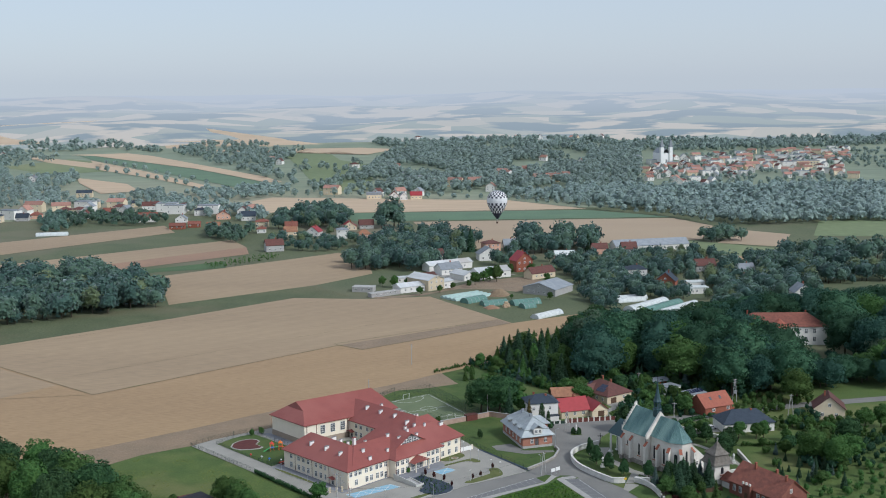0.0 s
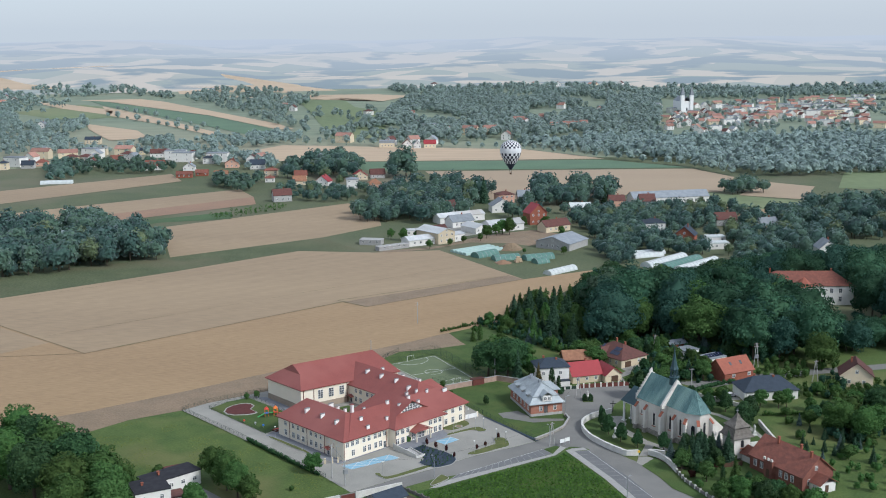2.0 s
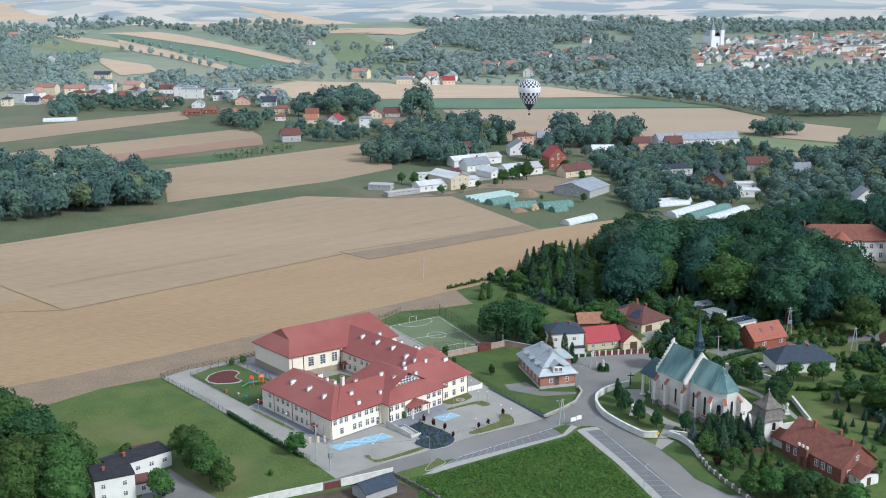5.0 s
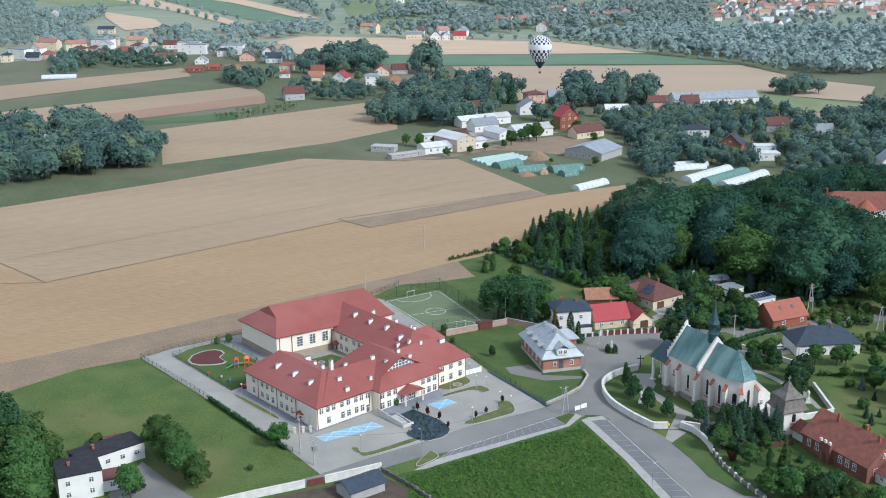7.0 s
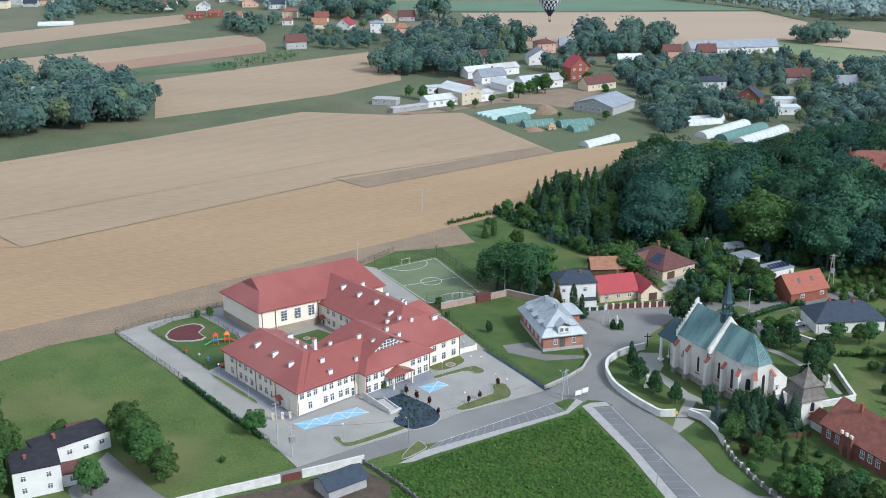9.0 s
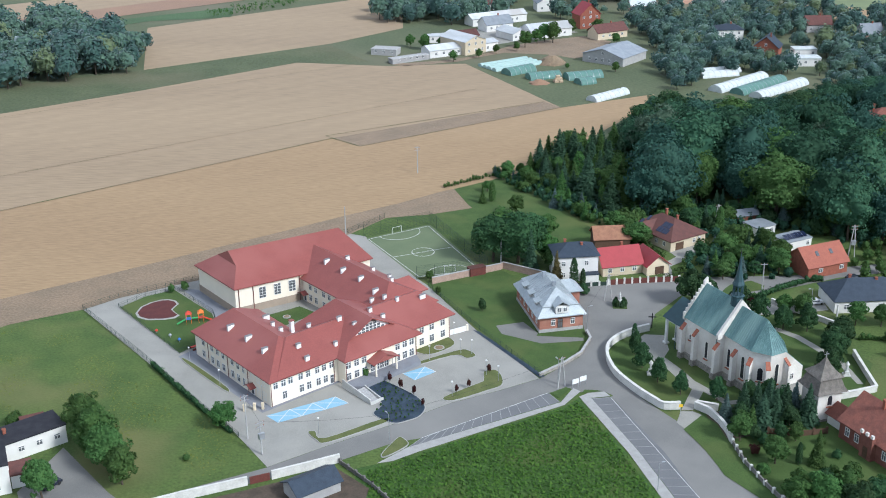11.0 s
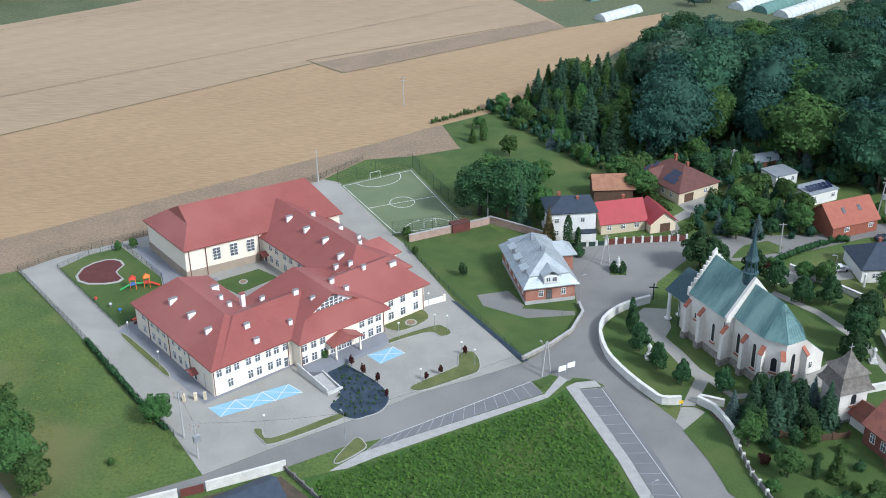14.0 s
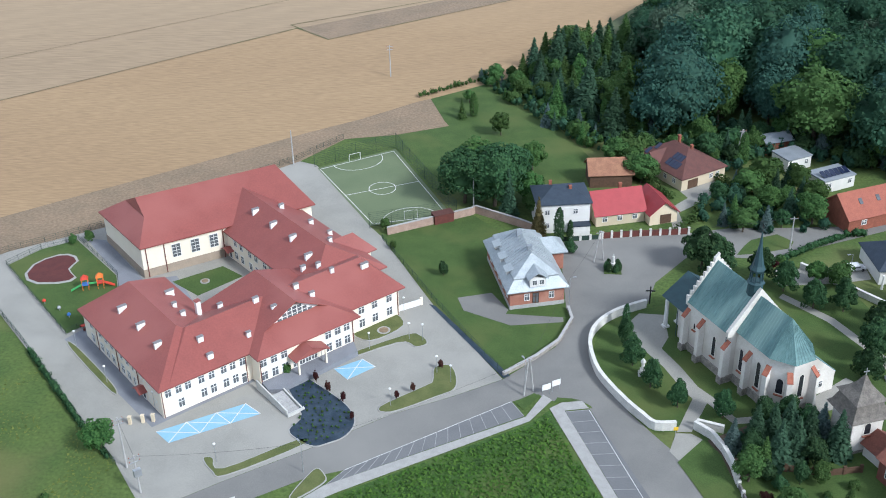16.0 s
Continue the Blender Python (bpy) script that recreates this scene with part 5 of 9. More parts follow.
for i in range(5):
    bm.faces.new((vs[i], vs[5 + i], vs[5 + (i + 1) % 5], vs[(i + 1) % 5]))
part("east_gable", bm, LIME, church)


def buttress(x, y, deg, h, out=1.25, w=0.85):
    """A stepped wall pier with a sloping red-tiled top."""
    b = new("buttress")
    b.parent, b.matrix_basis = church, pose(x, y, 0, 0, 0, deg)
    bm = bmesh.new()
    pr = [(0.3, 0), (-out, 0), (-out, h * 0.84), (-0.05, h), (0.3, h)]
    l = [bm.verts.new((-w / 2, py, pz)) for py, pz in pr]
    r = [bm.verts.new((w / 2, py, pz)) for py, pz in pr]
    bm.faces.new(l)
    bm.faces.new(r[::-1])
    for i in range(5):
        bm.faces.new((l[i], r[i], r[(i + 1) % 5], l[(i + 1) % 5]))
    part("pier", bm, LIME, b)
    bm = bmesh.new()
    slab(bm, [(-w / 2 - 0.08, -out - 0.12, h * 0.84 + 0.1), (w / 2 + 0.08, -out - 0.12, h * 0.84 + 0.1), (w / 2 + 0.08, -0.0, h + 0.16), (-w / 2 - 0.08, 0.0, h + 0.16)], 0.14)
    part("tile_cap", bm, BRICKRED, b, "red tiled cap")
    bm = boxes((-w / 2 - 0.15, -out - 0.2, 0, w / 2 + 0.15, 0.1, 1.4))
    part("foot", bm, RUBBLE, b)


for x, y, d, h in ((0.6, -NAVE, 0, 8.6), (5.0, -NAVE, 0, 8.8), (12.2, -NAVE, 0, 8.6), (16.6, -CHO, 0, 8.6), (21.4, -CHO, 20, 8.8), (24.6, -2.3, 58, 8.8), (24.9, 2.2, 110, 8.8), (5.0, NAVE, 180, 8.6), (12.2, NAVE, 180, 8.6)):
    buttress(x, y, d, h)
PANE_DARK = mat("leaded_glass", (0.02, 0.022, 0.028), (0.035, 0.035, 0.04), 0.25, 2.0, spec=0.5)


def lancet(parent, m, w, h, deep=0.3):
    """A pointed window: a stone reveal round dark leaded glass."""
    def arch(k, base):
        pts = [(-k, base), (k, base)]
        s = h - k * 1.6
        return pts + [(k * math.cos(t) if t < math.pi / 2 else k * math.cos(t), s + k * 1.6 * math.sin(t) ** 0.8) for t in (math.pi * i / 10 for i in range(1, 10))]
    f = new("window")
    f.parent, f.matrix_basis = parent, m
    o, i = arch(w / 2 + 0.2, -0.2), arch(w / 2, 0)
    bm = bmesh.new()
    n = len(o)
    O = [bm.verts.new((x, -0.07, z)) for x, z in o]
    I = [bm.verts.new((x, -0.07, z)) for x, z in i]
    D = [bm.verts.new((x, 0.0, z)) for x, z in i]
    E = [bm.verts.new((x, 0.0, z)) for x, z in o]
    for k in range(n):
        j = (k + 1) % n
        bm.faces.new((O[k], O[j], I[j], I[k]))
        bm.faces.new((I[k], I[j], D[j], D[k]))
        bm.faces.new((E[k], E[j], O[j], O[k]))
    part("reveal", bm, LIME, f)
    bm = bmesh.new()
    F = [bm.verts.new((x, -0.02, z)) for x, z in i]
    B = [bm.verts.new((x, 0.01, z)) for x, z in i]
    bm.faces.new(F)
    bm.faces.new(B[::-1])
    for k in range(n):
        bm.faces.new((F[k], F[(k + 1) % n], B[(k + 1) % n], B[k]))
    part("pane", bm, PANE_DARK, f)
    bm = boxes((-w / 2 - 0.2, -0.35, -0.42, w / 2 + 0.2, 0.0, -0.22))
    part("sill", bm, BRICKRED, f)


lancet(church, pose(8.4, -NAVE, 3.2), 0.9, 4.0)
lancet(church, pose(14.4, -CHO, 3.4), 0.9, 4.4)
lancet(church, pose(19.0, -CHO, 2.8), 1.0, 5.2)
lancet(church, pose(23.3, -3.0, 4.0, 0, 0, 33), 1.2, 3.0)
lancet(church, pose(25.0, 0.0, 3.4, 0, 0, 90), 1.0, 4.6)
lancet(church, pose(2.6, -NAVE, 5.4), 0.5, 1.2)
# west porch on four pillars
bm = bmesh.new()
gable_roof(bm, -7.6, 0.0, 5.6, 7.0, 10.9)
pr = part("porch_roof", bm, DARKCOPPER, church, "dark blue-green sheet-metal porch roof")
bm = bmesh.new()
vs = [bm.verts.new(p) for x in (-7.2, -6.9) for p in ((x, -5.1, 6.9), (x, 5.1, 6.9), (x, 0, 10.5))]
bm.faces.new(vs[:3])
bm.faces.new(vs[3:][::-1])
for i in range(3):
    bm.faces.new((vs[i], vs[3 + i], vs[3 + (i + 1) % 3], vs[(i + 1) % 3]))
part("porch_gable", bm, LIME, church)
bm = boxes((-3.2, -4.6, 0, 0.2, 4.6, 6.9))
part("porch_wall", bm, LIME, church)
for y in (-4.7, -1.7, 1.7, 4.7):
    bm = bmesh.new()
    tube(bm, (-6.9, y, 0.4), (-6.9, y, 6.9), 0.42, 0.36, 12)
    box(bm, -7.5, y - 0.6, 0, -6.3, y + 0.6, 0.45)
    part("pillar", bm, WHITEP, church)
for y in (-4.75, 4.75):
    bm = boxes((-7.2, y - 0.2, 6.3, 0.2, y + 0.2, 6.9))
    part("beam", bm, WHITEP, church)
bm = bmesh.new()
tube(bm, (-3.3, -4.9, 0), (-3.3, -4.9, 6.8), 0.08)
part("downpipe", bm, DARKCOPPER, church)
bm = bmesh.new()
tube(bm, (11.8, -5.75, 0), (11.8, -5.75, 10.2), 0.08)
part("downpipe", bm, DARKCOPPER, church)
# sacristy with a sloping gable
bm = bmesh.new()
prf = [(4.0, 0), (10.0, 0), (10.0, 4.0), (4.0, 9.2)]
l = [bm.verts.new((14.0, y, z)) for y, z in prf]
r = [bm.verts.new((22.6, y, z)) for y, z in prf]
bm.faces.new(l[::-1])
bm.faces.new(r)
for i in range(4):
    bm.faces.new((l[i], l[(i + 1) % 4], r[(i + 1) % 4], r[i]))
part("sacristy_wall", bm, LIME, church)
bm = bmesh.new()
slab(bm, [(13.8, 10.4, 3.8), (22.4, 10.4, 3.8), (22.4, 3.8, 9.6), (13.8, 3.8, 9.6)], 0.18)
part("sacristy_roof", bm, COPPER, church)
window(church, pose(22.6, 7.0, 1.4, 0, 0, 90), 0.9, 1.5, 2, 2, glass=PANE_DARK)
window(church, pose(22.6, 6.0, 4.6, 0, 0, 90), 0.7, 0.9, 1, 2, glass=PANE_DARK)
# ridge turret: open lantern and a needle spire
tur = new("turret")
tur.parent, tur.matrix_basis = church, pose(10.9, 0, 16.2) @ Matrix.Diagonal((1.02, 1.02, 0.96, 1))


def ringed(bm, levels, n=8):
    """A faceted spindle through (radius, height) levels."""
    rings = [[bm.verts.new((r * math.cos(2 * math.pi * i / n), r * math.sin(2 * math.pi * i / n), z)) for i in range(n)] for r, z in levels]
    for a, b in zip(rings, rings[1:]):
        for i in range(n):
            bm.faces.new((a[i], a[(i + 1) % n], b[(i + 1) % n], b[i]))
    bm.faces.new(rings[0][::-1])
    bm.faces.new(rings[-1])


bm = bmesh.new()
ringed(bm, ((1.35, 0), (1.25, 2.3), (1.55, 2.4), (1.55, 2.6), (1.0, 2.9)))
part("turret_base", bm, DARKCOPPER, tur)
for i in range(8):
    t = 2 * math.pi * i / 8
    bm = bmesh.new()
    tube(bm, (1.05 * math.cos(t), 1.05 * math.sin(t), 2.8), (1.0 * math.cos(t), 1.0 * math.sin(t), 5.0), 0.13, n=6)
    part("lantern_post", bm, DARKCOPPER, tur)
bm = bmesh.new()
ringed(bm, ((1.2, 4.9), (1.3, 5.2), (1.35, 5.35), (1.0, 6.2), (0.62, 8.0), (0.3, 10.2), (0.1, 12.4), (0.03, 13.2)))
part("spire", bm, DARKCOPPER, tur)
bm = bmesh.new()
ringed(bm, ((0.02, 12.9), (0.18, 13.1), (0.02, 13.3)), 8)
box(bm, -0.04, -0.04, 13.2, 0.04, 0.04, 14.4)
box(bm, -0.04, -0.35, 13.8, 0.04, 0.35, 13.9)
part("cross", bm, IRON, tur)

# ---- belfry ----
bel = root("belfry", pose(84.2, 344.7, 0, 0, 0, 22.0) @ Matrix.Diagonal((1.13, 1.13, 1.04, 1)), "small white belfry with a two-stage grey shingled roof", "belfry")
bm = bmesh.new()
box(bm, 0, 0, 0, 5.0, 5.0, 7.0)
part("wall", bm, LIME, bel)
bm = boxes((-0.1, -0.1, 0, 5.1, 5.1, 0.5))
part("plinth", bm, RUBBLE, bel)
bm = bmesh.new()
c = 2.5
rings = [[(c - r, c - r, z), (c + r, c - r, z), (c + r, c + r, z), (c - r, c + r, z)] for r, z in ((3.3, 6.5), (2.75, 7.3), (2.2, 9.0), (2.05, 9.05), (2.05, 9.5), (2.6, 9.4), (1.4, 10.6), (0.7, 11.6), (0.28, 12.6), (0.1, 13.0))]
rr = [[bm.verts.new(p) for p in q] for q in rings]
for a, b in zip(rr, rr[1:]):
    for i in range(4):
        bm.faces.new((a[i], a[(i + 1) % 4], b[(i + 1) % 4], b[i]))
bm.faces.new(rr[0][::-1])
bm.faces.new(rr[-1])
part("roof", bm, SHINGLE, bel)
bm = bmesh.new()
box(bm, c - 0.05, c - 0.05, 12.8, c + 0.05, c + 0.05, 14.3)
box(bm, c - 0.45, c - 0.05, 13.6, c + 0.45, c + 0.05, 13.72)
part("cross", bm, STEEL, bel)
lancet(bel, pose(2.5, 0, 3.6), 1.0, 2.1)
lancet(bel, pose(0, 2.5, 3.6, 0, 0, -90), 1.0, 2.1)

# ---- houses ----
WALLWHITE = mat("white_render", (0.74, 0.72, 0.68), (0.68, 0.66, 0.62), 0.9, 0.5, 0.1)
WALLCREAM = mat("pale_yellow_render", (0.66, 0.56, 0.40), (0.62, 0.52, 0.37), 0.9, 0.5, 0.1, rnd=0.15)
WALLGREY = mat("grey_render", (0.42, 0.41, 0.39), (0.36, 0.35, 0.34), 0.9, 0.5, 0.2, rnd=0.15)
WALLPINK = mat("salmon_render", (0.62, 0.38, 0.28), (0.56, 0.34, 0.25), 0.9, 0.5, 0.1, rnd=0.15)
BRICK = mat("red_brick", (0.30, 0.105, 0.065), (0.24, 0.085, 0.055), 0.9, 1.2, 0.4, bump=0.03, bump_scale=8)
BRICKDARK = mat("dark_red_brick", (0.21, 0.082, 0.06), (0.165, 0.068, 0.052), 0.9, 1.0, 0.5, bump=0.03, bump_scale=8, c3=(0.25, 0.11, 0.08))
TILE = mat("weathered_red_tile", (0.245, 0.092, 0.064), (0.175, 0.072, 0.054), 0.85, 0.8, 0.5, bump=0.05, bump_scale=5, rnd=0.15)
TILEORANGE = mat("orange_red_tile", (0.31, 0.105, 0.068), (0.27, 0.092, 0.062), 0.8, 0.8, 0.3, bump=0.05, bump_scale=5, rnd=0.12)
TILECRIMSON = mat("crimson_sheet_roof", (0.30, 0.04, 0.045), (0.265, 0.036, 0.04), 0.5, 0.6, 0.2, rnd=0.15)
TILEBROWN = mat("brown_tile", (0.13, 0.055, 0.045), (0.10, 0.045, 0.038), 0.75, 0.8, 0.3, bump=0.04, bump_scale=5, rnd=0.2)
TILEDARK = mat("anthracite_tile", (0.036, 0.048, 0.066), (0.028, 0.038, 0.054), 0.6, 0.8, 0.3, bump=0.04, bump_scale=5, rnd=0.2)
TILEOLD = mat("old_clay_tile", (0.33, 0.17, 0.10), (0.26, 0.13, 0.08), 0.9, 0.8, 0.5, bump=0.05, bump_scale=5)
TIN = mat("silver_sheet_roof", (0.42, 0.45, 0.46), (0.34, 0.37, 0.38), 0.45, 0.5, 0.4, metal=0.35, bump=0.02, bump_scale=4)
TINGREY = mat("grey_sheet_roof", (0.26, 0.28, 0.30), (0.21, 0.23, 0.25), 0.6, 0.4, 0.2, rnd=0.2)
FELT = mat("black_roof_felt", (0.022, 0.022, 0.028), (0.035, 0.034, 0.04), 0.85, 0.6, 0.3)
WOODB = mat("brown_boards", (0.12, 0.07, 0.045), (0.09, 0.055, 0.035), 0.9, 1.5, 0.4)
SOLAR = mat("solar_panel", (0.012, 0.018, 0.045), (0.016, 0.022, 0.05), 0.15, 1.0, spec=0.6)
PLASTIC = mat("white_greenhouse_film", (0.62, 0.64, 0.62), (0.5, 0.53, 0.52), 0.5, 0.5, 0.2)
PALEFILM = mat("pale_green_film", (0.40, 0.52, 0.47), (0.34, 0.46, 0.42), 0.5, 0.5, 0.2)
GREENFILM = mat("green_tarpaulin", (0.13, 0.24, 0.20), (0.10, 0.19, 0.16), 0.6, 0.5, 0.2)


def pitched(bm, w, d, ze, zr, style, over=0.5, t=0.18):
    """Roof over a box w by d: 'x' or 'y' gable along that axis, 'hip', or 'flat'."""
    x0, y0, x1, y1 = -over, -over, w + over, d + over
    if style == "hip":
        r = min(w, d) / 2 + over
        hip(bm, x0, y0, x1, y1, ze, zr, r * 0.9, r * 0.9, "x" if w >= d else "y", t)
    elif style == "x":
        k = (zr - ze) * over / (d / 2)
        for s, y in ((0, y0), (1, y1)):
            slab(bm, [(x0, y, ze - k), (x1, y, ze - k), (x1, d / 2, zr), (x0, d / 2, zr)], t)
    elif style == "y":
        k = (zr - ze) * over / (w / 2)
        for x in (x0, x1):
            slab(bm, [(x, y0, ze - k), (x, y1, ze - k), (w / 2, y1, zr), (w / 2, y0, zr)], t)
    else:
        box(bm, -0.15, -0.15, ze - 0.05, w + 0.15, d + 0.15, zr)


def house(name, x, y, rz, w, d, ze, zr, style, roof, wall, label, category="house", wins=(), chim=(), group="", z=None):
    """A house from its front-left corner: walls with gables, roof, windows (side, along, height, w, h), chimneys."""
    h = root(name, pose(x, y, rise(x, y) if z is None else z, 0, 0, rz), label, category, group)
    bm = bmesh.new()
    if style in ("x", "y"):
        top = zr - 0.22
        if style == "x":
            pr = [(0, 0), (d, 0), (d, ze - 0.1), (d / 2, top), (0, ze - 0.1)]
            rings = [[bm.verts.new((q, a, b)) for a, b in pr] for q in (0, w)]
        else:
            pr = [(0, 0), (w, 0), (w, ze - 0.1), (w / 2, top), (0, ze - 0.1)]
            rings = [[bm.verts.new((a, q, b)) for a, b in pr] for q in (0, d)]
        bm.faces.new(rings[0])
        bm.faces.new(rings[1][::-1])
        for i in range(5):
            bm.faces.new((rings[0][i], rings[1][i], rings[1][(i + 1) % 5], rings[0][(i + 1) % 5]))
    else:
        box(bm, 0, 0, 0, w, d, ze - 0.06)
    part("wall", bm, wall, h)
    bm = bmesh.new()
    pitched(bm, w, d, ze, zr, style)
    part("roof", bm, roof, h)
    for side, along, zz, ww, hh in wins:
        m = {"f": pose(along, 0, zz), "l": pose(0, along, zz, 0, 0, -90), "r": pose(w, along, zz, 0, 0, 90), "b": pose(along, d, zz, 0, 0, 180)}[side]
        window(h, m, ww, hh, 2 if ww > 0.9 else 1, 2)
    for cx, cy, top in chim:
        bm = boxes((cx - 0.3, cy - 0.3, ze, cx + 0.3, cy + 0.3, top), (cx - 0.38, cy - 0.38, top, cx + 0.38, cy + 0.38, top + 0.12))
        part("chimney", bm, BRICK, h)
    return h


def row(side, a, b, n, z, w=1.1, h=1.3):
    return [(side, a + (b - a) * i / max(1, n - 1), z, w, h) for i in range(n)]


# the brick presbytery under a silver roof
sil = root("presbytery", pose(27.0, 383.6, 0, 0, 0, 17.0), "red brick house under a silver sheet-metal mansard roof", "house")
BRICKPALE = mat("pale_red_brick", (0.36, 0.16, 0.11), (0.30, 0.135, 0.095), 0.9, 1.0, 0.4, bump=0.03, bump_scale=8, c3=(0.42, 0.21, 0.15))
bm = boxes((0, 0, 0, 11, 20, 4.4))
part("wall", bm, BRICKPALE, sil)
bm = boxes((-0.08, -0.08, 0, 11.08, 20.08, 0.9))
part("plinth", bm, CONC, sil)
bm = bmesh.new()
x0, y0, x1, y1 = -0.8, -0.8, 11.8, 20.8
rings = [[(x0 + i, y0 + j, z), (x1 - i, y0 + j, z), (x1 - i, y1 - j, z), (x0 + i, y1 - j, z)] for i, j, z in ((0, 0, 4.1), (0, 0, 4.3), (2.2, 2.2, 6.5))]
rr = [[bm.verts.new(p) for p in q] for q in rings]
for a, b in zip(rr, rr[1:]):
    for i in range(4):
        bm.faces.new((a[i], a[(i + 1) % 4], b[(i + 1) % 4], b[i]))
bm.faces.new(rr[0][::-1])
bm.faces.new(rr[2])
lower = part("lower_roof", bm, TIN, sil)
bm = bmesh.new()
hip(bm, 0.9, 0.9, 10.1, 19.1, 6.4, 9.6, 4.0, 4.0, "y")
upper = part("upper_roof", bm, TIN, sil)
seams("roof_seam", upper, TIN, [((0.9, 4.9, 6.4), (0.9, 15.1, 6.4), (5.5, 4.9, 9.6), (5.5, 15.1, 9.6)), ((10.1, 4.9, 6.4), (10.1, 15.1, 6.4), (5.5, 4.9, 9.6), (5.5, 15.1, 9.6))], 0.9)
for y in (5.0, 10.0, 15.0):
    dm = new("dormer")
    dm.parent, dm.matrix_basis = sil, pose(0.6, y, 5.0, 0, 0, -90)
    bm = boxes((-0.9, -0.2, 0, 0.9, 2.4, 1.6))
    part("dormer_wall", bm, WALLGREY, dm)
    bm = bmesh.new()
    slab(bm, [(-1.3, -0.6, 1.5), (1.3, -0.6, 1.5), (1.3, 3.4, 2.6), (-1.3, 3.4, 2.6)], 0.12)
    part("dormer_roof", bm, TIN, dm)
    window(sil, dm.matrix_basis @ pose(0, -0.2, 0.3), 1.2, 1.0, 2, 1)
dm = new("dormer")
dm.parent, dm.matrix_basis = sil, pose(5.5, -0.2, 5.0)
bm = boxes((-1.6, -0.3, 0, 1.6, 2.6, 1.9))
part("dormer_wall", bm, WALLWHITE, dm)
bm = bmesh.new()
for s in (-1, 1):
    slab(bm, [(s * 2.1, -0.7, 1.8), (0, -0.7, 3.2), (0, 3.4, 3.2), (s * 2.1, 3.4, 1.8)], 0.12)
part("dormer_roof", bm, TIN, dm)
for x in (4.8, 6.2):
    window(sil, pose(x, -0.5, 5.35), 1.0, 1.2, 2, 1)
for y in (2.5, 6.0, 9.5, 13.0, 16.5):
    window(sil, pose(0, y, 1.6, 0, 0, -90), 1.1, 1.6)
window(sil, pose(3.4, 0, 1.7), 1.1, 1.6)
window(sil, pose(5.2, 0, 0.95), 1.3, 2.4, 2, 2, "door", WOODB)
window(sil, pose(8.4, 0, 1.7), 1.1, 1.6)
for cx, cy in ((5.5, 6.5), (5.0, 13.0)):
    bm = boxes((cx - 0.5, cy - 0.35, 8.6, cx + 0.5, cy + 0.35, 10.4))
    part("chimney", bm, TINGREY, sil)
bm = bmesh.new()
hip(bm, 9.4, 12.4, 15.4, 18.6, 4.3, 6.6, 0.0, 2.6, "x")
part("side_roof", bm, TIN, sil)
bm = boxes((10.9, 13.0, 0, 14.6, 18.0, 4.25))
part("side_wall", bm, BRICKPALE, sil)

house("white_house", 31.4, 414.6, 11, 11.4, 9, 7.2, 9.6, "hip", TILEDARK, WALLWHITE, "white two-storey house with a dark hipped roof", wins=row("f", 2, 8.2, 3, 4.5) + row("f", 2, 8.2, 3, 1.3) + row("l", 2, 7, 2, 4.4), chim=((3.5, 6, 9.8), (7.5, 3.5, 9.6)))
house("lean_to", 38.8, 413.6, 11, 4.0, 1.8, 2.6, 2.8, "flat", TILEDARK, WALLWHITE, "small dark-roofed lean-to beside a white house", "porch")
house("red_house", 44.1, 418.6, 18, 11.2, 8, 3.2, 7.0, "x", TILECRIMSON, WALLCREAM, "low cream house with a crimson gable roof", wins=row("f", 2, 9, 3, 1.0, 1.2, 1.3), chim=((7, 5, 7.6),))
gar = house("garage", 55.9, 420.0, 22, 6.6, 9, 3.0, 5.6, "y", TILECRIMSON, WALLCREAM, "cream garage with a crimson gable roof", "garage")
window(gar, pose(3.8, 0, 0.1), 2.6, 2.2, 1, 3, "garage_door", WOODB, WOODB)
house("open_barn", 42.8, 437.6, 8, 10, 7, 3.6, 6.2, "x", TILEOLD, WOODB, "weathered wooden barn with an old clay-tiled roof", "barn")
brn = house("brown_house", 53.7, 451.0, -53, 17.2, 13.4, 3.2, 7.2, "hip", TILEBROWN, WALLCREAM, "cream bungalow with a brown hipped roof and solar panels", wins=row("f", 2, 14.5, 5, 1.1) + row("r", 9, 11, 2, 1.1), chim=((6, 8.5, 8.0), (11.5, 7.5, 7.8)))
bm = bmesh.new()
for sx in (-1, 1):
    slab(bm, [(6.2 + sx * 2.6, -0.9, 3.5), (6.2, -0.9, 6.0), (6.2, 5.2, 6.0), (6.2 + sx * 2.6, 5.2, 3.5)], 0.15)
part("dormer_roof", bm, TILEBROWN, brn)
bm = bmesh.new()
dv = [bm.verts.new(p) for y in (-0.45, 4.0) for p in ((4.3, y, 2.9), (8.1, y, 2.9), (8.1, y, 4.0), (6.2, y, 5.75), (4.3, y, 4.0))]
bm.faces.new(dv[:5])
bm.faces.new(dv[5:][::-1])
for k in range(5):
    bm.faces.new((dv[k], dv[5 + k], dv[5 + (k + 1) % 5], dv[(k + 1) % 5]))
part("dormer_wall", bm, WALLWHITE, brn)
window(brn, pose(6.2, -0.45, 3.5), 1.2, 1.2)


def hip_slope(y):
    """Height of the bungalow's front roof slope."""
    return 3.2 + 4.0 * (y + 0.5) / 7.2 + 0.09


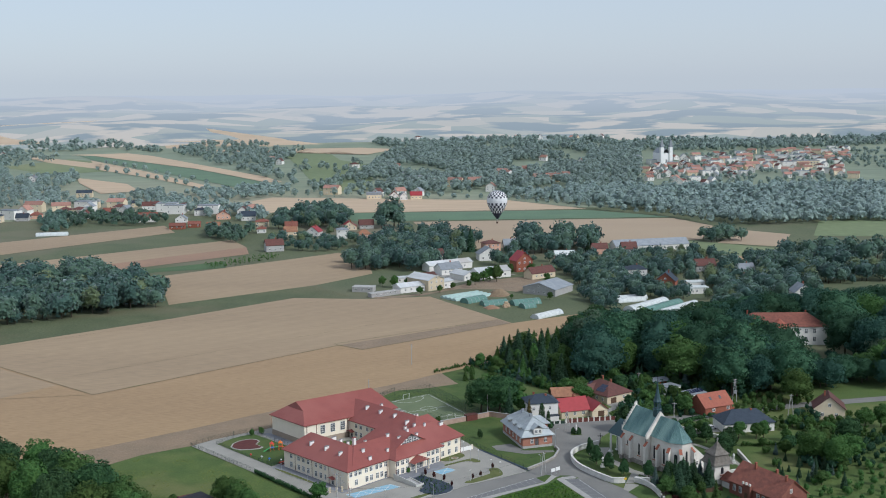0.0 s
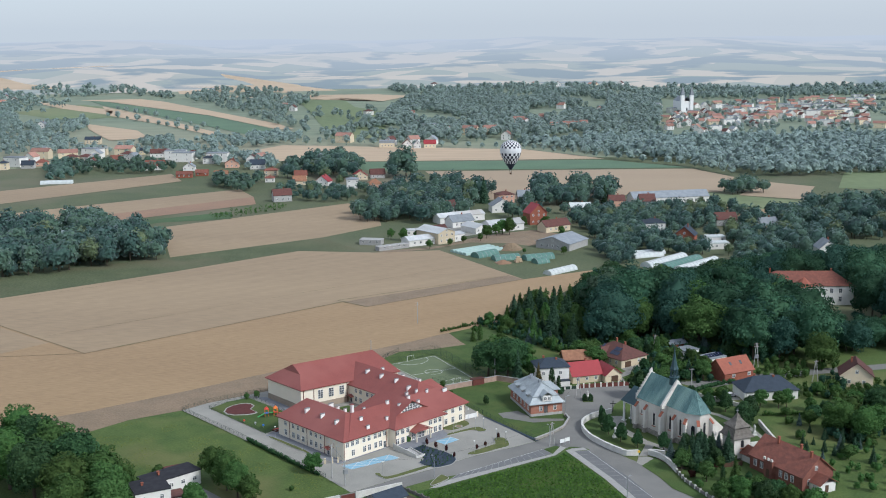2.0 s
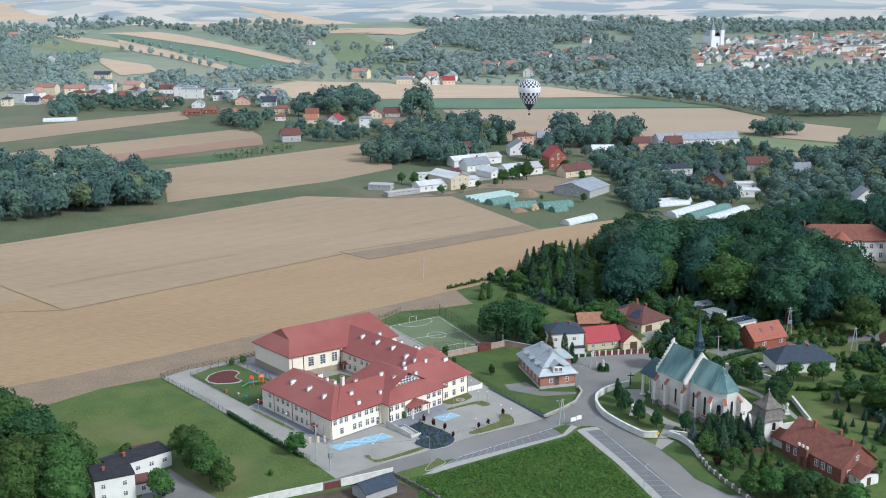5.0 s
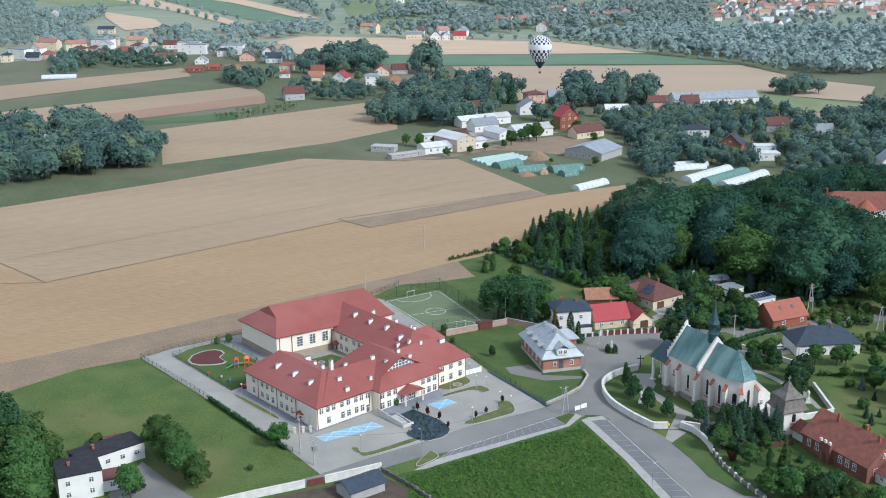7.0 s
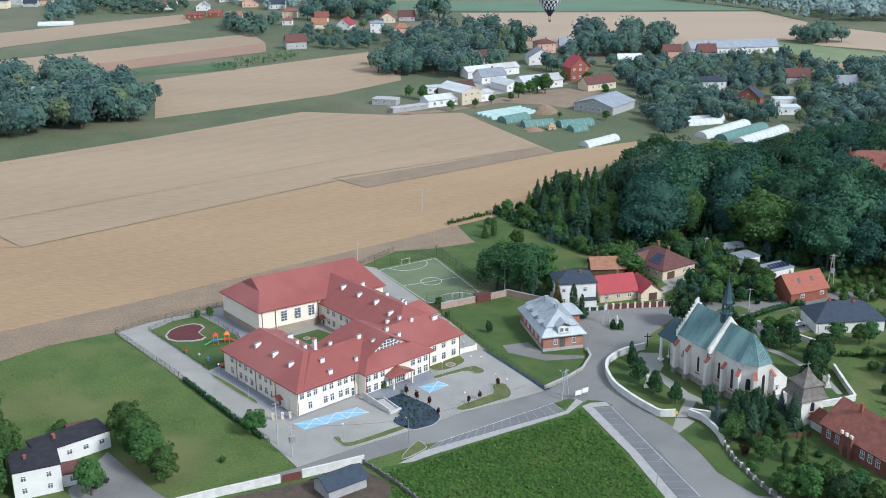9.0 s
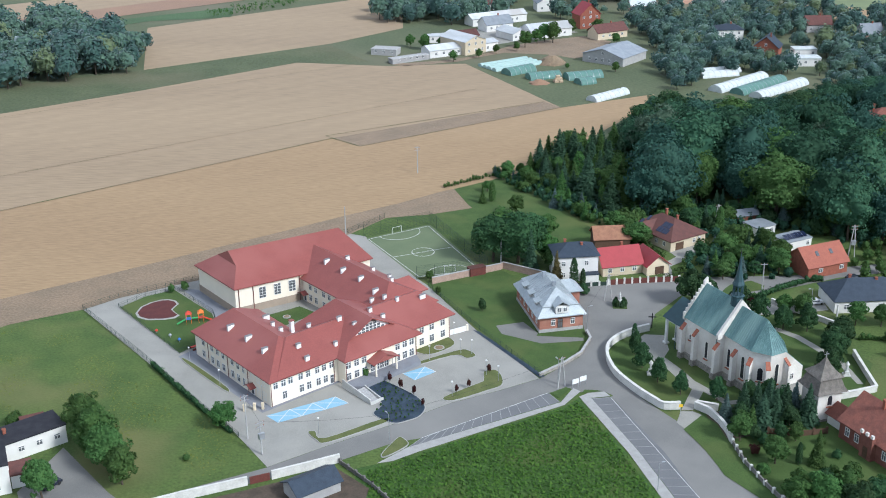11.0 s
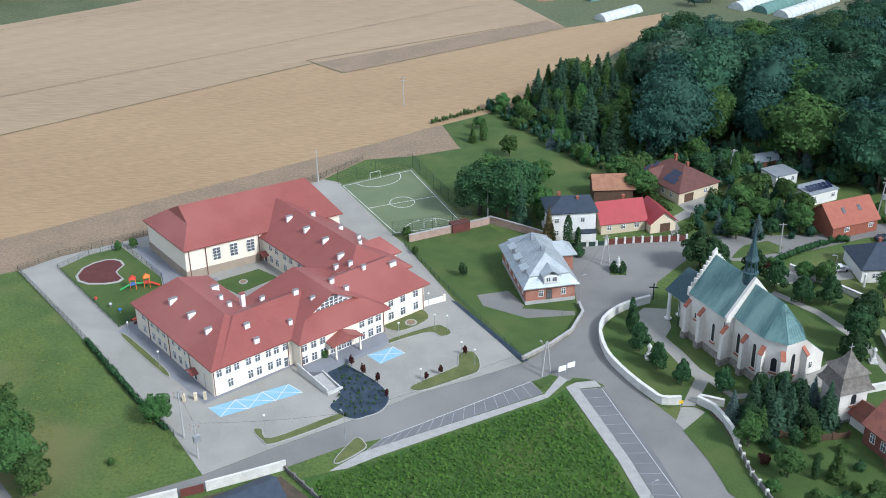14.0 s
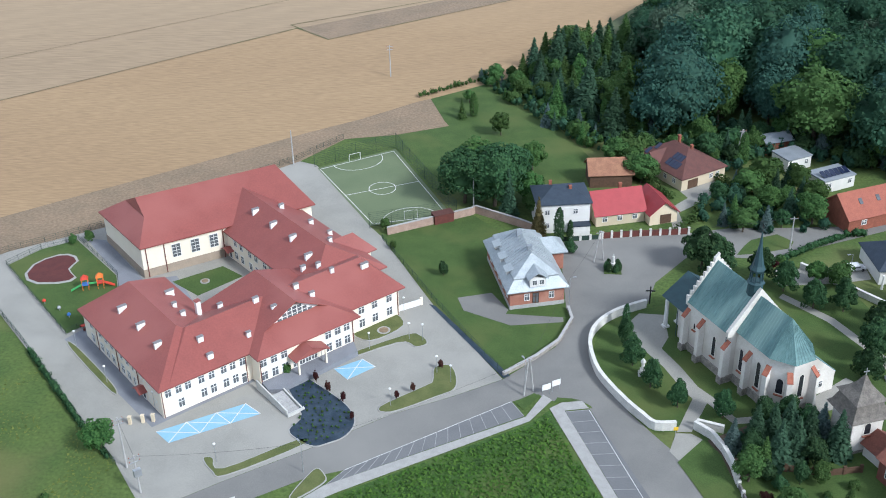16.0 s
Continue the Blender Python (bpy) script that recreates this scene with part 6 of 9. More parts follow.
for px, py in [(9.6 + k * 1.1, 1.0) for k in range(4)] + [(9.9 + k * 1.1, 2.9) for k in range(3)] + [(2.2 + k * 0.0, 1.0) for k in range(1)] + [(3.4, 2.9)]:
    bm = bmesh.new()
    slab(bm, [(px, py, hip_slope(py)), (px + 1.02, py, hip_slope(py)), (px + 1.02, py + 1.75, hip_slope(py + 1.75)), (px, py + 1.75, hip_slope(py + 1.75))], 0.05)
    part("solar_panel", bm, SOLAR, brn)
window(brn, pose(17.2, 3.4, 0.1, 0, 0, 90), 3.0, 2.2, 1, 3, "garage_door", WOODB, WOODB)
sheet("drive_3", [(63.8, 437.2), (70.5, 445), (74, 441), (67.8, 431.6), (62.8, 426.6), (64.0, 417.6), (61.2, 416.8), (60.4, 428), (65.4, 434)], 0.05, PAVING, 0, "pale paved drive to the bungalow", "path")
org = house("orange_house", 98.5, 419.6, 27, 13.0, 9.5, 3.6, 7.6, "x", TILEORANGE, BRICK, "brick house with an orange-red tiled gable roof", wins=row("f", 4, 11, 2, 1.4, 1.4, 1.2))
for k in (4.0, 8.6):
    bm = bmesh.new()
    slab(bm, [(k, 2.0, 5.42), (k + 0.9, 2.0, 5.42), (k + 0.9, 3.1, 6.35), (k, 3.1, 6.35)], 0.1)
    part("skylight", bm, GLASS, org)
house("shed", 86.2, 458.6, 22, 7, 5, 3.4, 4.4, "x", TINGREY, BRICK, "brick shed under a grey sheet-metal roof", "shed")
for x, y, w, d, lb, rm in ((90.0, 449.0, 7, 6, "low flat-roofed workshop in the gardens", TINGREY), (96.6, 438.2, 9, 6, "low white flat-roofed workshop with solar panels", TINGREY)):
    hh = house("workshop", x, y, 31, w, d, 3.0, 3.3, "flat", rm, WALLWHITE, lb, "shed", wins=row("f", 1.5, w - 1.5, 2, 1.2))
    if d == 6 and w == 9:
        for i in range(6):
            bm = bmesh.new()
            slab(bm, [(0.6 + i * 1.3, 1.0, 3.5), (1.7 + i * 1.3, 1.0, 3.5), (1.7 + i * 1.3, 3.0, 4.3), (0.6 + i * 1.3, 3.0, 4.3)], 0.06)
            part("solar_panel", bm, SOLAR, hh)
house("dark_bungalow", 100.5, 398.6, 8, 19, 11, 3.4, 7.2, "hip", TILEDARK, WALLWHITE, "white bungalow with a wide anthracite hipped roof", wins=row("f", 3, 16, 4, 1.0, 1.4, 1.4), chim=((6, 7, 7.4), (12, 5, 7.2)))
for x in (100.8, 104.2):
    bm = bmesh.new()
    tube(bm, (x, 396.9, 0), (x, 396.9, 3.2), 0.25, n=10)
    tagged(part("pillar", bm, WALLWHITE), "white porch pillar before the bungalow", "pillar")
brk = house("brick_house", 87.6, 339.4, -61, 20.4, 11.6, 4.4, 9.2, "x", TILE, BRICKDARK, "long red brick house with a worn tiled roof", wins=row("r", 2.5, 7.5, 2, 1.4, 1.2, 1.8) + [("f", q, 1.4, 1.2, 1.9) for q in (2.2, 4.8, 12.2, 14.4, 16.6)] + row("r", 5, 5, 1, 5.2, 1.0, 1.3), chim=((6, 5.0, 10.4), (13.5, 6.2, 10.2), (18.5, 5.0, 10.0)))
bm = boxes((6.9, -1.2, 0, 9.9, 0.0, 5.2))
part("entrance_bay", bm, BRICKDARK, brk)
window(brk, pose(8.4, -1.2, 0.3), 1.2, 2.4, 1, 2, "door", WOODB, WOODB)
for q in (7.0, 8.4, 9.8):
    bm = boxes((q - 0.3, -1.35, 5.2, q + 0.3, -0.9, 5.9))
    part("finial", bm, LIME, brk)
bm = boxes((20.42, 2.6, 0, 24.2, 8.6, 2.7))
part("porch_wall", bm, WALLWHITE, brk, "white rendered porch")
bm = bmesh.new()
for sy in (2.1, 9.1):
    slab(bm, [(20.42, sy, 2.6), (24.8, sy, 2.6), (24.8, 5.6, 4.6), (20.42, 5.6, 4.6)], 0.14)
part("porch_roof", bm, TILE, brk)
window(brk, pose(24.2, 5.3, 0.1, 0, 0, 90), 1.2, 2.1, 1, 2, "door", WOODB, WOODB)
window(brk, pose(22.4, 2.6, 1.0), 1.0, 1.2)
house("annex", 86.6, 345.0, -60.2, 3.6, 5, 2.6, 4.4, "x", TILE, WALLWHITE, "small white annex with a tiled roof beside the brick house", "shed")
# flat-roofed white clinic with two blocks
house("flat_white_house", -81.0, 317.4, 43.4, 16, 7, 4.1, 4.4, "flat", FELT, WALLWHITE, "white flat-roofed house with black felt roof", wins=row("f", 3, 14, 4, 1.6, 1.3, 1.2), chim=((5, 4, 5.4),))
house("flat_white_block", -81.4, 305.5, 28, 9.4, 9, 6.2, 6.5, "flat", FELT, WALLWHITE, "white two-storey flat-roofed block", wins=row("f", 2, 7, 2, 1.2) + row("f", 2, 7, 2, 3.9) + row("r", 2.5, 6.5, 2, 3.9), chim=((3, 5, 7.2),))
house("low_wing", -73.6, 311.2, 28, 4, 5, 2.8, 3.1, "flat", TILEBROWN, WALLWHITE, "low white wing with a brown edge roof", "house", wins=row("f", 2, 2, 1, 1.0))
house("garden_shed", -79.5, 330.5, 30, 4, 3.5, 2.4, 3.6, "x", TILEBROWN, WOODB, "small brown wooden garden shed", "shed")
# palace among the trees
pal = house("manor", 141.8, 535.6, -1, 41, 17, 9.0, 14.2, "hip", TILE, WALLWHITE, "white manor house with a broad red tiled hipped roof", "manor", wins=row("f", 3, 35, 9, 1.6, 1.5, 2.4) + row("f", 3, 35, 9, 5.6, 1.5, 2.2), chim=((5, 9, 15.2), (33, 9, 15.0)))
bm = bmesh.new()
prism(bm, [(15, -0.2), (15, -2.2), (16.8, -3.6), (20.2, -3.6), (22, -2.2), (22, -0.2)], 0, 9.0)
bay = part("bay", bm, WALLWHITE, pal)
bm = bmesh.new()
ap = bm.verts.new((18.5, 1.2, 13.0))
base = [bm.verts.new((x, y, 9.0)) for x, y in ((14.4, 2), (14.4, -2.5), (16.5, -4.1), (20.5, -4.1), (22.6, -2.5), (22.6, 2))]
for a, b in zip(base, base[1:] + base[:1]):
    bm.faces.new((a, b, ap))
bm.faces.new(base)
part("bay_roof", bm, TILEORANGE, pal)
for z in (1.6, 5.6):
    window(pal, pose(18.5, -3.6, z), 1.5, 2.4)
house("gable_house", 138.0, 415.0, -14, 11, 9, 4.6, 9.0, "y", TILEBROWN, WALLCREAM, "cream house with a steep dark brown gable roof", wins=row("f", 3, 8, 2, 1.4) + row("f", 5.5, 5.5, 1, 5.0), chim=((4, 5, 9.6),))

# farm sheds and houses beyond the fields: x, y, turn, w, d, eaves, ridge, style, roof, wall, label
PALE, DIM = WALLWHITE, WALLGREY
TINPALE = mat("weathered_pale_sheet_roof", (0.56, 0.57, 0.57), (0.45, 0.46, 0.46), 0.6, 0.25, 0.3, stretch=(1, 0.3, 1), rnd=0.12, c3=(0.40, 0.38, 0.35))
FARM = [
    (-25.7, 680.5, 31, 19, 10, 3.8, 5.6, "x", TINPALE, PALE, "long white farm shed with a pale roof"),
    (-8.9, 687, 42, 13, 20, 6.8, 9.2, "y", TINPALE, WALLCREAM, "tall pale farm hall with a low gable"),
    (0.6, 695.8, 42, 8, 9, 4.4, 5.4, "x", TINPALE, PALE, "small white shed"),
    (-55.5, 688, -12, 13, 7, 2.8, 3.2, "flat", CONC, DIM, "low grey concrete shed"),
    (-42.4, 667.6, 34, 20, 4.5, 2.2, 2.5, "flat", CONC, DIM, "low grey concrete yard building"),
    (-10.9, 799.4, 38, 17, 10, 4, 8, "x", TILEBROWN, DIM, "old barn with a dark roof"),
    (-9, 758, 31, 34, 10, 4.4, 6.4, "x", TINPALE, PALE, "long pale shed with a white roof"),
    (-0.8, 743.7, 31, 16, 10, 4, 7.6, "x", TINGREY, PALE, "grey-roofed farm house"),
    (13.6, 721.5, 38, 11, 15, 3.8, 5.8, "y", TINPALE, PALE, "white shed with a pale roof"),
    (23, 726, 28, 24, 12, 4.4, 7, "x", TINPALE, PALE, "long white shed with a pale roof"),
    (26, 803, 12, 15, 11, 5, 9.5, "y", TINGREY, PALE, "white house with a grey gable roof"),
    (32, 843, 20, 12, 10, 6.6, 8.6, "hip", TILEBROWN, WALLPINK, "pink house with a brown roof"),
    (46, 848, 5, 9, 9, 5, 9, "x", TINGREY, DIM, "grey-roofed house"),
    (49, 753, 24, 12, 10, 7.8, 13.4, "y", TILECRIMSON, BRICK, "tall red brick house with a red roof"),
    (57.2, 723.8, 34, 19, 9, 4, 7.4, "x", TILEBROWN, WALLCREAM, "long low house with a brown roof"),
    (47.7, 677, -34, 22, 22, 4.2, 7.4, "y", TINGREY, DIM, "wide open farm shed with a grey roof"),
    (-14, 712, 31, 12, 9, 4, 6.5, "x", TILEBROWN, DIM, "old barn with a brown roof behind the hall"),
    (-29, 716, 20, 9, 6, 3, 3.6, "flat", TINPALE, PALE, "small pale shed"),
    (80, 806, 5, 12, 7, 3, 5.5, "x", PLASTIC, WALLPINK, "low house with a pale sheeted roof"),
    (110, 829, 5, 9, 8, 4, 7, "x", TILEBROWN, WALLPINK, "pink house with a brown roof"),
    (128, 838, 12, 48, 12, 4, 7.5, "x", TINGREY, PALE, "long white cattle barn with a grey roof"),
    (131, 826, 5, 9, 8, 4, 8, "x", TILEBROWN, DIM, "dark brown house"),
    (117, 719, 8, 11, 9, 6, 8, "hip", TILEDARK, PALE, "pale house with a dark roof"),
    (129, 687, -20, 10, 9, 5, 9.5, "y", TILEDARK, BRICK, "unfinished brick house with a dark gable roof"),
    (167, 746, 5, 11, 8, 4, 7.5, "x", TILEBROWN, DIM, "house with a worn brown roof"),
    (149, 688, 5, 9, 6, 3, 3.5, "flat", PLASTIC, PALE, "low white flat-roofed shed"),
    (143, 668, 5, 12, 6, 3, 3.6, "flat", PLASTIC, PALE, "low white flat-roofed shed"),
    (184, 708, 5, 16, 7, 3.0, 5.0, "x", TILEOLD, DIM, "long low house with a faded tiled roof"),
    (190, 722, 15, 9, 8, 4, 8, "x", TINGREY, DIM, "grey-roofed house"),
    (202, 648, 5, 9, 8, 4, 8, "y", TINGREY, PALE, "grey-roofed house among trees"),
    (-133, 858, 20, 14, 10, 5.6, 10, "x", TILEBROWN, WALLGREY, "large unfinished grey house with a brown roof"),
    (-165, 1005, 5, 12, 10, 6, 8, "hip", TILE, WALLCREAM, "cream house with a red roof"),
    (-158, 968, 5, 8, 8, 4, 6, "hip", TILE, PALE, "white house with a red roof"),
    (-136, 986, 10, 11, 9, 4, 8, "x", TILE, WALLCREAM, "cream house with a red roof"),
    (-132, 950, 10, 11, 9, 4, 8, "x", TILEOLD, WALLCREAM, "cream house with an old tiled roof"),
    (-114, 948, -15, 12, 10, 4, 9, "y", TILECRIMSON, PALE, "white house with a crimson roof"),
    (-86, 980, 10, 13, 9, 4, 8.5, "y", TILECRIMSON, WALLCREAM, "cream house with a crimson roof"),
    (-72, 990, 10, 13, 9, 4, 8.5, "x", TILEBROWN, DIM, "barn with a brown roof"),
    (-86, 928, 10, 10, 9, 8, 9.5, "hip", TINGREY, PALE, "white two-storey house"),
    (-69, 928, 10, 11, 9, 4, 7.5, "hip", TILEOLD, WALLPINK, "pink house with a tiled roof"),
    (-58, 888, 10, 10, 8, 3, 6, "hip", TILEDARK, DIM, "low house with a blue-grey roof"),
    (-187, 1058, 5, 14, 10, 5, 9.5, "x", TILEDARK, PALE, "white house with a dark roof"),
    (-212, 1070, 5, 13, 10, 5, 9, "y", TILE, WALLPINK, "salmon house with a red roof"),
    (-240, 1104, 5, 12, 9, 6, 8, "hip", TILEDARK, PALE, "white house with a dark roof"),
    (-205, 988, 5, 12, 9, 4, 8, "x", TILEOLD, WALLCREAM, "cream house with an old tiled roof"),
    (-240, 1000, 5, 14, 9, 3.5, 6, "x", TILE, BRICK, "long red barn"),
    (-226, 1012, 5, 11, 8, 3.5, 6, "x", TILE, BRICK, "red barn"),
    (-246, 1050, 5, 11, 9, 4, 8, "y", TINGREY, PALE, "white house with a grey roof"),
    (-282, 1056, 5, 18, 10, 5, 9.5, "x", TILE, PALE, "long white house with a red roof"),
    (-264, 1122, 5, 11, 9, 4, 8, "y", TINGREY, PALE, "white house with a grey roof"),
    (-305, 1160, 5, 14, 10, 5, 9, "x", TILEBROWN, PALE, "white house with a brown roof"),
    (-337, 1186, 5, 20, 9, 5, 7.5, "x", TILEDARK, WALLCREAM, "long low house with a dark roof"),
    (-367, 1182, 5, 12, 10, 7, 9, "flat", CONC, WALLCREAM, "pale yellow block house"),
    (-346, 1088, 5, 11, 9, 4, 8.5, "y", TILEBROWN, PALE, "white house with a brown roof"),
    (-330, 1110, 5, 12, 9, 4, 8.5, "x", TILE, PALE, "white house with a red roof"),
    (-374, 1110, 5, 13, 10, 7, 9.5, "hip", TILEBROWN, WALLCREAM, "pale yellow house"),
    (-395, 1092, 5, 11, 9, 4, 7, "hip", TILE, WALLPINK, "pink house with a red roof"),
    (-402, 1074, 5, 12, 9, 4, 8, "x", TILEDARK, DIM, "grey house with a dark roof"),
    (-420, 1064, 5, 9, 9, 7, 9, "hip", TILEDARK, WALLCREAM, "pale yellow house"),
    (-415, 1298, 5, 18, 10, 6, 9, "x", TILEDARK, WALLCREAM, "cream house with a blue-grey roof"),
    (-540, 1484, 5, 18, 14, 7, 12, "y", TINGREY, PALE, "white house on the hillside"),
    (-524, 1426, 5, 10, 9, 4, 7, "y", TINGREY, PALE, "small white house on the hillside"),
    (-82, 1243, 5, 17, 10, 5, 8, "flat", TINGREY, WALLCREAM, "pale house at the field edge"),
    (-57, 1232, 5, 11, 10, 5, 10, "y", TILEBROWN, PALE, "white house with a steep brown roof"),
    (-45, 1232, 5, 8, 10, 5, 9, "y", TINGREY, PALE, "white house at the field edge"),
    (-34, 1236, 5, 13, 10, 5, 9, "x", TILECRIMSON, WALLCREAM, "cream house with a crimson roof"),
]
for x, y, rz, w, d, ze, zr, st, rm, wm, lb in FARM:
    k = (1.0, 1.0, 1.0) if x < 75 and y < 860 and x > -60 else (1.2, 1.15, 1.1) if x > -100 and y < 900 else (0.95, 0.95, 0.92)
    w, d, ze, zr = w * k[0], d * k[1], ze * k[2], zr * k[2]
    n = max(2, int(w / 4))
    ws = row("f", w * 0.18, w * 0.82, n, 1.3, 1.3, 1.4)
    if ze > 5.5:
        ws += row("f", w * 0.18, w * 0.82, n, ze - 2.3, 1.3, 1.4)
    if st == "y":
        ws += row("f", w / 2, w / 2, 1, ze + 0.3, 1.2, 1.3)
    house("house" if "shed" not in lb and "barn" not in lb else "farm_building", x, y, rz, w, d, ze, zr, st, rm, wm, lb + " in the village", "house" if "shed" not in lb and "barn" not in lb else "barn", wins=ws, chim=((w * 0.6, d * 0.5, zr + 0.8),) if "house" in lb else ())


def tunnel(x, y, rz, l, r, material, label):
    """A film tunnel: a half barrel with ribs."""
    t = root("greenhouse", pose(x, y, 0, 0, 0, rz), label, "greenhouse")
    bm = bmesh.new()
    pr = [(r * math.cos(math.pi * i / 12), r * 0.8 * math.sin(math.pi * i / 12)) for i in range(13)]
    a, b = [[bm.verts.new((q, p[0], p[1])) for p in pr] for q in (0, l)]
    for i in range(12):
        bm.faces.new((a[i], a[i + 1], b[i + 1], b[i]))
    bm.faces.new(a)
    bm.faces.new(b[::-1])
    part("film", bm, material, t)
    for k in range(int(l / 3) + 1):
        bm = bmesh.new()
        for (y0, z0), (y1, z1) in zip(pr, pr[1:]):
            tube(bm, (min(k * 3 + 0.1, l), y0 * 1.01, z0 * 1.01), (min(k * 3 + 0.1, l), y1 * 1.01, z1 * 1.01), 0.06, n=4)
        part("rib", bm, STEEL, t)


tunnel(48.7, 602.5, 45, 21, 3.0, PLASTIC, "white film greenhouse tunnel at the field edge")
tunnel(99, 646, 20, 18, 3.2, PLASTIC, "long white film greenhouse tunnel")
tunnel(101, 653, 20, 18, 3.2, PLASTIC, "long white film greenhouse tunnel")
tunnel(102, 620, 47, 36, 3.6, PLASTIC, "long white film greenhouse tunnel")
tunnel(110.5, 616, 47, 34, 3.6, GREENFILM, "long green film greenhouse tunnel")
tunnel(117.5, 610, 47, 36, 3.4, PLASTIC, "long white film greenhouse tunnel")
for k in range(4):
    tunnel(6.2 - k * 2.3, 655.2 + k * 3.0, 37, 27, 1.9, PALEFILM, "low pale green film tunnel in a row")
tunnel(12, 648.5, 40, 15, 3.8, GREENFILM, "low green tarpaulin store tunnel")
tunnel(22, 640.5, 22, 15, 3.6, GREENFILM, "low green tarpaulin store tunnel")
tunnel(39, 641, 22, 17, 3.8, GREENFILM, "low green tarpaulin store tunnel")
tunnel(44, 632, 30, 8, 3.4, GREENFILM, "low green tarpaulin store tunnel")


def heap(x, y, r, h, material, label, seed):
    """A rough tipped heap: a lumpy cone."""
    rr = random.Random(seed)
    bm = bmesh.new()
    levels = [[bm.verts.new((r * k * rr.uniform(0.85, 1.12) * math.cos(math.pi * a / 9), r * k * rr.uniform(0.85, 1.12) * math.sin(math.pi * a / 9), h * z)) for a in range(18)] for k, z in ((1.0, 0.0), (0.8, 0.25), (0.52, 0.6), (0.22, 0.92))]
    for lo, hi in zip(levels, levels[1:]):
        for a in range(18):
            bm.faces.new((lo[a], lo[(a + 1) % 18], hi[(a + 1) % 18], hi[a]))
    bm.faces.new(levels[0][::-1])
    bm.faces.new(levels[-1])
    ob = part("heap", bm, material)
    ob.matrix_basis = pose(x, y, 0.05)
    tagged(ob, label, "heap")


heap(33, 672, 7, 4.2, PLOUGH, "heap of pale brown earth in the farm yard", 1)
heap(27, 633, 4.5, 1.8, REDSOIL, "low heap of reddish rubble by the tunnels", 2)
bw = root("bale_stack", pose(34, 633, 0.05, 0, 0, 20), "stack of pale straw bales and boards", "bales")
for k, (bx, by, bz) in enumerate(((0, 0, 0), (2.1, 0, 0), (0, 1.4, 0), (2.1, 1.4, 0), (0.3, 0.5, 1.1), (2.0, 0.7, 1.1), (0.9, 0.6, 2.2))):
    bm = boxes((bx, by, bz, bx + 1.9, by + 1.2, bz + 1.05))
    bmesh.ops.bevel(bm, geom=bm.edges[:], offset=0.12, segments=1, affect="EDGES")
    part("bale", bm, HAZYSTUBBLE, bw)
tunnel(-345, 966, 12, 26, 3.6, PLASTIC, "white film greenhouse tunnel by the village")

# ---- walls, fences, poles ----
OLDWHITE = mat("old_white_wall", (0.66, 0.64, 0.59), (0.55, 0.53, 0.49), 0.95, 0.6, 0.3, bump=0.03, bump_scale=4)
PINKBRICK = mat("pale_brick_wall", (0.42, 0.30, 0.24), (0.34, 0.24, 0.19), 0.95, 0.7, 0.4, bump=0.03, bump_scale=6)
GREYWALL = mat("grey_stone_wall", (0.20, 0.19, 0.17), (0.15, 0.14, 0.13), 0.95, 0.8, 0.4)
REDWOOD = mat("red_brown_boards", (0.14, 0.045, 0.035), (0.11, 0.038, 0.03), 0.8, 1.0, 0.3)
GREENWIRE = mat("dark_green_wire", (0.03, 0.055, 0.04), (0.025, 0.045, 0.035), 0.6, 2.0)
YELLOW = mat("yellow_paint", (0.75, 0.48, 0.03), (0.7, 0.44, 0.03), 0.6, 2.0)
STATUE = mat("pale_stone_figure", (0.62, 0.61, 0.57), (0.52, 0.51, 0.48), 0.85, 2.0, 0.2)


def wall_run(name, pts, h, t, material, label, cap=None, category="wall", posts=0.0, post_mat=None, z=0.0):
    """A free-standing wall along a plan line, with a coping and piers."""
    w = root(name, pose(pts[0][0], pts[0][1], z), label, category)
    ox, oy = pts[0]
    P = [Vector((p[0] - ox, p[1] - oy, 0)) for p in pts]
    side = []
    for i in range(len(P)):
        a, b = P[max(i - 1, 0)], P[min(i + 1, len(P) - 1)]
        d = (b - a).normalized()
        side.append(Vector((-d.y, d.x, 0)))

    def ribbon(half, z0, z1, mt, nm):
        bm = bmesh.new()
        R = [[bm.verts.new(p + s * k + Vector((0, 0, zz))) for k, zz in ((half, z0), (-half, z0), (-half, z1), (half, z1))] for p, s in zip(P, side)]
        bm.faces.new(R[0])
        bm.faces.new(R[-1][::-1])
        for a, b in zip(R, R[1:]):
            for i in range(4):
                bm.faces.new((a[i], a[(i + 1) % 4], b[(i + 1) % 4], b[i]))
        part(nm, bm, mt, w)
    ribbon(t / 2, -0.2, h, material, "wall_body")
    if cap:
        ribbon(t / 2 + 0.1, h, h + 0.14, cap, "coping")
    if posts:
        for a, b in zip(P, P[1:]):
            d = b - a
            m = Matrix.Translation(a) @ Matrix.Rotation(math.atan2(d.y, d.x), 4, "Z")
            n = max(1, round(d.length / posts))
            for i in range(n + 1):
                bm = bmesh.new()
                k = d.length * i / n
                box(bm, k - 0.25, -t / 2 - 0.12, -0.2, k + 0.25, t / 2 + 0.12, h + 0.3, m)
                part("pier", bm, post_mat or material, w)
    return w


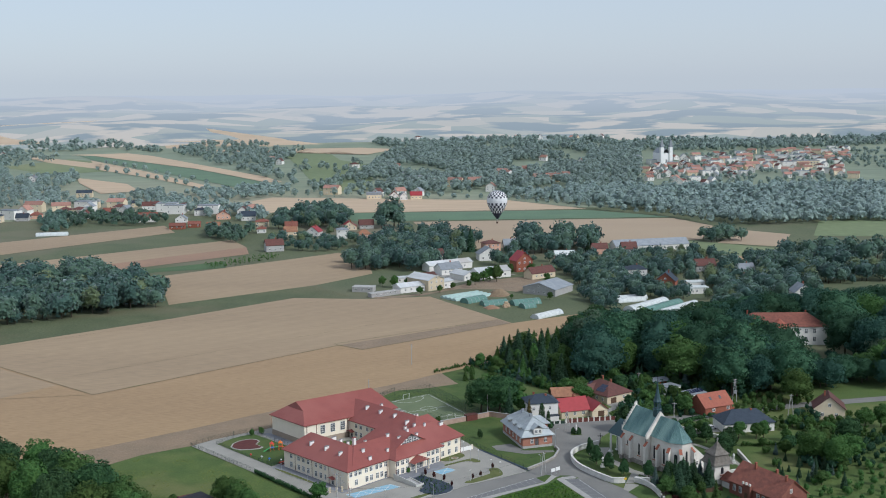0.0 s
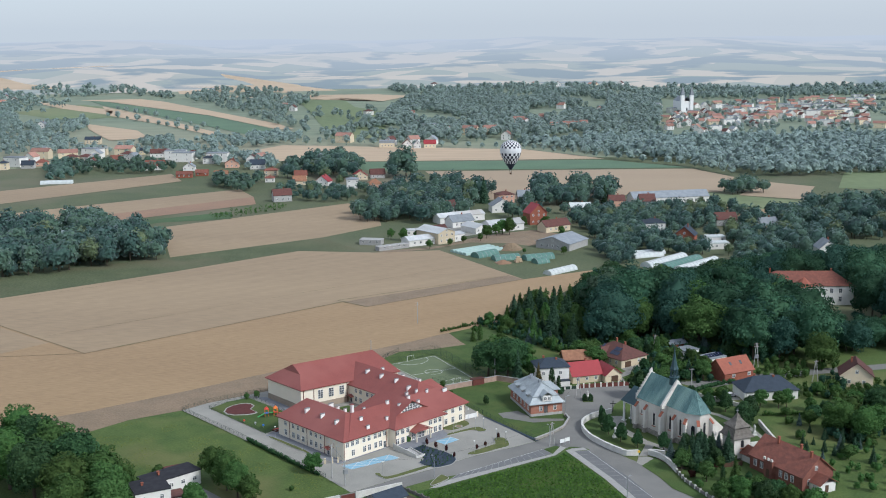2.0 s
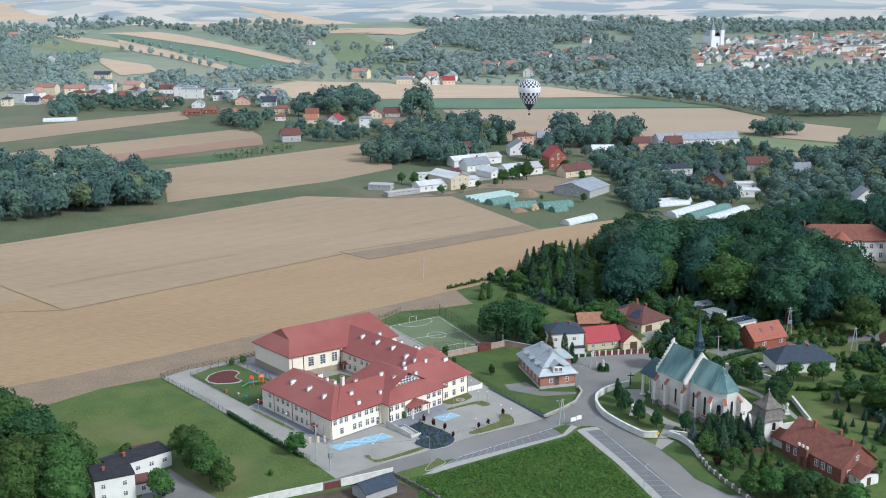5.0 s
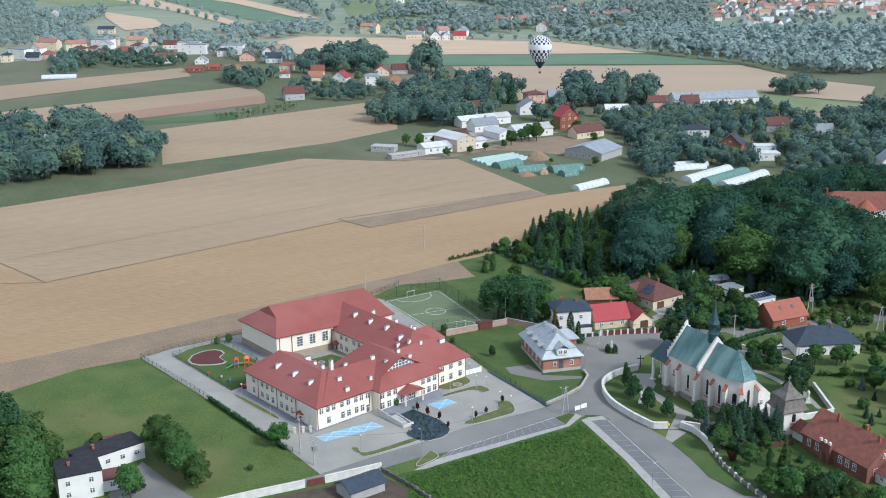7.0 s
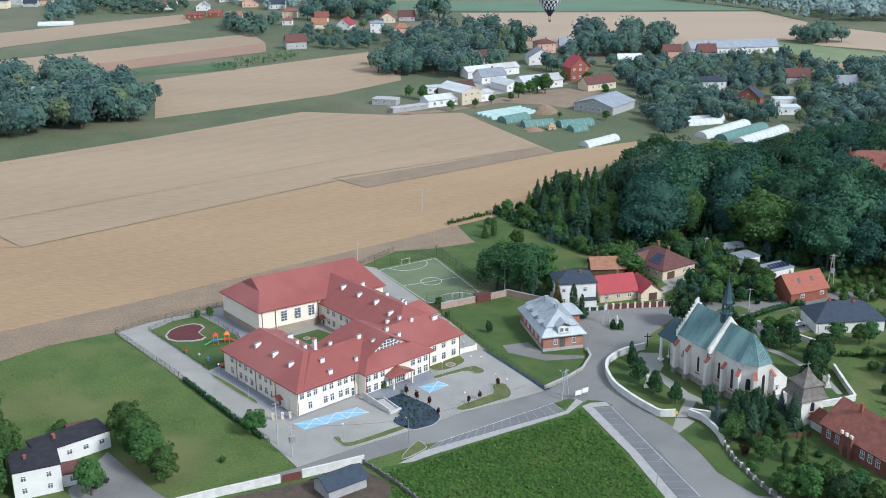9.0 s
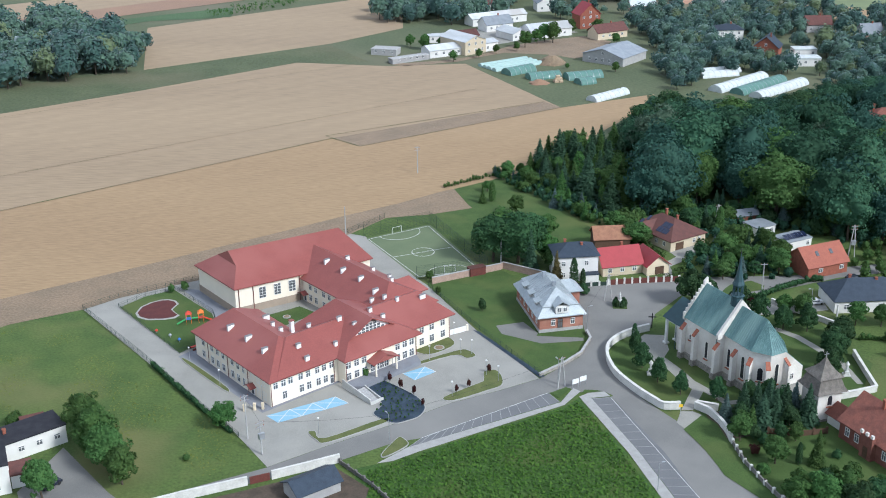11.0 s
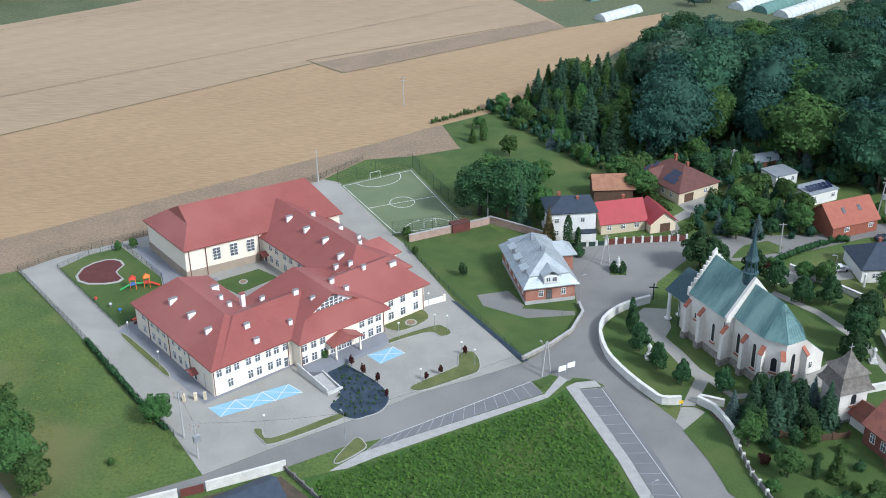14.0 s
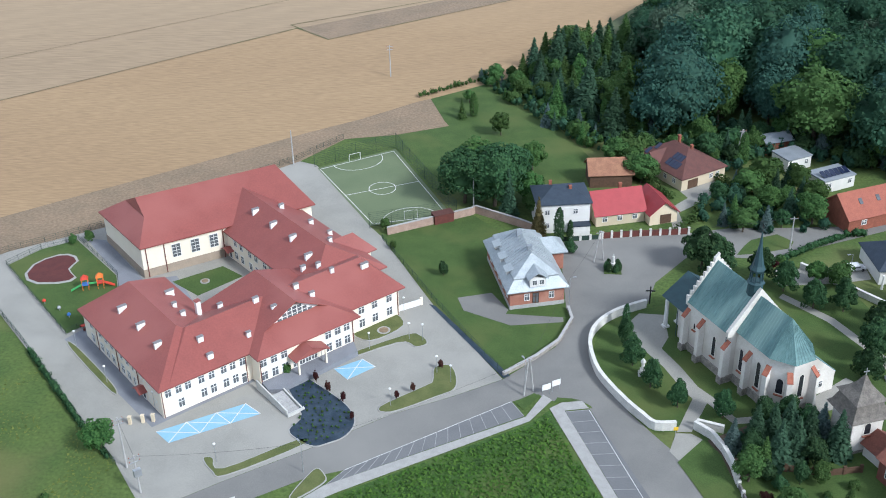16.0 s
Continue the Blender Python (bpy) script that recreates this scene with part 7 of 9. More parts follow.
def mesh_fence(pts, h, gap, label, material=None, z=0.1, panel=True):
    """A wire fence: round posts, three rails and thin upright wires."""
    mt = material or GREENWIRE
    f = root("fence", pose(pts[0][0], pts[0][1], z), label, "fence")
    ox, oy = pts[0]
    for p, q in zip(pts, pts[1:]):
        a, b = Vector((p[0] - ox, p[1] - oy, 0)), Vector((q[0] - ox, q[1] - oy, 0))
        n = max(1, round((b - a).length / gap))
        for i in range(n + 1):
            c = a.lerp(b, i / n)
            bm = bmesh.new()
            tube(bm, c, c + Vector((0, 0, h)), 0.045, n=5)
            part("post", bm, mt, f)
        bm = bmesh.new()
        rails = max(2, int(h / 0.5))
        for k in range(rails + 1):
            zz = Vector((0, 0, 0.06 + (h - 0.12) * k / rails))
            tube(bm, a + zz, b + zz, 0.024, n=4)
        m = int((b - a).length / 0.3)
        for k in range(m):
            c = a.lerp(b, (k + 0.5) / m)
            tube(bm, c, c + Vector((0, 0, h - 0.05)), 0.01, n=3)
        tagged(part("mesh_panel", bm, mt, f), kind="stuff")
    return f


def smooth_line(pts, k=3):
    """The same line with rounded turns."""
    out = []
    q = [pts[0]] + list(pts) + [pts[-1]]
    for a, b, c, d in zip(q, q[1:], q[2:], q[3:]):
        for i in range(k):
            t = i / k
            out.append(tuple(0.5 * (2 * b[j] + (c[j] - a[j]) * t + (2 * a[j] - 5 * b[j] + 4 * c[j] - d[j]) * t * t + (3 * b[j] - a[j] - 3 * c[j] + d[j]) * t ** 3) for j in (0, 1)))
    return out + [pts[-1]]


wall_run("churchyard_wall", smooth_line([(53.6, 386.6), (50.6, 384.8), (47.6, 382.6), (45.0, 379.6), (43.2, 376), (42.6, 372), (42.9, 368), (44.0, 363.2), (46.2, 358.6), (49.0, 354), (51.4, 350.8), (53.4, 348.6), (56.9, 348.9)]), 1.7, 0.5, OLDWHITE, "curved old white churchyard wall", OLDWHITE)
wall_run("churchyard_wall", [(60.0, 349.4), (62.6, 347.0), (64.2, 343.6), (65.2, 339.8), (65.6, 336)], 1.6, 0.5, OLDWHITE, "old white churchyard wall with worn coping", OLDWHITE)
wall_run("churchyard_wall", [(60.4, 350.0), (64.8, 348.6)], 1.5, 0.4, OLDWHITE, "short white wall beside the gate", OLDWHITE)
wall_run("garden_wall", [(65.8, 335.5), (67, 328.5), (69.6, 321), (73, 313), (78, 303)], 1.0, 0.3, GREYWALL, "dark fence wall with white piers", None, posts=2.6, post_mat=OLDWHITE)
wall_run("churchyard_wall", [(91.0, 354.8), (95.6, 356.6), (100.2, 358.8), (99.9, 366), (99.6, 376)], 1.5, 0.45, OLDWHITE, "old white churchyard wall by the belfry", OLDWHITE)
wall_run("churchyard_wall", [(86, 404), (93, 397), (100, 390)], 1.3, 0.4, OLDWHITE, "low white churchyard wall", OLDWHITE)
wall_run("white_wall", [(-56, 300.5), (-39.9, 309.6), (-28.8, 315.2)], 1.8, 0.3, OLDWHITE, "white plastered garden wall by the road", OLDWHITE)
wall_run("white_wall", [(-24.6, 317.4), (-17.3, 321.4), (-12.4, 324.2)], 1.8, 0.3, OLDWHITE, "white plastered garden wall by the road", OLDWHITE)
wall_run("board_gate", [(-28.4, 315.4), (-24.9, 317.2)], 1.7, 0.1, REDWOOD, "red-brown boarded gate in the white wall", None, "gate")
wall_run("grey_fence_wall", [(-12.2, 323.6), (-4.8, 316.0), (4, 305)], 0.9, 0.2, GREYWALL, "low dark concrete fence", None, "fence", posts=2.5)
wall_run("brick_wall", [(-1.6, 411.6), (16.2, 422.2), (17.0, 423.2), (27.4, 417.5), (32.2, 414.2)], 1.9, 0.3, PINKBRICK, "pale brick garden wall", CONC)
wall_run("stone_wall", [(27.0, 361.6), (32.8, 367.6), (36.8, 373), (39.2, 380.6), (38.4, 384.6)], 0.8, 0.35, RUBBLE, "low rubble stone garden wall", CONC)
wall_run("garden_fence", [(45.4, 413.4), (51.6, 414.8), (58, 415.8), (64.2, 416.8)], 1.5, 0.12, REDWOOD, "red-brown boarded fence with pale piers", None, "fence", posts=2.4, post_mat=OLDWHITE)
wall_run("garden_fence", [(36.4, 411.6), (45.0, 413.2)], 1.1, 0.1, GREENWIRE, "dark garden fence with white piers", None, "fence", posts=2.2, post_mat=OLDWHITE)
wall_run("wooden_fence", [(73.6, 339.8), (80, 339.2), (85.5, 340.6)], 1.3, 0.12, WOODB, "weathered wooden garden fence", None, "fence", posts=2.4)
wall_run("playground_wall", [(-112, 306), (-104, 300), (-92, 290)], 1.2, 0.25, CONC, "grey concrete panel wall", None)
mesh_fence([(-89.6, 390.6), (-66, 366), (-44.9, 342.6), (-34.6, 331.8)], 1.5, 2.5, "dark green wire fence along the school path")
mesh_fence([(-89.6, 390.6), (-82.9, 398.4), (-62.4, 413.4), (-30, 447.6), (-20.5, 461)], 1.5, 2.5, "dark green wire fence at the field's edge")
mesh_fence([(-80.9, 392.6), (-76.3, 399.9), (-69.6, 404.6), (-55.6, 390.4), (-50.6, 378.4), (-57.8, 368.1), (-80.9, 392.6)], 1.2, 2.5, "dark green wire fence round the play area")
mesh_fence([(-2.4, 409.4), (12.4, 384.4), (27.2, 361.6)], 1.4, 2.5, "dark wire fence beside the black strip")
mesh_fence([(-24.6, 444.2), (-6.1, 456.8), (12.8, 421.4), (-6.0, 414.2)], 4.0, 5.0, "tall wire ball fence round the pitch")
for pts in ([(5.0, 381.0), (9.4, 384.0)],):
    wall_run("school_gate", pts, 1.5, 0.12, WHITEP, "white sliding school gate", None, "gate", posts=4.4, post_mat=CREAM)
for x, y in ((-36.0, 342.6), (-33.9, 343.2), (-32.2, 343.6)):
    bm = boxes((x - 0.25, y - 0.25, 0.1, x + 0.25, y + 0.25, 1.6), (x - 0.32, y - 0.32, 1.6, x + 0.32, y + 0.32, 1.72))
    tagged(part("gate_pier", bm, WALLCREAM), "cream gate pier at the school corner", "gate pier", "school gate piers")


def lamp(x, y, h, rz, label="slim grey street lamp", double=False):
    l = root("street_lamp", pose(x, y, 0, 0, 0, rz), label, "street lamp")
    bm = bmesh.new()
    tube(bm, (0, 0, 0), (0, 0, h), 0.09, 0.05, 8)
    part("pole", bm, STEEL, l)
    for s in ((1, -1) if double else (1,)):
        bm = bmesh.new()
        tube(bm, (0, 0, h - 0.05), (s * 0.9, 0, h + 0.15), 0.04, n=6)
        part("arm", bm, STEEL, l)
        bm = boxes((s * 0.9 - 0.35, -0.14, h + 0.08, s * 0.9 + 0.35, 0.14, h + 0.2))
        part("head", bm, STEEL, l)


for x, y, h, r in ((31.1, 358.5, 6, 120), (49.2, 317.9, 6, 30), (-3.6, 333.0, 6, 130), (38.6, 386.6, 6, 20), (95, 400, 6, 200)):
    lamp(x, y, h, r, "slim grey street lamp beside the road")
for x, y in ((8.6, 371.6), (-6.4, 362.6), (1.6, 367.8), (11.2, 371.4), (8.0, 351.2), (17.8, 358.8), (15.0, 361.4), (-18.4, 334.2), (-44.2, 353.6), (-54, 364), (6.4, 380.4), (-33, 347)):
    l = root("lamp_post", pose(x, y, 0.1), "short slim park lamp with a round head", "lamp", "park lamps at the school")
    bm = bmesh.new()
    tube(bm, (0, 0, 0), (0, 0, 3.6), 0.06, 0.05, 7)
    part("pole", bm, STEEL, l)
    bm = bmesh.new()
    ringed(bm, ((0.06, 3.55), (0.24, 3.75), (0.26, 3.85), (0.1, 3.98)), 10)
    part("head", bm, WHITEP, l)


def utility_pole(x, y, h, label, legs=1, arms=1, rz=0.0, box_on=False):
    u = root("utility_pole", pose(x, y, 0, 0, 0, rz), label, "utility pole")
    if legs == 1:
        bm = bmesh.new()
        tube(bm, (0, 0, -0.2), (0, 0, h), 0.2, 0.12, 8)
        part("pole", bm, CONC, u)
    else:
        for s in (-1, 1):
            bm = bmesh.new()
            tube(bm, (s * 1.1, 0, -0.2), (s * 0.12, 0, h), 0.17, 0.12, 8)
            part("leg", bm, CONC, u)
    for k in range(arms):
        z = h - 0.5 - k * 0.9
        bm = boxes((-0.9, -0.06, z, 0.9, 0.06, z + 0.12))
        arm = part("crossarm", bm, STEEL, u)
        for sx in (-0.8, 0, 0.8):
            bm = bmesh.new()
            tube(bm, (sx, 0, z + 0.12), (sx, 0, z + 0.36), 0.06, n=6)
            part("insulator", bm, BRICKRED, arm)
    if box_on:
        bm = boxes((-0.6, -0.7, h * 0.5, 0.6, 0.0, h * 0.5 + 1.3))
        part("transformer", bm, STEEL, u)


utility_pole(-32.7, 331.6, 10.4, "concrete utility pole beside the school drive", 1, 2, 40)
utility_pole(-28.4, 325.9, 7.8, "concrete utility pole with switch gear", 1, 2, 40, True)
utility_pole(-30.1, 444.9, 9.4, "tall concrete pole at the field's edge", 1, 0)
utility_pole(31.8, 356.9, 7.6, "two-legged concrete pole at the junction", 2, 1, 40)
utility_pole(44.6, 403.6, 7.4, "two-legged concrete pole on the square", 2, 1, 20)
utility_pole(79.6, 455.6, 8.0, "two-legged wooden power pole among gardens", 2, 1, 20)
utility_pole(112.5, 431.5, 11.4, "concrete pole with a transformer", 2, 2, 10, True)
utility_pole(-14.6, 505.0, 9.6, "slim power pole standing in the wheat field", 1, 2, 10)
utility_pole(131, 420.5, 8, "two-legged power pole by the lane", 2, 1, 10)
utility_pole(85, 411.5, 8, "wooden power pole at the lane corner", 1, 1, 10)
utility_pole(16.4, 424.6, 8.6, "concrete pole behind the garden wall", 1, 0)


def cable(p, q, sag, label):
    bm = bmesh.new()
    p, q = Vector(p), Vector(q)
    side = (q - p).cross(Vector((0, 0, 1))).normalized() * 0.02
    up = Vector((0, 0, 0.02))
    prev = None
    for i in range(13):
        k = i / 12
        c = p.lerp(q, k) - Vector((0, 0, sag * 4 * k * (1 - k)))
        ring = [bm.verts.new(c + d) for d in (side, up, -side, -up)]
        for j in range(4):
            if prev:
                bm.faces.new((prev[j], prev[(j + 1) % 4], ring[(j + 1) % 4], ring[j]))
        if i in (0, 12):
            bm.faces.new(ring)
        prev = ring
    tagged(part("cable", bm, IRON), label, "cable", "power cables")


cable((-28.4, 325.9, 7.6), (-3.6, 333.0, 6.0), 0.5, "thin black overhead power cable")
cable((-3.6, 333.0, 6.0), (31.8, 356.9, 7.4), 0.8, "thin black overhead power cable")
cable((31.8, 356.9, 7.4), (38.6, 386.6, 6.2), 0.5, "thin black overhead power cable")
cable((38.6, 386.6, 6.2), (44.6, 403.6, 7.2), 0.4, "thin black overhead power cable")
cable((44.6, 403.6, 7.2), (85, 411.5, 7.8), 0.8, "thin black overhead power cable")
cable((-32.7, 331.6, 10.2), (-28.4, 325.9, 7.7), 0.2, "thin black overhead power cable")

# statue among clipped shrubs on the square, wayside cross, shrine pillars
st = root("statue", pose(47.4, 400.4, 0.04), "pale stone figure on a pedestal amid clipped shrubs", "statue")
bm = bmesh.new()
ringed(bm, ((0.7, 0), (0.7, 0.3), (0.45, 0.4), (0.42, 1.6), (0.55, 1.7), (0.3, 1.8), (0.34, 2.2), (0.26, 2.9), (0.3, 3.2), (0.12, 3.4), (0.17, 3.6), (0.05, 3.78)), 10)
part("figure", bm, STATUE, st)
for dx, dy in ((-1.3, -0.2), (-0.7, -1.1), (0.6, -1.2), (1.3, -0.3), (1.0, 0.9), (-0.9, 0.9)):
    tree("column", 47.4 + dx, 400.4 + dy, 2.1, 1.9, "clipped shrubs round the statue", 0.04)
bm = boxes((45.6, 398.6, 0.03, 49.2, 402.2, 0.2))
tagged(part("bed_9", bm, LAWN), "small planted bed on the square", "flower bed", kind="structure")
cr = root("wayside_cross", pose(54.4, 388.0, 0), "tall dark wooden cross at the church gate", "cross")
bm = boxes((-0.12, -0.12, 0, 0.12, 0.12, 4.0))
part("upright", bm, IRON, cr)
bm = boxes((-0.95, -0.1, 2.9, 0.95, 0.1, 3.12))
part("crossbar", bm, IRON, cr)
for x, y in ((52.0, 364.2), (95.6, 366.0)):
    s = root("shrine", pose(x, y, 0), "pale stone shrine pillar on a stepped base", "shrine")
    bm = boxes((-0.8, -0.8, 0, 0.8, 0.8, 0.4), (-0.5, -0.5, 0.4, 0.5, 0.5, 1.2))
    part("base", bm, STATUE, s)
    bm = bmesh.new()
    ringed(bm, ((0.4, 1.2), (0.3, 1.4), (0.3, 2.6), (0.5, 2.7), (0.5, 2.9), (0.1, 3.5)), 8)
    part("shaft", bm, STATUE, s)
sg = root("road_sign", pose(56.6, 346.4, 0, 0, 0, 10), "yellow road sign on a grey post", "road sign")
bm = bmesh.new()
tube(bm, (0, 0, 0), (0, 0, 2.6), 0.04, n=6)
part("post", bm, STEEL, sg)
bm = boxes((-0.4, -0.06, 1.9, 0.4, -0.02, 2.6))
part("plate", bm, YELLOW, sg)
for x, y in ((36.6, 358.2), (34.9, 356.8)):
    s = root("notice_board", pose(x, y, 0, 0, 0, 30), "white notice board on two posts", "sign")
    for k in (-0.7, 0.7):
        bm = bmesh.new()
        tube(bm, (k, 0, 0), (k, 0, 2.4), 0.05, n=6)
        part("post", bm, STEEL, s)
    bm = boxes((-0.85, -0.05, 1.1, 0.85, 0.02, 2.3))
    part("board", bm, WHITEP, s)

# play equipment
RED, GREENP, BLUEP, ORANGE = (mat(n, c, None, 0.5, 2.0) for n, c in (("red_plastic", (0.55, 0.06, 0.03)), ("green_plastic", (0.08, 0.42, 0.10)), ("blue_plastic", (0.06, 0.18, 0.5)), ("orange_plastic", (0.8, 0.2, 0.03))))
pt = root("play_tower", pose(-58.6, 385.0, 0.13, 0, 0, 20), "bright orange and green play tower with slides", "play tower")
for cx, col in ((-1.6, BLUEP), (1.4, RED)):
    for sx in (-0.6, 0.6):
        for sy in (-0.6, 0.6):
            bm = bmesh.new()
            tube(bm, (cx + sx, sy, 0), (cx + sx, sy, 2.6), 0.06, n=6)
            part("post", bm, ORANGE, pt)
    bm = boxes((cx - 0.7, -0.7, 1.2, cx + 0.7, 0.7, 1.3))
    part("deck", bm, col, pt)
    bm = bmesh.new()
    ap = bm.verts.new((cx, 0, 3.5))
    bs = [bm.verts.new((cx + a, b, 2.6)) for a, b in ((-0.8, -0.8), (0.8, -0.8), (0.8, 0.8), (-0.8, 0.8))]
    for i in range(4):
        bm.faces.new((bs[i], bs[(i + 1) % 4], ap))
    bm.faces.new(bs)
    part("roof", bm, ORANGE if cx > 0 else RED, pt)
for x0, x1, col in ((-2.3, -4.6, GREENP), (2.1, 4.2, RED)):
    bm = bmesh.new()
    slab(bm, [(x0, -0.4, 1.25), (x0, 0.4, 1.25), (x1, 0.4, 0.15), (x1, -0.4, 0.15)], 0.1)
    part("slide", bm, col, pt)
bm = boxes((-0.9, -0.3, 1.2, 0.7, 0.3, 1.3))
part("bridge", bm, GREENP, pt)
for x, y, col in ((-66.5, 378.5, RED), (-62.4, 376.2, STEEL), (-59.5, 374.0, BLUEP)):
    s = root("spring_rider", pose(x, y, 0.13), "small colourful spring rider", "play equipment", "spring riders")
    bm = bmesh.new()
    tube(bm, (0, 0, 0), (0, 0, 0.5), 0.12, n=8)
    part("spring", bm, STEEL, s)
    bm = bmesh.new()
    ringed(bm, ((0.1, 0.45), (0.4, 0.6), (0.4, 0.8), (0.15, 1.1)), 8)
    part("seat", bm, col, s)
bn = root("bench_table", pose(-54.6, 371.0, 0.13, 0, 0, 44), "red play table with benches", "bench")
bm = boxes((-1.2, -0.4, 0.6, 1.2, 0.4, 0.72))
part("top", bm, RED, bn)
for y in (-0.8, 0.8):
    bm = boxes((-1.2, y - 0.15, 0.0, 1.2, y + 0.15, 0.42))
    part("seat", bm, REDWOOD, bn)

# goals, pitch shelter, containers, cars
def goal(x, y, rz, label):
    g = root("goal", pose(x, y, 0.14, 0, 0, rz), label, "goal")
    for sx in (-1.5, 1.5):
        bm = bmesh.new()
        tube(bm, (sx, 0, 0), (sx, 0, 2), 0.05, n=6)
        part("post", bm, WHITEP, g)
        bm = bmesh.new()
        tube(bm, (sx, 0, 2), (sx, 1.0, 0), 0.03, n=5)
        part("stay", bm, STEEL, g)
    bm = bmesh.new()
    tube(bm, (-1.5, 0, 2), (1.5, 0, 2), 0.05, n=6)
    part("crossbar", bm, WHITEP, g)


goal(-15.2, 448.2, 36, "white handball goal on the pitch")
goal(2.6, 419.4, 198, "white handball goal on the pitch")
goal(-98, 303, 70, "green metal goal by the concrete wall")
ct = root("storage_box", pose(8.4, 416.8, 0, 0, 0, 28), "dark red storage container by the pitch", "container")
bm = boxes((0, 0, 0, 4.6, 2.2, 2.2))
part("body", bm, REDWOOD, ct)
bm = boxes((-0.1, -0.1, 2.2, 4.7, 2.3, 2.32))
part("lid", bm, TILEBROWN, ct)


def car(x, y, rz, paint, label):
    c = root("car", pose(x, y, 0.06, 0, 0, rz), label, "car")
    prof = [(-2.1, 0.3), (2.1, 0.3), (2.15, 0.75), (1.3, 0.92), (0.7, 1.42), (-1.3, 1.45), (-2.0, 0.95), (-2.15, 0.7)]
    bm = bmesh.new()
    l = [bm.verts.new((px, -0.85, pz)) for px, pz in prof]
    r = [bm.verts.new((px, 0.85, pz)) for px, pz in prof]
    bm.faces.new(l)
    bm.faces.new(r[::-1])
    for i in range(8):
        bm.faces.new((l[i], r[i], r[(i + 1) % 8], l[(i + 1) % 8]))
    bmesh.ops.bevel(bm, geom=bm.edges[:], offset=0.07, segments=2, affect="EDGES")
    part("body", bm, paint, c)
    for y0 in (-0.9, 0.86):
        bm = boxes((-1.2, y0, 0.95, 0.7, y0 + 0.04, 1.32))
        part("side_glass", bm, GLASS, c)
    for sx, sy in ((-1.35, -0.82), (1.35, -0.82), (-1.35, 0.82), (1.35, 0.82)):
        bm = bmesh.new()
        tube(bm, (sx, sy - 0.1, 0.3), (sx, sy + 0.1, 0.3), 0.32, n=14)
        part("wheel", bm, IRON, c)


CARDARK = mat("dark_car_paint", (0.02, 0.025, 0.04), None, 0.25, 3.0, spec=0.6)
CARWHITE = mat("white_car_paint", (0.7, 0.7, 0.7), None, 0.25, 3.0, spec=0.6)
car(110.5, 420.0, 20, CARDARK, "dark blue car parked by the brick house")
car(97.0, 404.0, 15, CARWHITE, "white car parked before the bungalow")
car(-66.5, 312.5, 60, CARDARK, "dark car parked at the white house")
sheet("drive_2", [(-72.3, 310.1), (-69.5, 326.2), (-54.7, 311.0), (-48, 305.5), (-56, 298), (-66, 300)], 0.05, ASPHALT, 0, "grey asphalt yard beside the white house", "yard")
# the low dark-roofed garages behind the white wall
house("low_garage", -17.5, 308.5, 40, 9, 6, 2.6, 4.2, "x", TILEDARK, WALLGREY, "low garage with a dark roof behind the wall", "garage")
sheet("yard_3", [(-40, 307.8), (-28.8, 313.4), (-13, 322.2), (-5.4, 315.4), (-6, 300), (-30, 296)], 0.055, SOIL, 0, "bare earth yard behind the wall", "yard")
sheet("yard_4", [(-44, 668), (-20, 676), (-4, 686), (14, 712), (28, 722), (50, 735), (64, 722), (54, 690), (44, 682), (34, 690), (10, 694), (-2, 684), (-12, 674), (-36, 664)], 0.06, PLOUGH, 0, "dusty brown farm yard", "yard")
sheet("yard_5", [(-14, 750), (30, 760), (48, 745), (24, 728), (4, 712), (-10, 720)], 0.05, PAVING, 0, "pale paved farm yard", "yard")

# round flower beds edged with pale stone on the school lawns
for x, y, r in ((-36.4, 389.2, 1.0), (3.3, 374.2, 1.3)):
    rb = root("flower_bed", pose(x, y, 0.14), "small round flower bed edged with pale stone", "flower bed")
    bm = bmesh.new()
    prism(bm, [(r * math.cos(a * math.pi / 12), r * math.sin(a * math.pi / 12)) for a in range(24)], 0, 0.16)
    part("edging", bm, KERB, rb)
    bm = bmesh.new()
    prism(bm, [(r * 0.7 * math.cos(a * math.pi / 12), r * 0.7 * math.sin(a * math.pi / 12)) for a in range(24)], 0.05, 0.22)
    part("soil", bm, PLOUGH, rb)

# ---- planting ----
FOREST = [(30, 516), (46, 466), (56, 464), (72, 474), (100, 466), (114, 446), (134, 446), (156, 449), (205, 462), (262, 560), (262, 690), (215, 720), (150, 652), (122, 604), (92, 612), (80, 600), (60, 570), (40, 532)]
CLEAR = [(136, 530), (158, 512), (190, 510), (190, 560), (136, 560)]
wr = random.Random(11)
# the wood gets lower towards the open fields behind it
RIM = ((30, 24), (60, 29), (75, 39), (90, 37), (105, 36), (120, 38), (135, 41), (150, 45), (165, 47), (262, 54))


def rim(x, y):
    """Greatest height of the wood's trees at a spot."""
    for (x0, h0), (x1, h1) in zip(RIM, RIM[1:]):
        if x <= x1:
            break
    return h0 + (h1 - h0) * min(1.0, max(0.0, (x - x0) / (x1 - x0))) - 0.26 * (y - 470)


masses = {"cool": [], "leaf": [], "wood": [], "light": [], "grey": []}
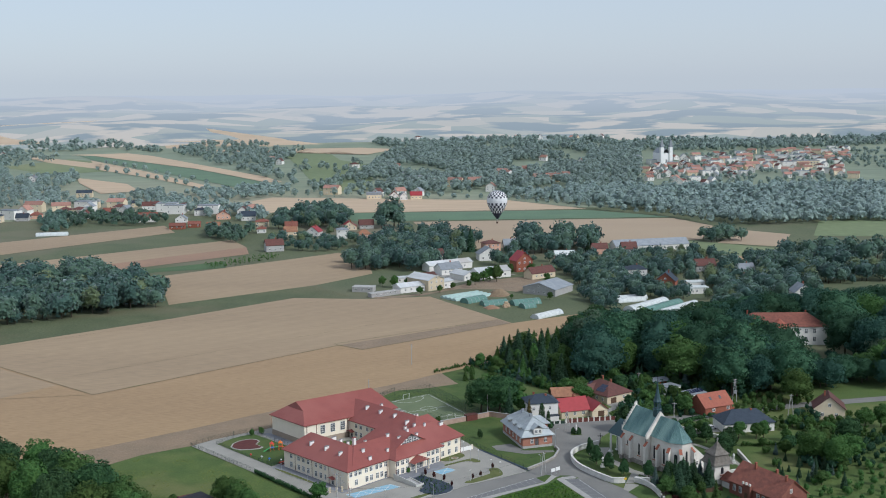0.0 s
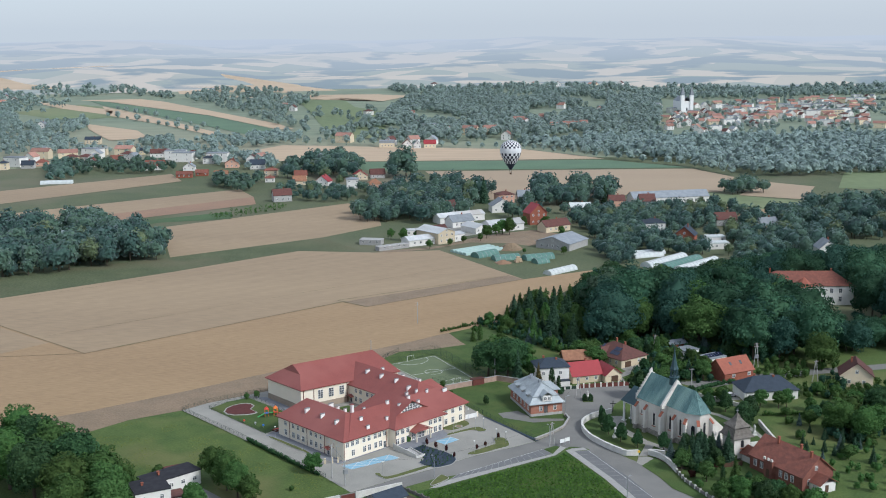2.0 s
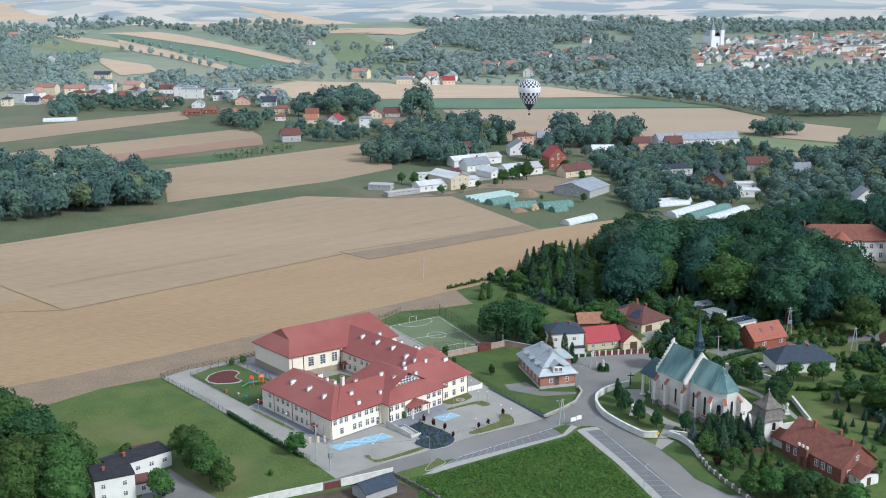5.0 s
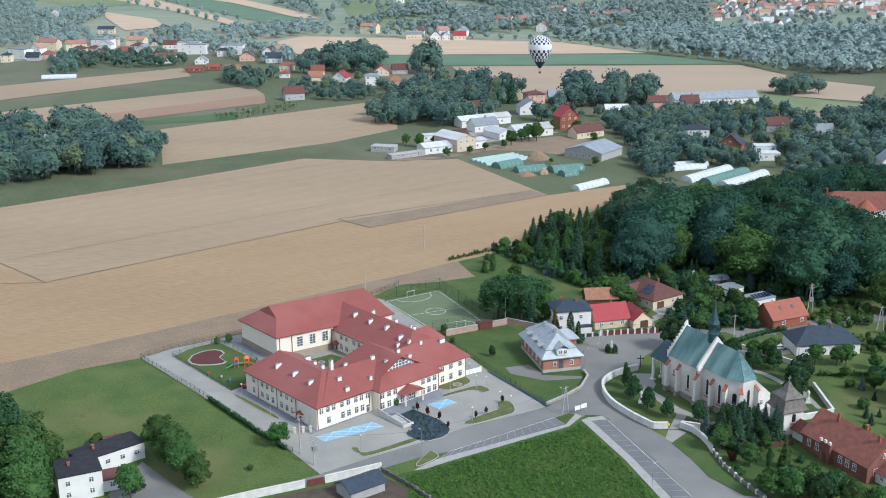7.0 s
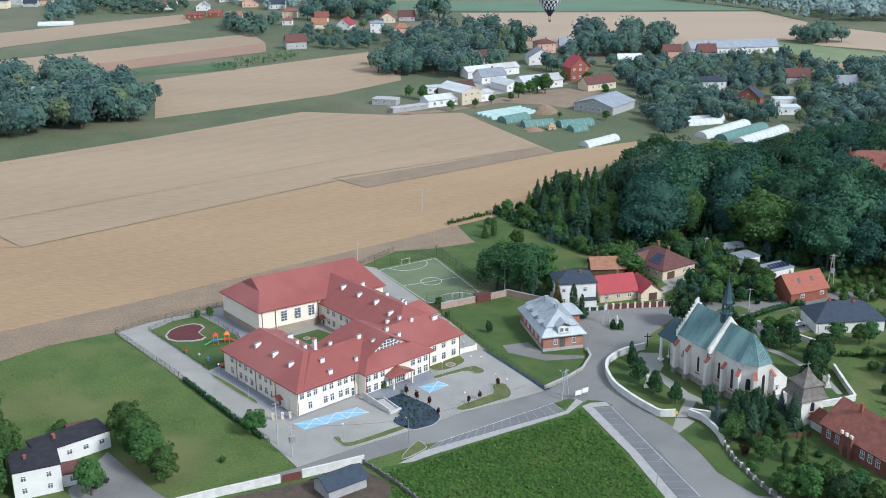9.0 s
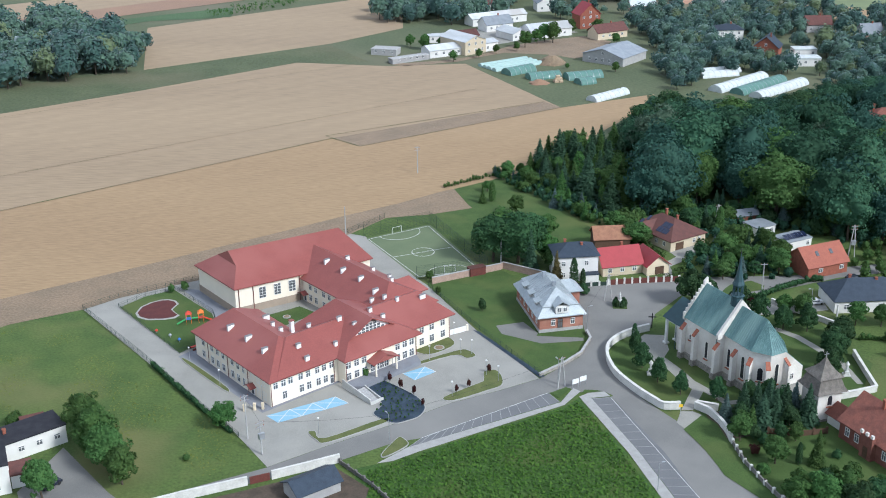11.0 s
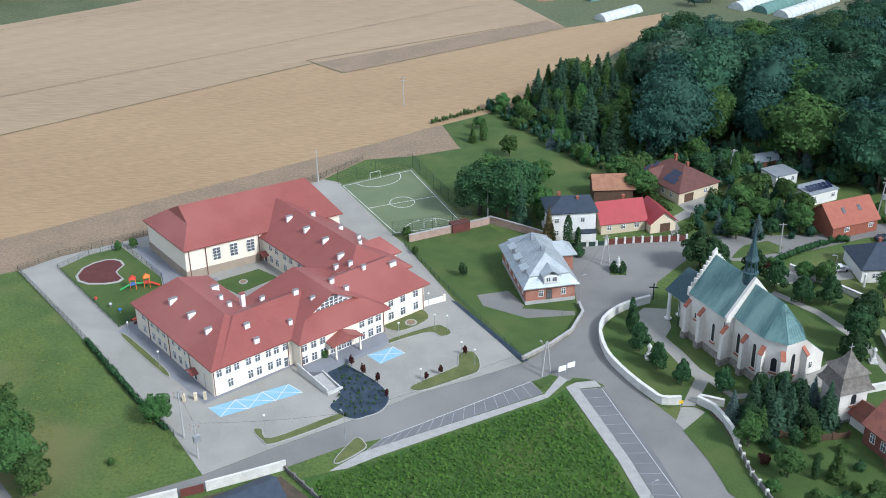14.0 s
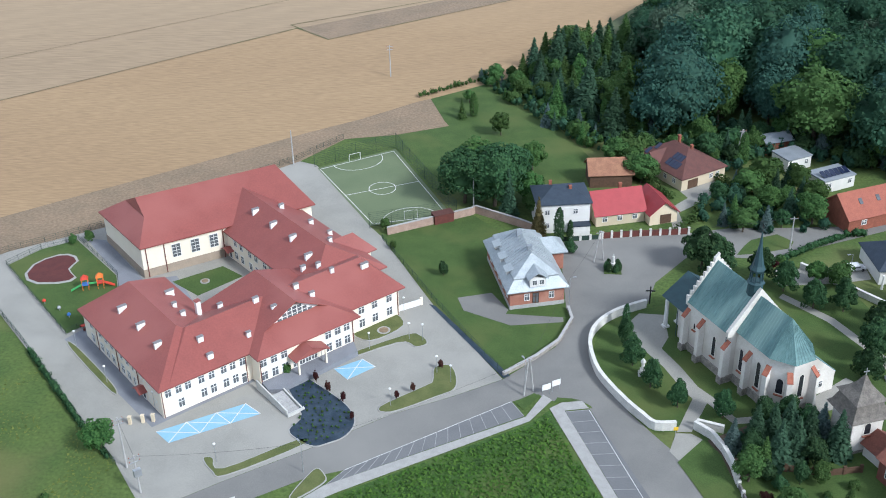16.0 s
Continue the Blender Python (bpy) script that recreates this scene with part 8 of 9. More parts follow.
for x, y in scatter(FOREST, 10.6, 3):
    if inside(x, y, CLEAR) or (96 < x < 132 and 602 < y < 660):
        continue
    top = rim(x, y)
    if top < 6 or x < 58:
        continue
    h = wr.choice((wr.uniform(14, 18), wr.uniform(17, 22), wr.uniform(20, 26)))
    if y < 464 and x < 100:
        h = wr.uniform(8, 13)
    h = min(h, top * wr.uniform(0.8, 1.0))
    # the manor looks out over the trees before it
    if 150 < x < 182 and y < 536:
        h = min(h, max(2.5, 1 + 0.17 * (526 - y)))
    k = wr.random()
    if math.dist((x, y), (97.5, 463)) < 9 or math.dist((x, y), (76, 476)) < 5:
        continue
    masses["cool" if k < 0.36 else "wood" if k < 0.72 else "leaf" if k < 0.95 else "light" if k < 0.96 else "grey"].append((x, y, h, wr.uniform(1.0, 1.4) * (1.0 if h > 12 else 1.3)))
wood("forest", "dense dark green broadleaf wood", masses["cool"], LEAFCOOL, 1)
wood("forest", "dense cool green broadleaf wood", masses["wood"], LEAFWOOD, 2)
wood("forest", "fresh green trees in the wood", masses["leaf"], LEAFFRESH, 7)
wood("forest", "yellow-green trees in the wood", masses["light"], LEAFLIGHT, 3)
wood("forest", "silvery green trees in the wood", masses["grey"], LEAFGREY, 8)
for x, y, h in ((27, 504, 13), (33.6, 509, 15), (38.7, 510, 15), (24, 502, 9), (30, 512, 12), (35, 515, 12), (29, 497, 9), (44, 512, 12), (48, 516, 13), (40, 497, 11), (45.8, 497, 10), (38, 486, 8), (46, 480, 9), (50, 500, 14), (54, 506, 15), (52, 484, 12), (57, 478, 10)):
    tree(wr.choice(("spruce", "larch", "larch", "spruce", "poplar")), x, y, h, 1.35)
for x, y in scatter([(24, 503), (36, 478), (50, 466), (60, 474), (63, 520), (60, 552), (54, 540), (40, 524)], 7.6, 88):
    tree(wr.choice(("spruce", "broad", "larch", "larch", "poplar", "spruce")), x, y, max(5, min(rim(x, y) * 0.95, wr.uniform(6, 16))), wr.uniform(1.15, 1.6))
for k, x, y, h, w in (("light", 98.5, 463, 22, 1.3), ("broad", 76.2, 476, 15, 0.85), ("larch", 45.8, 495, 11, 0.7), ("blue", 31.8, 473, 6.5, 1.3), ("blue", 40.1, 471, 6, 1.2), ("bush_light", 56, 470, 4, 1.2), ("dark", 76.5, 556, 17, 1.4), ("dark", 66, 552, 13, 1.3), ("broad", 98, 548, 17, 1.4), ("dark", 124, 553, 18, 1.4), ("broad", 138, 436, 14, 1.3), ("light", 178, 470, 13, 1.2), ("broad", 78, 481, 17, 0.9), ("broad", 116, 453.5, 17, 1.1)):
    tree(k, x, y, h, w)
# mixed young trees and shrubs along the wood's near edge
for poly, gap, sd, lo, hi in (([(26, 505), (36, 478), (46, 458), (54, 446), (60, 450), (70, 468), (58, 480), (46, 492), (34, 512)], 6.2, 81, 3, 9), ([(60, 452), (66, 446), (74, 450), (84, 452), (90, 462), (104, 456), (120, 444), (124, 452), (100, 470), (72, 474)], 5.4, 82, 4, 9)):
    for x, y in scatter(poly, gap, sd):
        tree(wr.choice(("broad", "spruce", "spruce", "larch", "dark", "light", "blue", "bush", "poplar", "blue")), x, y, wr.uniform(lo, hi), wr.uniform(0.9, 1.2))
edge = [(20, 503), (28, 482), (40, 463), (50, 452), (60, 450), (72, 466), (58, 484), (42, 503), (30, 510)]
far_wood("thicket", "scrubby green thicket along the wood's edge", scatter(edge, 4.8, 83), 2.8, 83, LEAF, 110, 0.22)
far_wood("thicket", "cool green thicket along the wood's edge", scatter(edge, 5.6, 84), 3.2, 84, LEAFWOOD, 110, 0.22)
far_wood("thicket", "low green scrub behind the houses", scatter([(60, 452), (72, 446), (90, 455), (104, 452), (122, 440), (126, 452), (100, 470), (72, 474)], 4.2, 85), 3.2, 85, LEAFWOOD, 110, 0.22)
border = [(9, 505), (11.7, 499.7), (17.5, 492), (25.5, 482.3), (34.4, 469), (42.7, 458.8), (49, 454), (38, 478), (28, 500), (20, 510)]
far_wood("thicket", "low mixed scrub along the lawn's edge", scatter(border, 2.6, 86), 2.0, 86, LEAFFRESH, 60, 0.24)
for x, y in scatter(border, 5.0, 87):
    tree(wr.choice(("broad", "blue", "larch", "light", "bush", "poplar", "spruce")), x, y, wr.uniform(2.6, 6.4), wr.uniform(1.0, 1.4))
# big lime trees before the manor
for x, y, h in ((134, 494, 17), (141, 499, 18), (148, 505, 15), (137, 506, 17), (143, 511, 15)):
    tree("light", x, y, h, 1.15)
# garden trees between the pitch and the houses
for k, x, y, h, w in (("dark", 14, 428, 14, 1.25), ("dark", 21, 427, 15, 1.2), ("broad", 17, 433, 14, 1.2), ("dark", 24, 433, 13, 1.2), ("spruce", 24.5, 422, 12, 0.9), ("broad", 29, 428, 9, 1.1), ("light", 31, 422, 8, 1.1), ("brown", 31.5, 414, 9.5, 0.85), ("column", 36, 411, 8.5, 0.9), ("column", 38.4, 411.2, 5.5, 0.9), ("broad", 29, 446, 8, 1.1),
                      ("light", 49, 450, 8, 1.2), ("light", 55, 441, 8, 1.2), ("broad", 53, 447, 7, 1.1), ("poplar", 36, 474, 6, 1), ("larch", 9, 476, 6, 1), ("poplar", 12, 478, 6.5, 1.2), ("broad", 20, 466, 6.5, 1), ("broad", 10, 487, 4, 1.2), ("round", 65.7, 402.5, 10.5, 1.15), ("round", 68.5, 400.5, 9.5, 1.1), ("bush_dark", 38.5, 407, 3, 0.8)):
    tree(k, x, y, h, w)
# gardens north-east of the square
gr = random.Random(4)
for x, y in scatter([(69, 430), (80, 424), (94, 428), (94, 438), (84, 446), (74, 440)], 4.6, 8):
    tree(gr.choice(("broad", "light", "bush", "dark", "blue", "bush_light", "spruce")), x, y, gr.uniform(3.5, 7.5), gr.uniform(0.95, 1.3))
for x, y in scatter([(70, 448), (84, 448), (82, 456), (92, 461), (112, 446), (116, 454), (96, 466), (72, 466)], 5.5, 9):
    tree(gr.choice(("broad", "bush", "dark", "light", "larch", "bush_dark")), x, y, gr.uniform(3, 7), gr.uniform(0.9, 1.25))
for k, x, y, h, w in (("light", 76, 418.6, 6.2, 1.35), ("blue", 81, 419.6, 6.4, 1.2), ("dark", 84.6, 421, 5.0, 1.1), ("blue", 72, 421.6, 5.6, 1.0), ("larch", 74.6, 424.4, 6.4, 1.1), ("light", 91.6, 423.4, 7.6, 1.3), ("spruce", 87, 427, 7, 1.2), ("broad", 83, 429, 6.5, 1.2), ("light", 52.6, 441.6, 7.2, 1.3), ("light", 56.6, 441.0, 6.4, 1.2)):
    tree(k, x, y, h, w)
# churchyard
for k, x, y, h, w in (("column", 49.4, 378.8, 5.6, 0.9), ("round", 49.2, 373.6, 6.5, 0.72), ("round", 50.3, 366.8, 6.8, 0.8), ("round", 53.2, 360.4, 6.4, 0.85), ("round", 57.6, 355.0, 6.0, 0.85), ("round", 65.0, 352.6, 6.5, 0.8), ("blue", 65.6, 344.2, 6.8, 1.2), ("spruce", 69.6, 346.6, 8.0, 1.3), ("spruce", 72.6, 341.6, 8.6, 1.35), ("spruce", 72.4, 347.2, 8.2, 1.2), ("spruce", 75.4, 343.0, 8.8, 1.35), ("spruce", 75.2, 348.4, 8.4, 1.3), ("spruce", 78.2, 346.4, 8.4, 1.2), ("dark", 68.6, 342.6, 5.5, 1.0), ("dark", 78.4, 341.6, 5.6, 1.1), ("dark", 71.6, 350.8, 6.5, 0.9), ("dark", 75.4, 351.6, 6.8, 0.8), ("blue", 80.6, 348.8, 7.4, 1.1), ("spruce", 82.4, 344.6, 9.2, 1.25), ("dark", 78.6, 350.0, 5.5, 0.9),
                      ("light", 67.4, 336.8, 6.4, 1.15), ("light", 72.9, 328.6, 6.6, 1.05), ("dark", 75.4, 336.8, 4.6, 0.8), ("larch", 80.9, 328.6, 8.0, 1.0), ("column", 77.4, 328.6, 5.0, 0.9), ("broad", 78.6, 337.2, 4.4, 1.0), ("bush_dark", 70.4, 338.0, 3.0, 1.0), ("bush", 83.6, 336.4, 1.8, 1.0), ("bush_light", 79.2, 334.0, 1.4, 1.0), ("bush", 74.8, 333.0, 1.6, 0.9), ("bush_dark", 85.4, 331.4, 1.8, 1.0), ("bush", 83.4, 325.6, 2.0, 1.0), ("bush", 69.9, 324.6, 2.6, 0.95), ("bush_dark", 72.0, 335.4, 2.6, 0.9), ("broad", 86, 322, 5.0, 1.0), ("bush_red", 69.6, 332.0, 2.2, 0.9), ("light", 90, 318, 5.0, 1.1), ("bush", 92, 334, 2.6, 0.9),
                      ("round", 77.0, 398.8, 7.6, 0.95), ("round", 81.2, 394.6, 7.2, 0.95), ("round", 86.0, 388.6, 7.0, 0.95), ("round", 91.6, 388.0, 7.6, 0.95), ("dark", 93.8, 371.4, 9.0, 1.0), ("dark", 96.8, 378.6, 9.0, 1.0), ("round", 91.5, 365.4, 7.5, 0.95), ("round", 99.2, 384.4, 6.5, 1.0), ("broad", 88, 398, 5.6, 1.1), ("light", 92, 396, 6.4, 1.1), ("bush", 82, 405, 2.4, 0.9), ("bush", 79.6, 406.6, 2.2, 0.9), ("bush_red", 80.6, 404, 1.8, 0.9)):
    tree(k, x, y, h, w)
# thick planting about the brick house
for k, x, y, h, w in (("broad", 75.5, 318.6, 5.6, 1.0), ("dark", 79.5, 316.5, 6.6, 1.0), ("light", 83.5, 316.5, 7.0, 1.1), ("broad", 79, 313, 8.0, 1.2), ("dark", 84, 310, 8.5, 1.1), ("dark", 88, 314, 7.0, 1.1), ("broad", 74, 314, 6.5, 1.1), ("larch", 70.2, 340.4, 6.5, 1.1), ("broad", 91, 309, 7.5, 1.2), ("broad", 96, 306, 8, 1.2)):
    tree(k, x, y, h, w)
# gardens to the east
for x, y in scatter([(104, 372), (150, 380), (165, 405), (124, 392), (112, 388)], 6.5, 12):
    tree(gr.choice(("light", "broad", "bush", "spruce", "bush_dark", "broad")), x, y, gr.uniform(2.5, 6.5), gr.uniform(0.9, 1.3))
for k, x, y, h, w in (("light", 104, 392, 6.5, 1.0), ("light", 110, 391.5, 6.5, 1.0), ("light", 113, 392.5, 6.8, 0.9), ("broad", 122, 366, 12, 1.25), ("broad", 128, 361, 11, 1.2), ("broad", 134, 366, 10, 1.2), ("dark", 140, 384, 10, 1.2), ("broad", 152, 401, 9, 1.1), ("broad", 159, 404, 9, 1.1), ("dark", 146, 396, 6, 1.2), ("spruce", 108, 357, 4, 1), ("spruce", 113, 352, 4.4, 1), ("broad", 132, 402, 5, 1.1), ("broad", 127, 405, 5, 1.1), ("bush", 119, 405, 2.6, 1), ("light", 118, 345, 5, 1.2), ("spruce", 124, 342, 5.6, 1), ("spruce", 122, 352, 4.5, 1), ("spruce", 116, 362, 4.2, 1)):
    tree(k, x, y, h, w)
for i, (poly, gap, h) in enumerate((([(67, 428), (70, 440), (80, 438), (92, 430), (94, 421), (80, 416), (68, 420)], 3.3, 2.8), ([(104, 374), (150, 382), (164, 405), (124, 391)], 4.0, 2.4), ([(114, 366), (124, 356), (136, 362), (140, 384), (118, 374)], 4.2, 3.2), ([(112, 404), (132, 398), (160, 410), (150, 420), (120, 412)], 3.6, 2.6), ([(67, 347), (70, 350), (84, 344), (83, 341), (70, 341)], 3.0, 2.0), ([(112, 418), (124, 422), (150, 440), (124, 446), (112, 436)], 4.2, 3.0), ([(118, 350), (150, 366), (168, 396), (150, 398), (126, 380)], 4.6, 2.8), ([(104, 326), (124, 318), (156, 340), (172, 380), (140, 364), (114, 346)], 5.0, 2.4), ([(122, 402), (132, 398), (150, 424), (140, 430)], 4.4, 3.2))):
    far_wood("garden_shrubs", "mixed green shrubs filling the gardens", scatter(poly, gap, 860 + i), h, 860 + i, LEAF if i % 2 else LEAFWOOD, 110, 0.22)
for x, y in scatter([(104, 344), (124, 346), (138, 372), (112, 376)], 6.0, 14):
    tree(gr.choice(("spruce", "spruce", "blue", "bush", "broad")), x, y, gr.uniform(2.4, 5.2), gr.uniform(1.0, 1.3))
far_wood("hedge", "clipped green hedge between the gardens", along([(103, 384), (118, 384.6), (134, 388), (150, 394)], 0.7), 1.6, 65, LEAF, 60)
# trees about the flat-roofed house
for k, x, y, h, w in (("broad", -66.4, 330.8, 10.5, 1.0), ("broad", -61.0, 323.0, 11.5, 1.1), ("light", -57.0, 318.0, 10.5, 1.1), ("broad", -53.0, 314.0, 8.5, 1.1), ("light", -66.6, 308.4, 9, 0.95), ("bush", -83, 334, 3.2, 1.1), ("bush", -73, 333, 3.0, 0.9), ("light", -90, 309, 14, 1.1), ("light", -94, 317, 15, 1.1), ("dark", -103, 323, 18, 1.1), ("light", -111, 331, 18, 1.1), ("dark", -119, 338, 18, 1.1), ("broad", -127, 346, 17, 1.1), ("dark", -136, 341, 18, 1.1), ("broad", -101, 309, 17, 1.1), ("dark", -112, 316, 18, 1.1), ("broad", -122, 324, 18, 1.1), ("light", -86, 301, 14, 1.2), ("broad", -97, 300, 15, 1.1), ("dark", -144, 354, 16, 1.1), ("broad", -134, 330, 18, 1.1), ("broad", -150, 346, 17, 1.2), ("dark", -155, 362, 14, 1.2), ("light", -98, 327, 13, 1.1), ("broad", -89, 318, 11, 1.1), ("broad", -38.4, 335.4, 6.4, 1.15), ("bush_light", -43, 323, 1.6, 0.9)):
    tree(k, x, y, h, w)
# school shrubs and the saplings in the car park
for k, x, y, h, w in (("bush", -12.2, 358.8, 2.6, 0.65), ("red", -3.6, 354.0, 2.6, 0.6), ("red", -0.4, 351.4, 2.4, 0.6), ("red", -6.4, 357.0, 2.4, 0.6), ("red", 8.8, 353.0, 2.2, 0.6), ("red", 11.4, 355.3, 2.2, 0.6), ("red", 15.6, 362.6, 2.4, 0.6), ("red", 2.0, 346.6, 2.0, 0.6), ("bush_dark", 12.6, 395.4, 3.4, 0.55), ("bush_light", -70, 402.6, 2.4, 0.8), ("bush", -2.4, 413.8, 3.0, 0.7), ("bush", 0.6, 405.6, 2.0, 0.7), ("bush", -66.8, 404.0, 2.6, 0.8)):
    tree(k, x, y, h, w, z=0.15)
br = random.Random(21)
poly = [(-12.3, 357.2), (-10.4, 359.2), (-0.8, 351.8), (2.0, 347.6), (1.0, 342.4), (-3.4, 339.6), (-6.2, 341.0), (-8.2, 343.4), (-7.0, 347.5)]
for i, (x, y) in enumerate(scatter(poly, 1.25, 30)):
    tree(br.choice(("bush", "bush_light", "bush_light")), x, y, br.uniform(0.2, 0.5), 0.9, "small plants in the black bed", z=0.28)
# clumps and rows by the far farms
def by_house(x, y):
    """Whether a spot lies on or close before one of the farm buildings."""
    return any(q[0] - 3 < x < q[0] + q[3] * 1.3 + 3 and q[1] - 11 < y < q[1] + q[4] * 1.3 + 3 for q in FARM) or (100 < x < 146 and 600 < y < 650) or (-2 < x < 62 and 596 < y < 676) or (-60 < x < -8 and 660 < y < 690)


clumps = {"LEAFDARK": [], "LEAF": [], "LEAFLIGHT": []}
for poly, gap, hh, sd in (([(-55, 765), (0, 765), (10, 800), (0, 850), (-45, 860), (-62, 810)], 9.5, 12, 41), ([(49, 815), (112, 840), (120, 890), (62, 895)], 10, 15, 42), ([(-150, 985), (-84, 980), (-88, 1060), (-140, 1060)], 12, 15, 43), ([(-54, 985), (-28, 985), (-32, 1010), (-50, 1010)], 12, 22, 44), ([(206, 876), (233, 876), (236, 902), (208, 906)], 9, 13, 45),
                          ([(236, 790), (276, 700), (330, 690), (330, 790), (268, 832)], 12, 14, 46), ([(84, 690), (100, 650), (135, 650), (150, 662), (138, 680), (112, 712), (130, 740), (170, 735), (200, 760), (190, 815), (140, 810), (100, 790), (78, 740)], 8, 9, 47), ([(150, 655), (215, 640), (236, 720), (210, 770), (176, 738), (185, 700), (160, 700)], 8, 11, 48), ([(-70, 770), (-50, 900), (-20, 940), (30, 900), (20, 870), (8, 800), (-10, 800)], 10, 12, 52), ([(70, 745), (84, 700), (100, 730), (90, 780), (110, 815), (80, 800)], 8.5, 9, 53), ([(34, 775), (60, 770), (76, 800), (44, 835), (30, 815)], 10, 9, 54), ([(196, 770), (236, 790), (260, 760), (276, 700), (240, 690), (216, 724)], 9, 11, 55), ([(100, 700), (112, 715), (150, 715), (168, 740), (150, 790), (100, 780), (84, 720)], 8, 8, 56), ([(150, 676), (172, 676), (200, 700), (190, 722), (150, 712)], 8, 9, 57), ([(80, 636), (84, 682), (98, 692), (108, 672), (98, 645)], 7.5, 8, 58), ([(84, 622), (99, 622), (99, 650), (86, 650)], 6.5, 6, 60), ([(146, 640), (148, 673), (181, 673), (186, 640), (163, 622)], 8, 9, 59),
                          ([(-158, 648), (-174, 700), (-222, 740), (-330, 742), (-420, 700), (-420, 560), (-300, 545), (-238, 596)], 9, 14, 49), ([(-60, 850), (-30, 858), (-40, 925), (-100, 960), (-70, 905)], 10, 9, 50), ([(-140, 935), (-100, 925), (-80, 895), (-60, 872), (-110, 850), (-140, 880)], 9.5, 7, 51)):
    for x, y in scatter(poly, gap, sd):
        if by_house(x, y):
            continue
        k = wr.random()
        clumps["LEAFDARK" if k < 0.42 else "LEAF" if k < 0.90 else "LEAFLIGHT"].append((x + wr.uniform(-3, 3), y + wr.uniform(-3, 3), hh * wr.uniform(0.5, 1.3), wr.uniform(0.9, 1.45)))
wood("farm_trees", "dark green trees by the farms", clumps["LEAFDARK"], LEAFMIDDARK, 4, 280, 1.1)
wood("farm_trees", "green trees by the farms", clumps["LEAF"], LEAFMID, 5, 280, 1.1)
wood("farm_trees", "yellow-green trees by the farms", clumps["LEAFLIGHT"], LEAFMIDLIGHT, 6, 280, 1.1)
for x, y, h in ((15, 852, 17), (21, 850, 19), (108, 845, 14), (113, 847, 13)):
    tree("spruce", x, y, h, 1.1)
for x, y, h in ((-14, 674, 6), (6, 692, 5), (20, 706, 9), (26, 716, 8), (30, 720, 10), (34, 718, 11), (44, 742, 8), (-2, 682, 5), (16, 698, 5), (58, 742, 8), (66, 715, 6), (62, 655, 5), (40, 660, 3), (-30, 700, 8), (-38, 706, 7), (-22, 704, 6)):
    tree("broad", x, y, h, 1)

# hedges and far woods
far_wood("hedge", "tall clipped hedge beside the drive", along([(52.6, 446.6), (57.0, 439.4), (62.0, 432.5)], 0.6) + along([(61.6, 417.2), (65.6, 422), (67.4, 430)], 0.6) + along([(72.6, 444), (79, 434)], 0.6), 2.1, 60, LEAF, 30)
far_wood("hedge", "clipped dark green hedge along the gardens", along([(82.8, 406.2), (90.2, 412.6), (98.2, 418.0), (102.6, 418.8)], 0.6), 1.7, 61, LEAFDARK, 60)
far_wood("hedge", "dark green climbers grown along the wire fence", along([(-62, 361.4), (-45.4, 342.6), (-36.4, 333.2)], 0.6), 1.4, 64, LEAFDARK, 60)
far_wood("field_hedge", "scrubby green hedge at the field's edge", along([(-4, 490), (8, 500), (18, 508)], 1.3), 1.7, 62, LEAF, 60)
far_wood("orchard_rows", "rows of low orchard trees", along([(-165, 790), (-123, 838)], 4) + along([(-160, 782), (-118, 828)], 4), 4, 63, LEAF, 22)
# gardens among the far village houses
VILLAGE = [(-381, 1074), (-370, 1117), (-328, 994), (-344, 977)], [(-370, 1100), (-322, 1125), (-261, 1085), (-252, 1037), (-276, 1030), (-338, 1024)], [(-207, 990), (-161, 971), (-163, 907), (-194, 939)], [(-155, 1066), (-153, 1109), (-124, 1180), (-87, 1085), (-87, 1031), (-127, 1033)]
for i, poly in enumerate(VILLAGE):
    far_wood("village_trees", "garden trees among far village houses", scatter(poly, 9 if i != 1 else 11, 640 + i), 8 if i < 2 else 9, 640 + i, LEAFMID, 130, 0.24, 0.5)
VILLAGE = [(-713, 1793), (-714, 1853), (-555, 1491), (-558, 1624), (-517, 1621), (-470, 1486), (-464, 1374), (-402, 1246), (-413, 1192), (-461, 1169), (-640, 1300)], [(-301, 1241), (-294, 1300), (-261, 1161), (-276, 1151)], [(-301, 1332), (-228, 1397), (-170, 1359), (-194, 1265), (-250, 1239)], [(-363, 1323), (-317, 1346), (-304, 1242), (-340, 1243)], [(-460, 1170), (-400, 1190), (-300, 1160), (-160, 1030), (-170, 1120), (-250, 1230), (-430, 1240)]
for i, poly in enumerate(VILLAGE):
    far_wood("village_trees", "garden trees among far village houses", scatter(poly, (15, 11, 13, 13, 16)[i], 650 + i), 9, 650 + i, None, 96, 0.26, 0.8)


def patchy(poly, gap, seed, lo=0.0, scale=0.006):
    """Plan points in drifts with open ground between."""
    return [(x, y) for x, y in scatter(poly, gap, seed) if noise.noise((x * scale * 2, y * scale, seed)) > lo]


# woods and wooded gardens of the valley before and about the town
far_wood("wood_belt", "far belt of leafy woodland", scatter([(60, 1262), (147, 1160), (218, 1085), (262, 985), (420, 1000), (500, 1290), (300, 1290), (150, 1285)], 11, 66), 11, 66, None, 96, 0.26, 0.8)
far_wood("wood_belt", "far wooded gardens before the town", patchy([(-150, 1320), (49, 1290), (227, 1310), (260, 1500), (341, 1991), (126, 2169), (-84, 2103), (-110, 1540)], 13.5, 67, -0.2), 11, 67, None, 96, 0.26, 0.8)
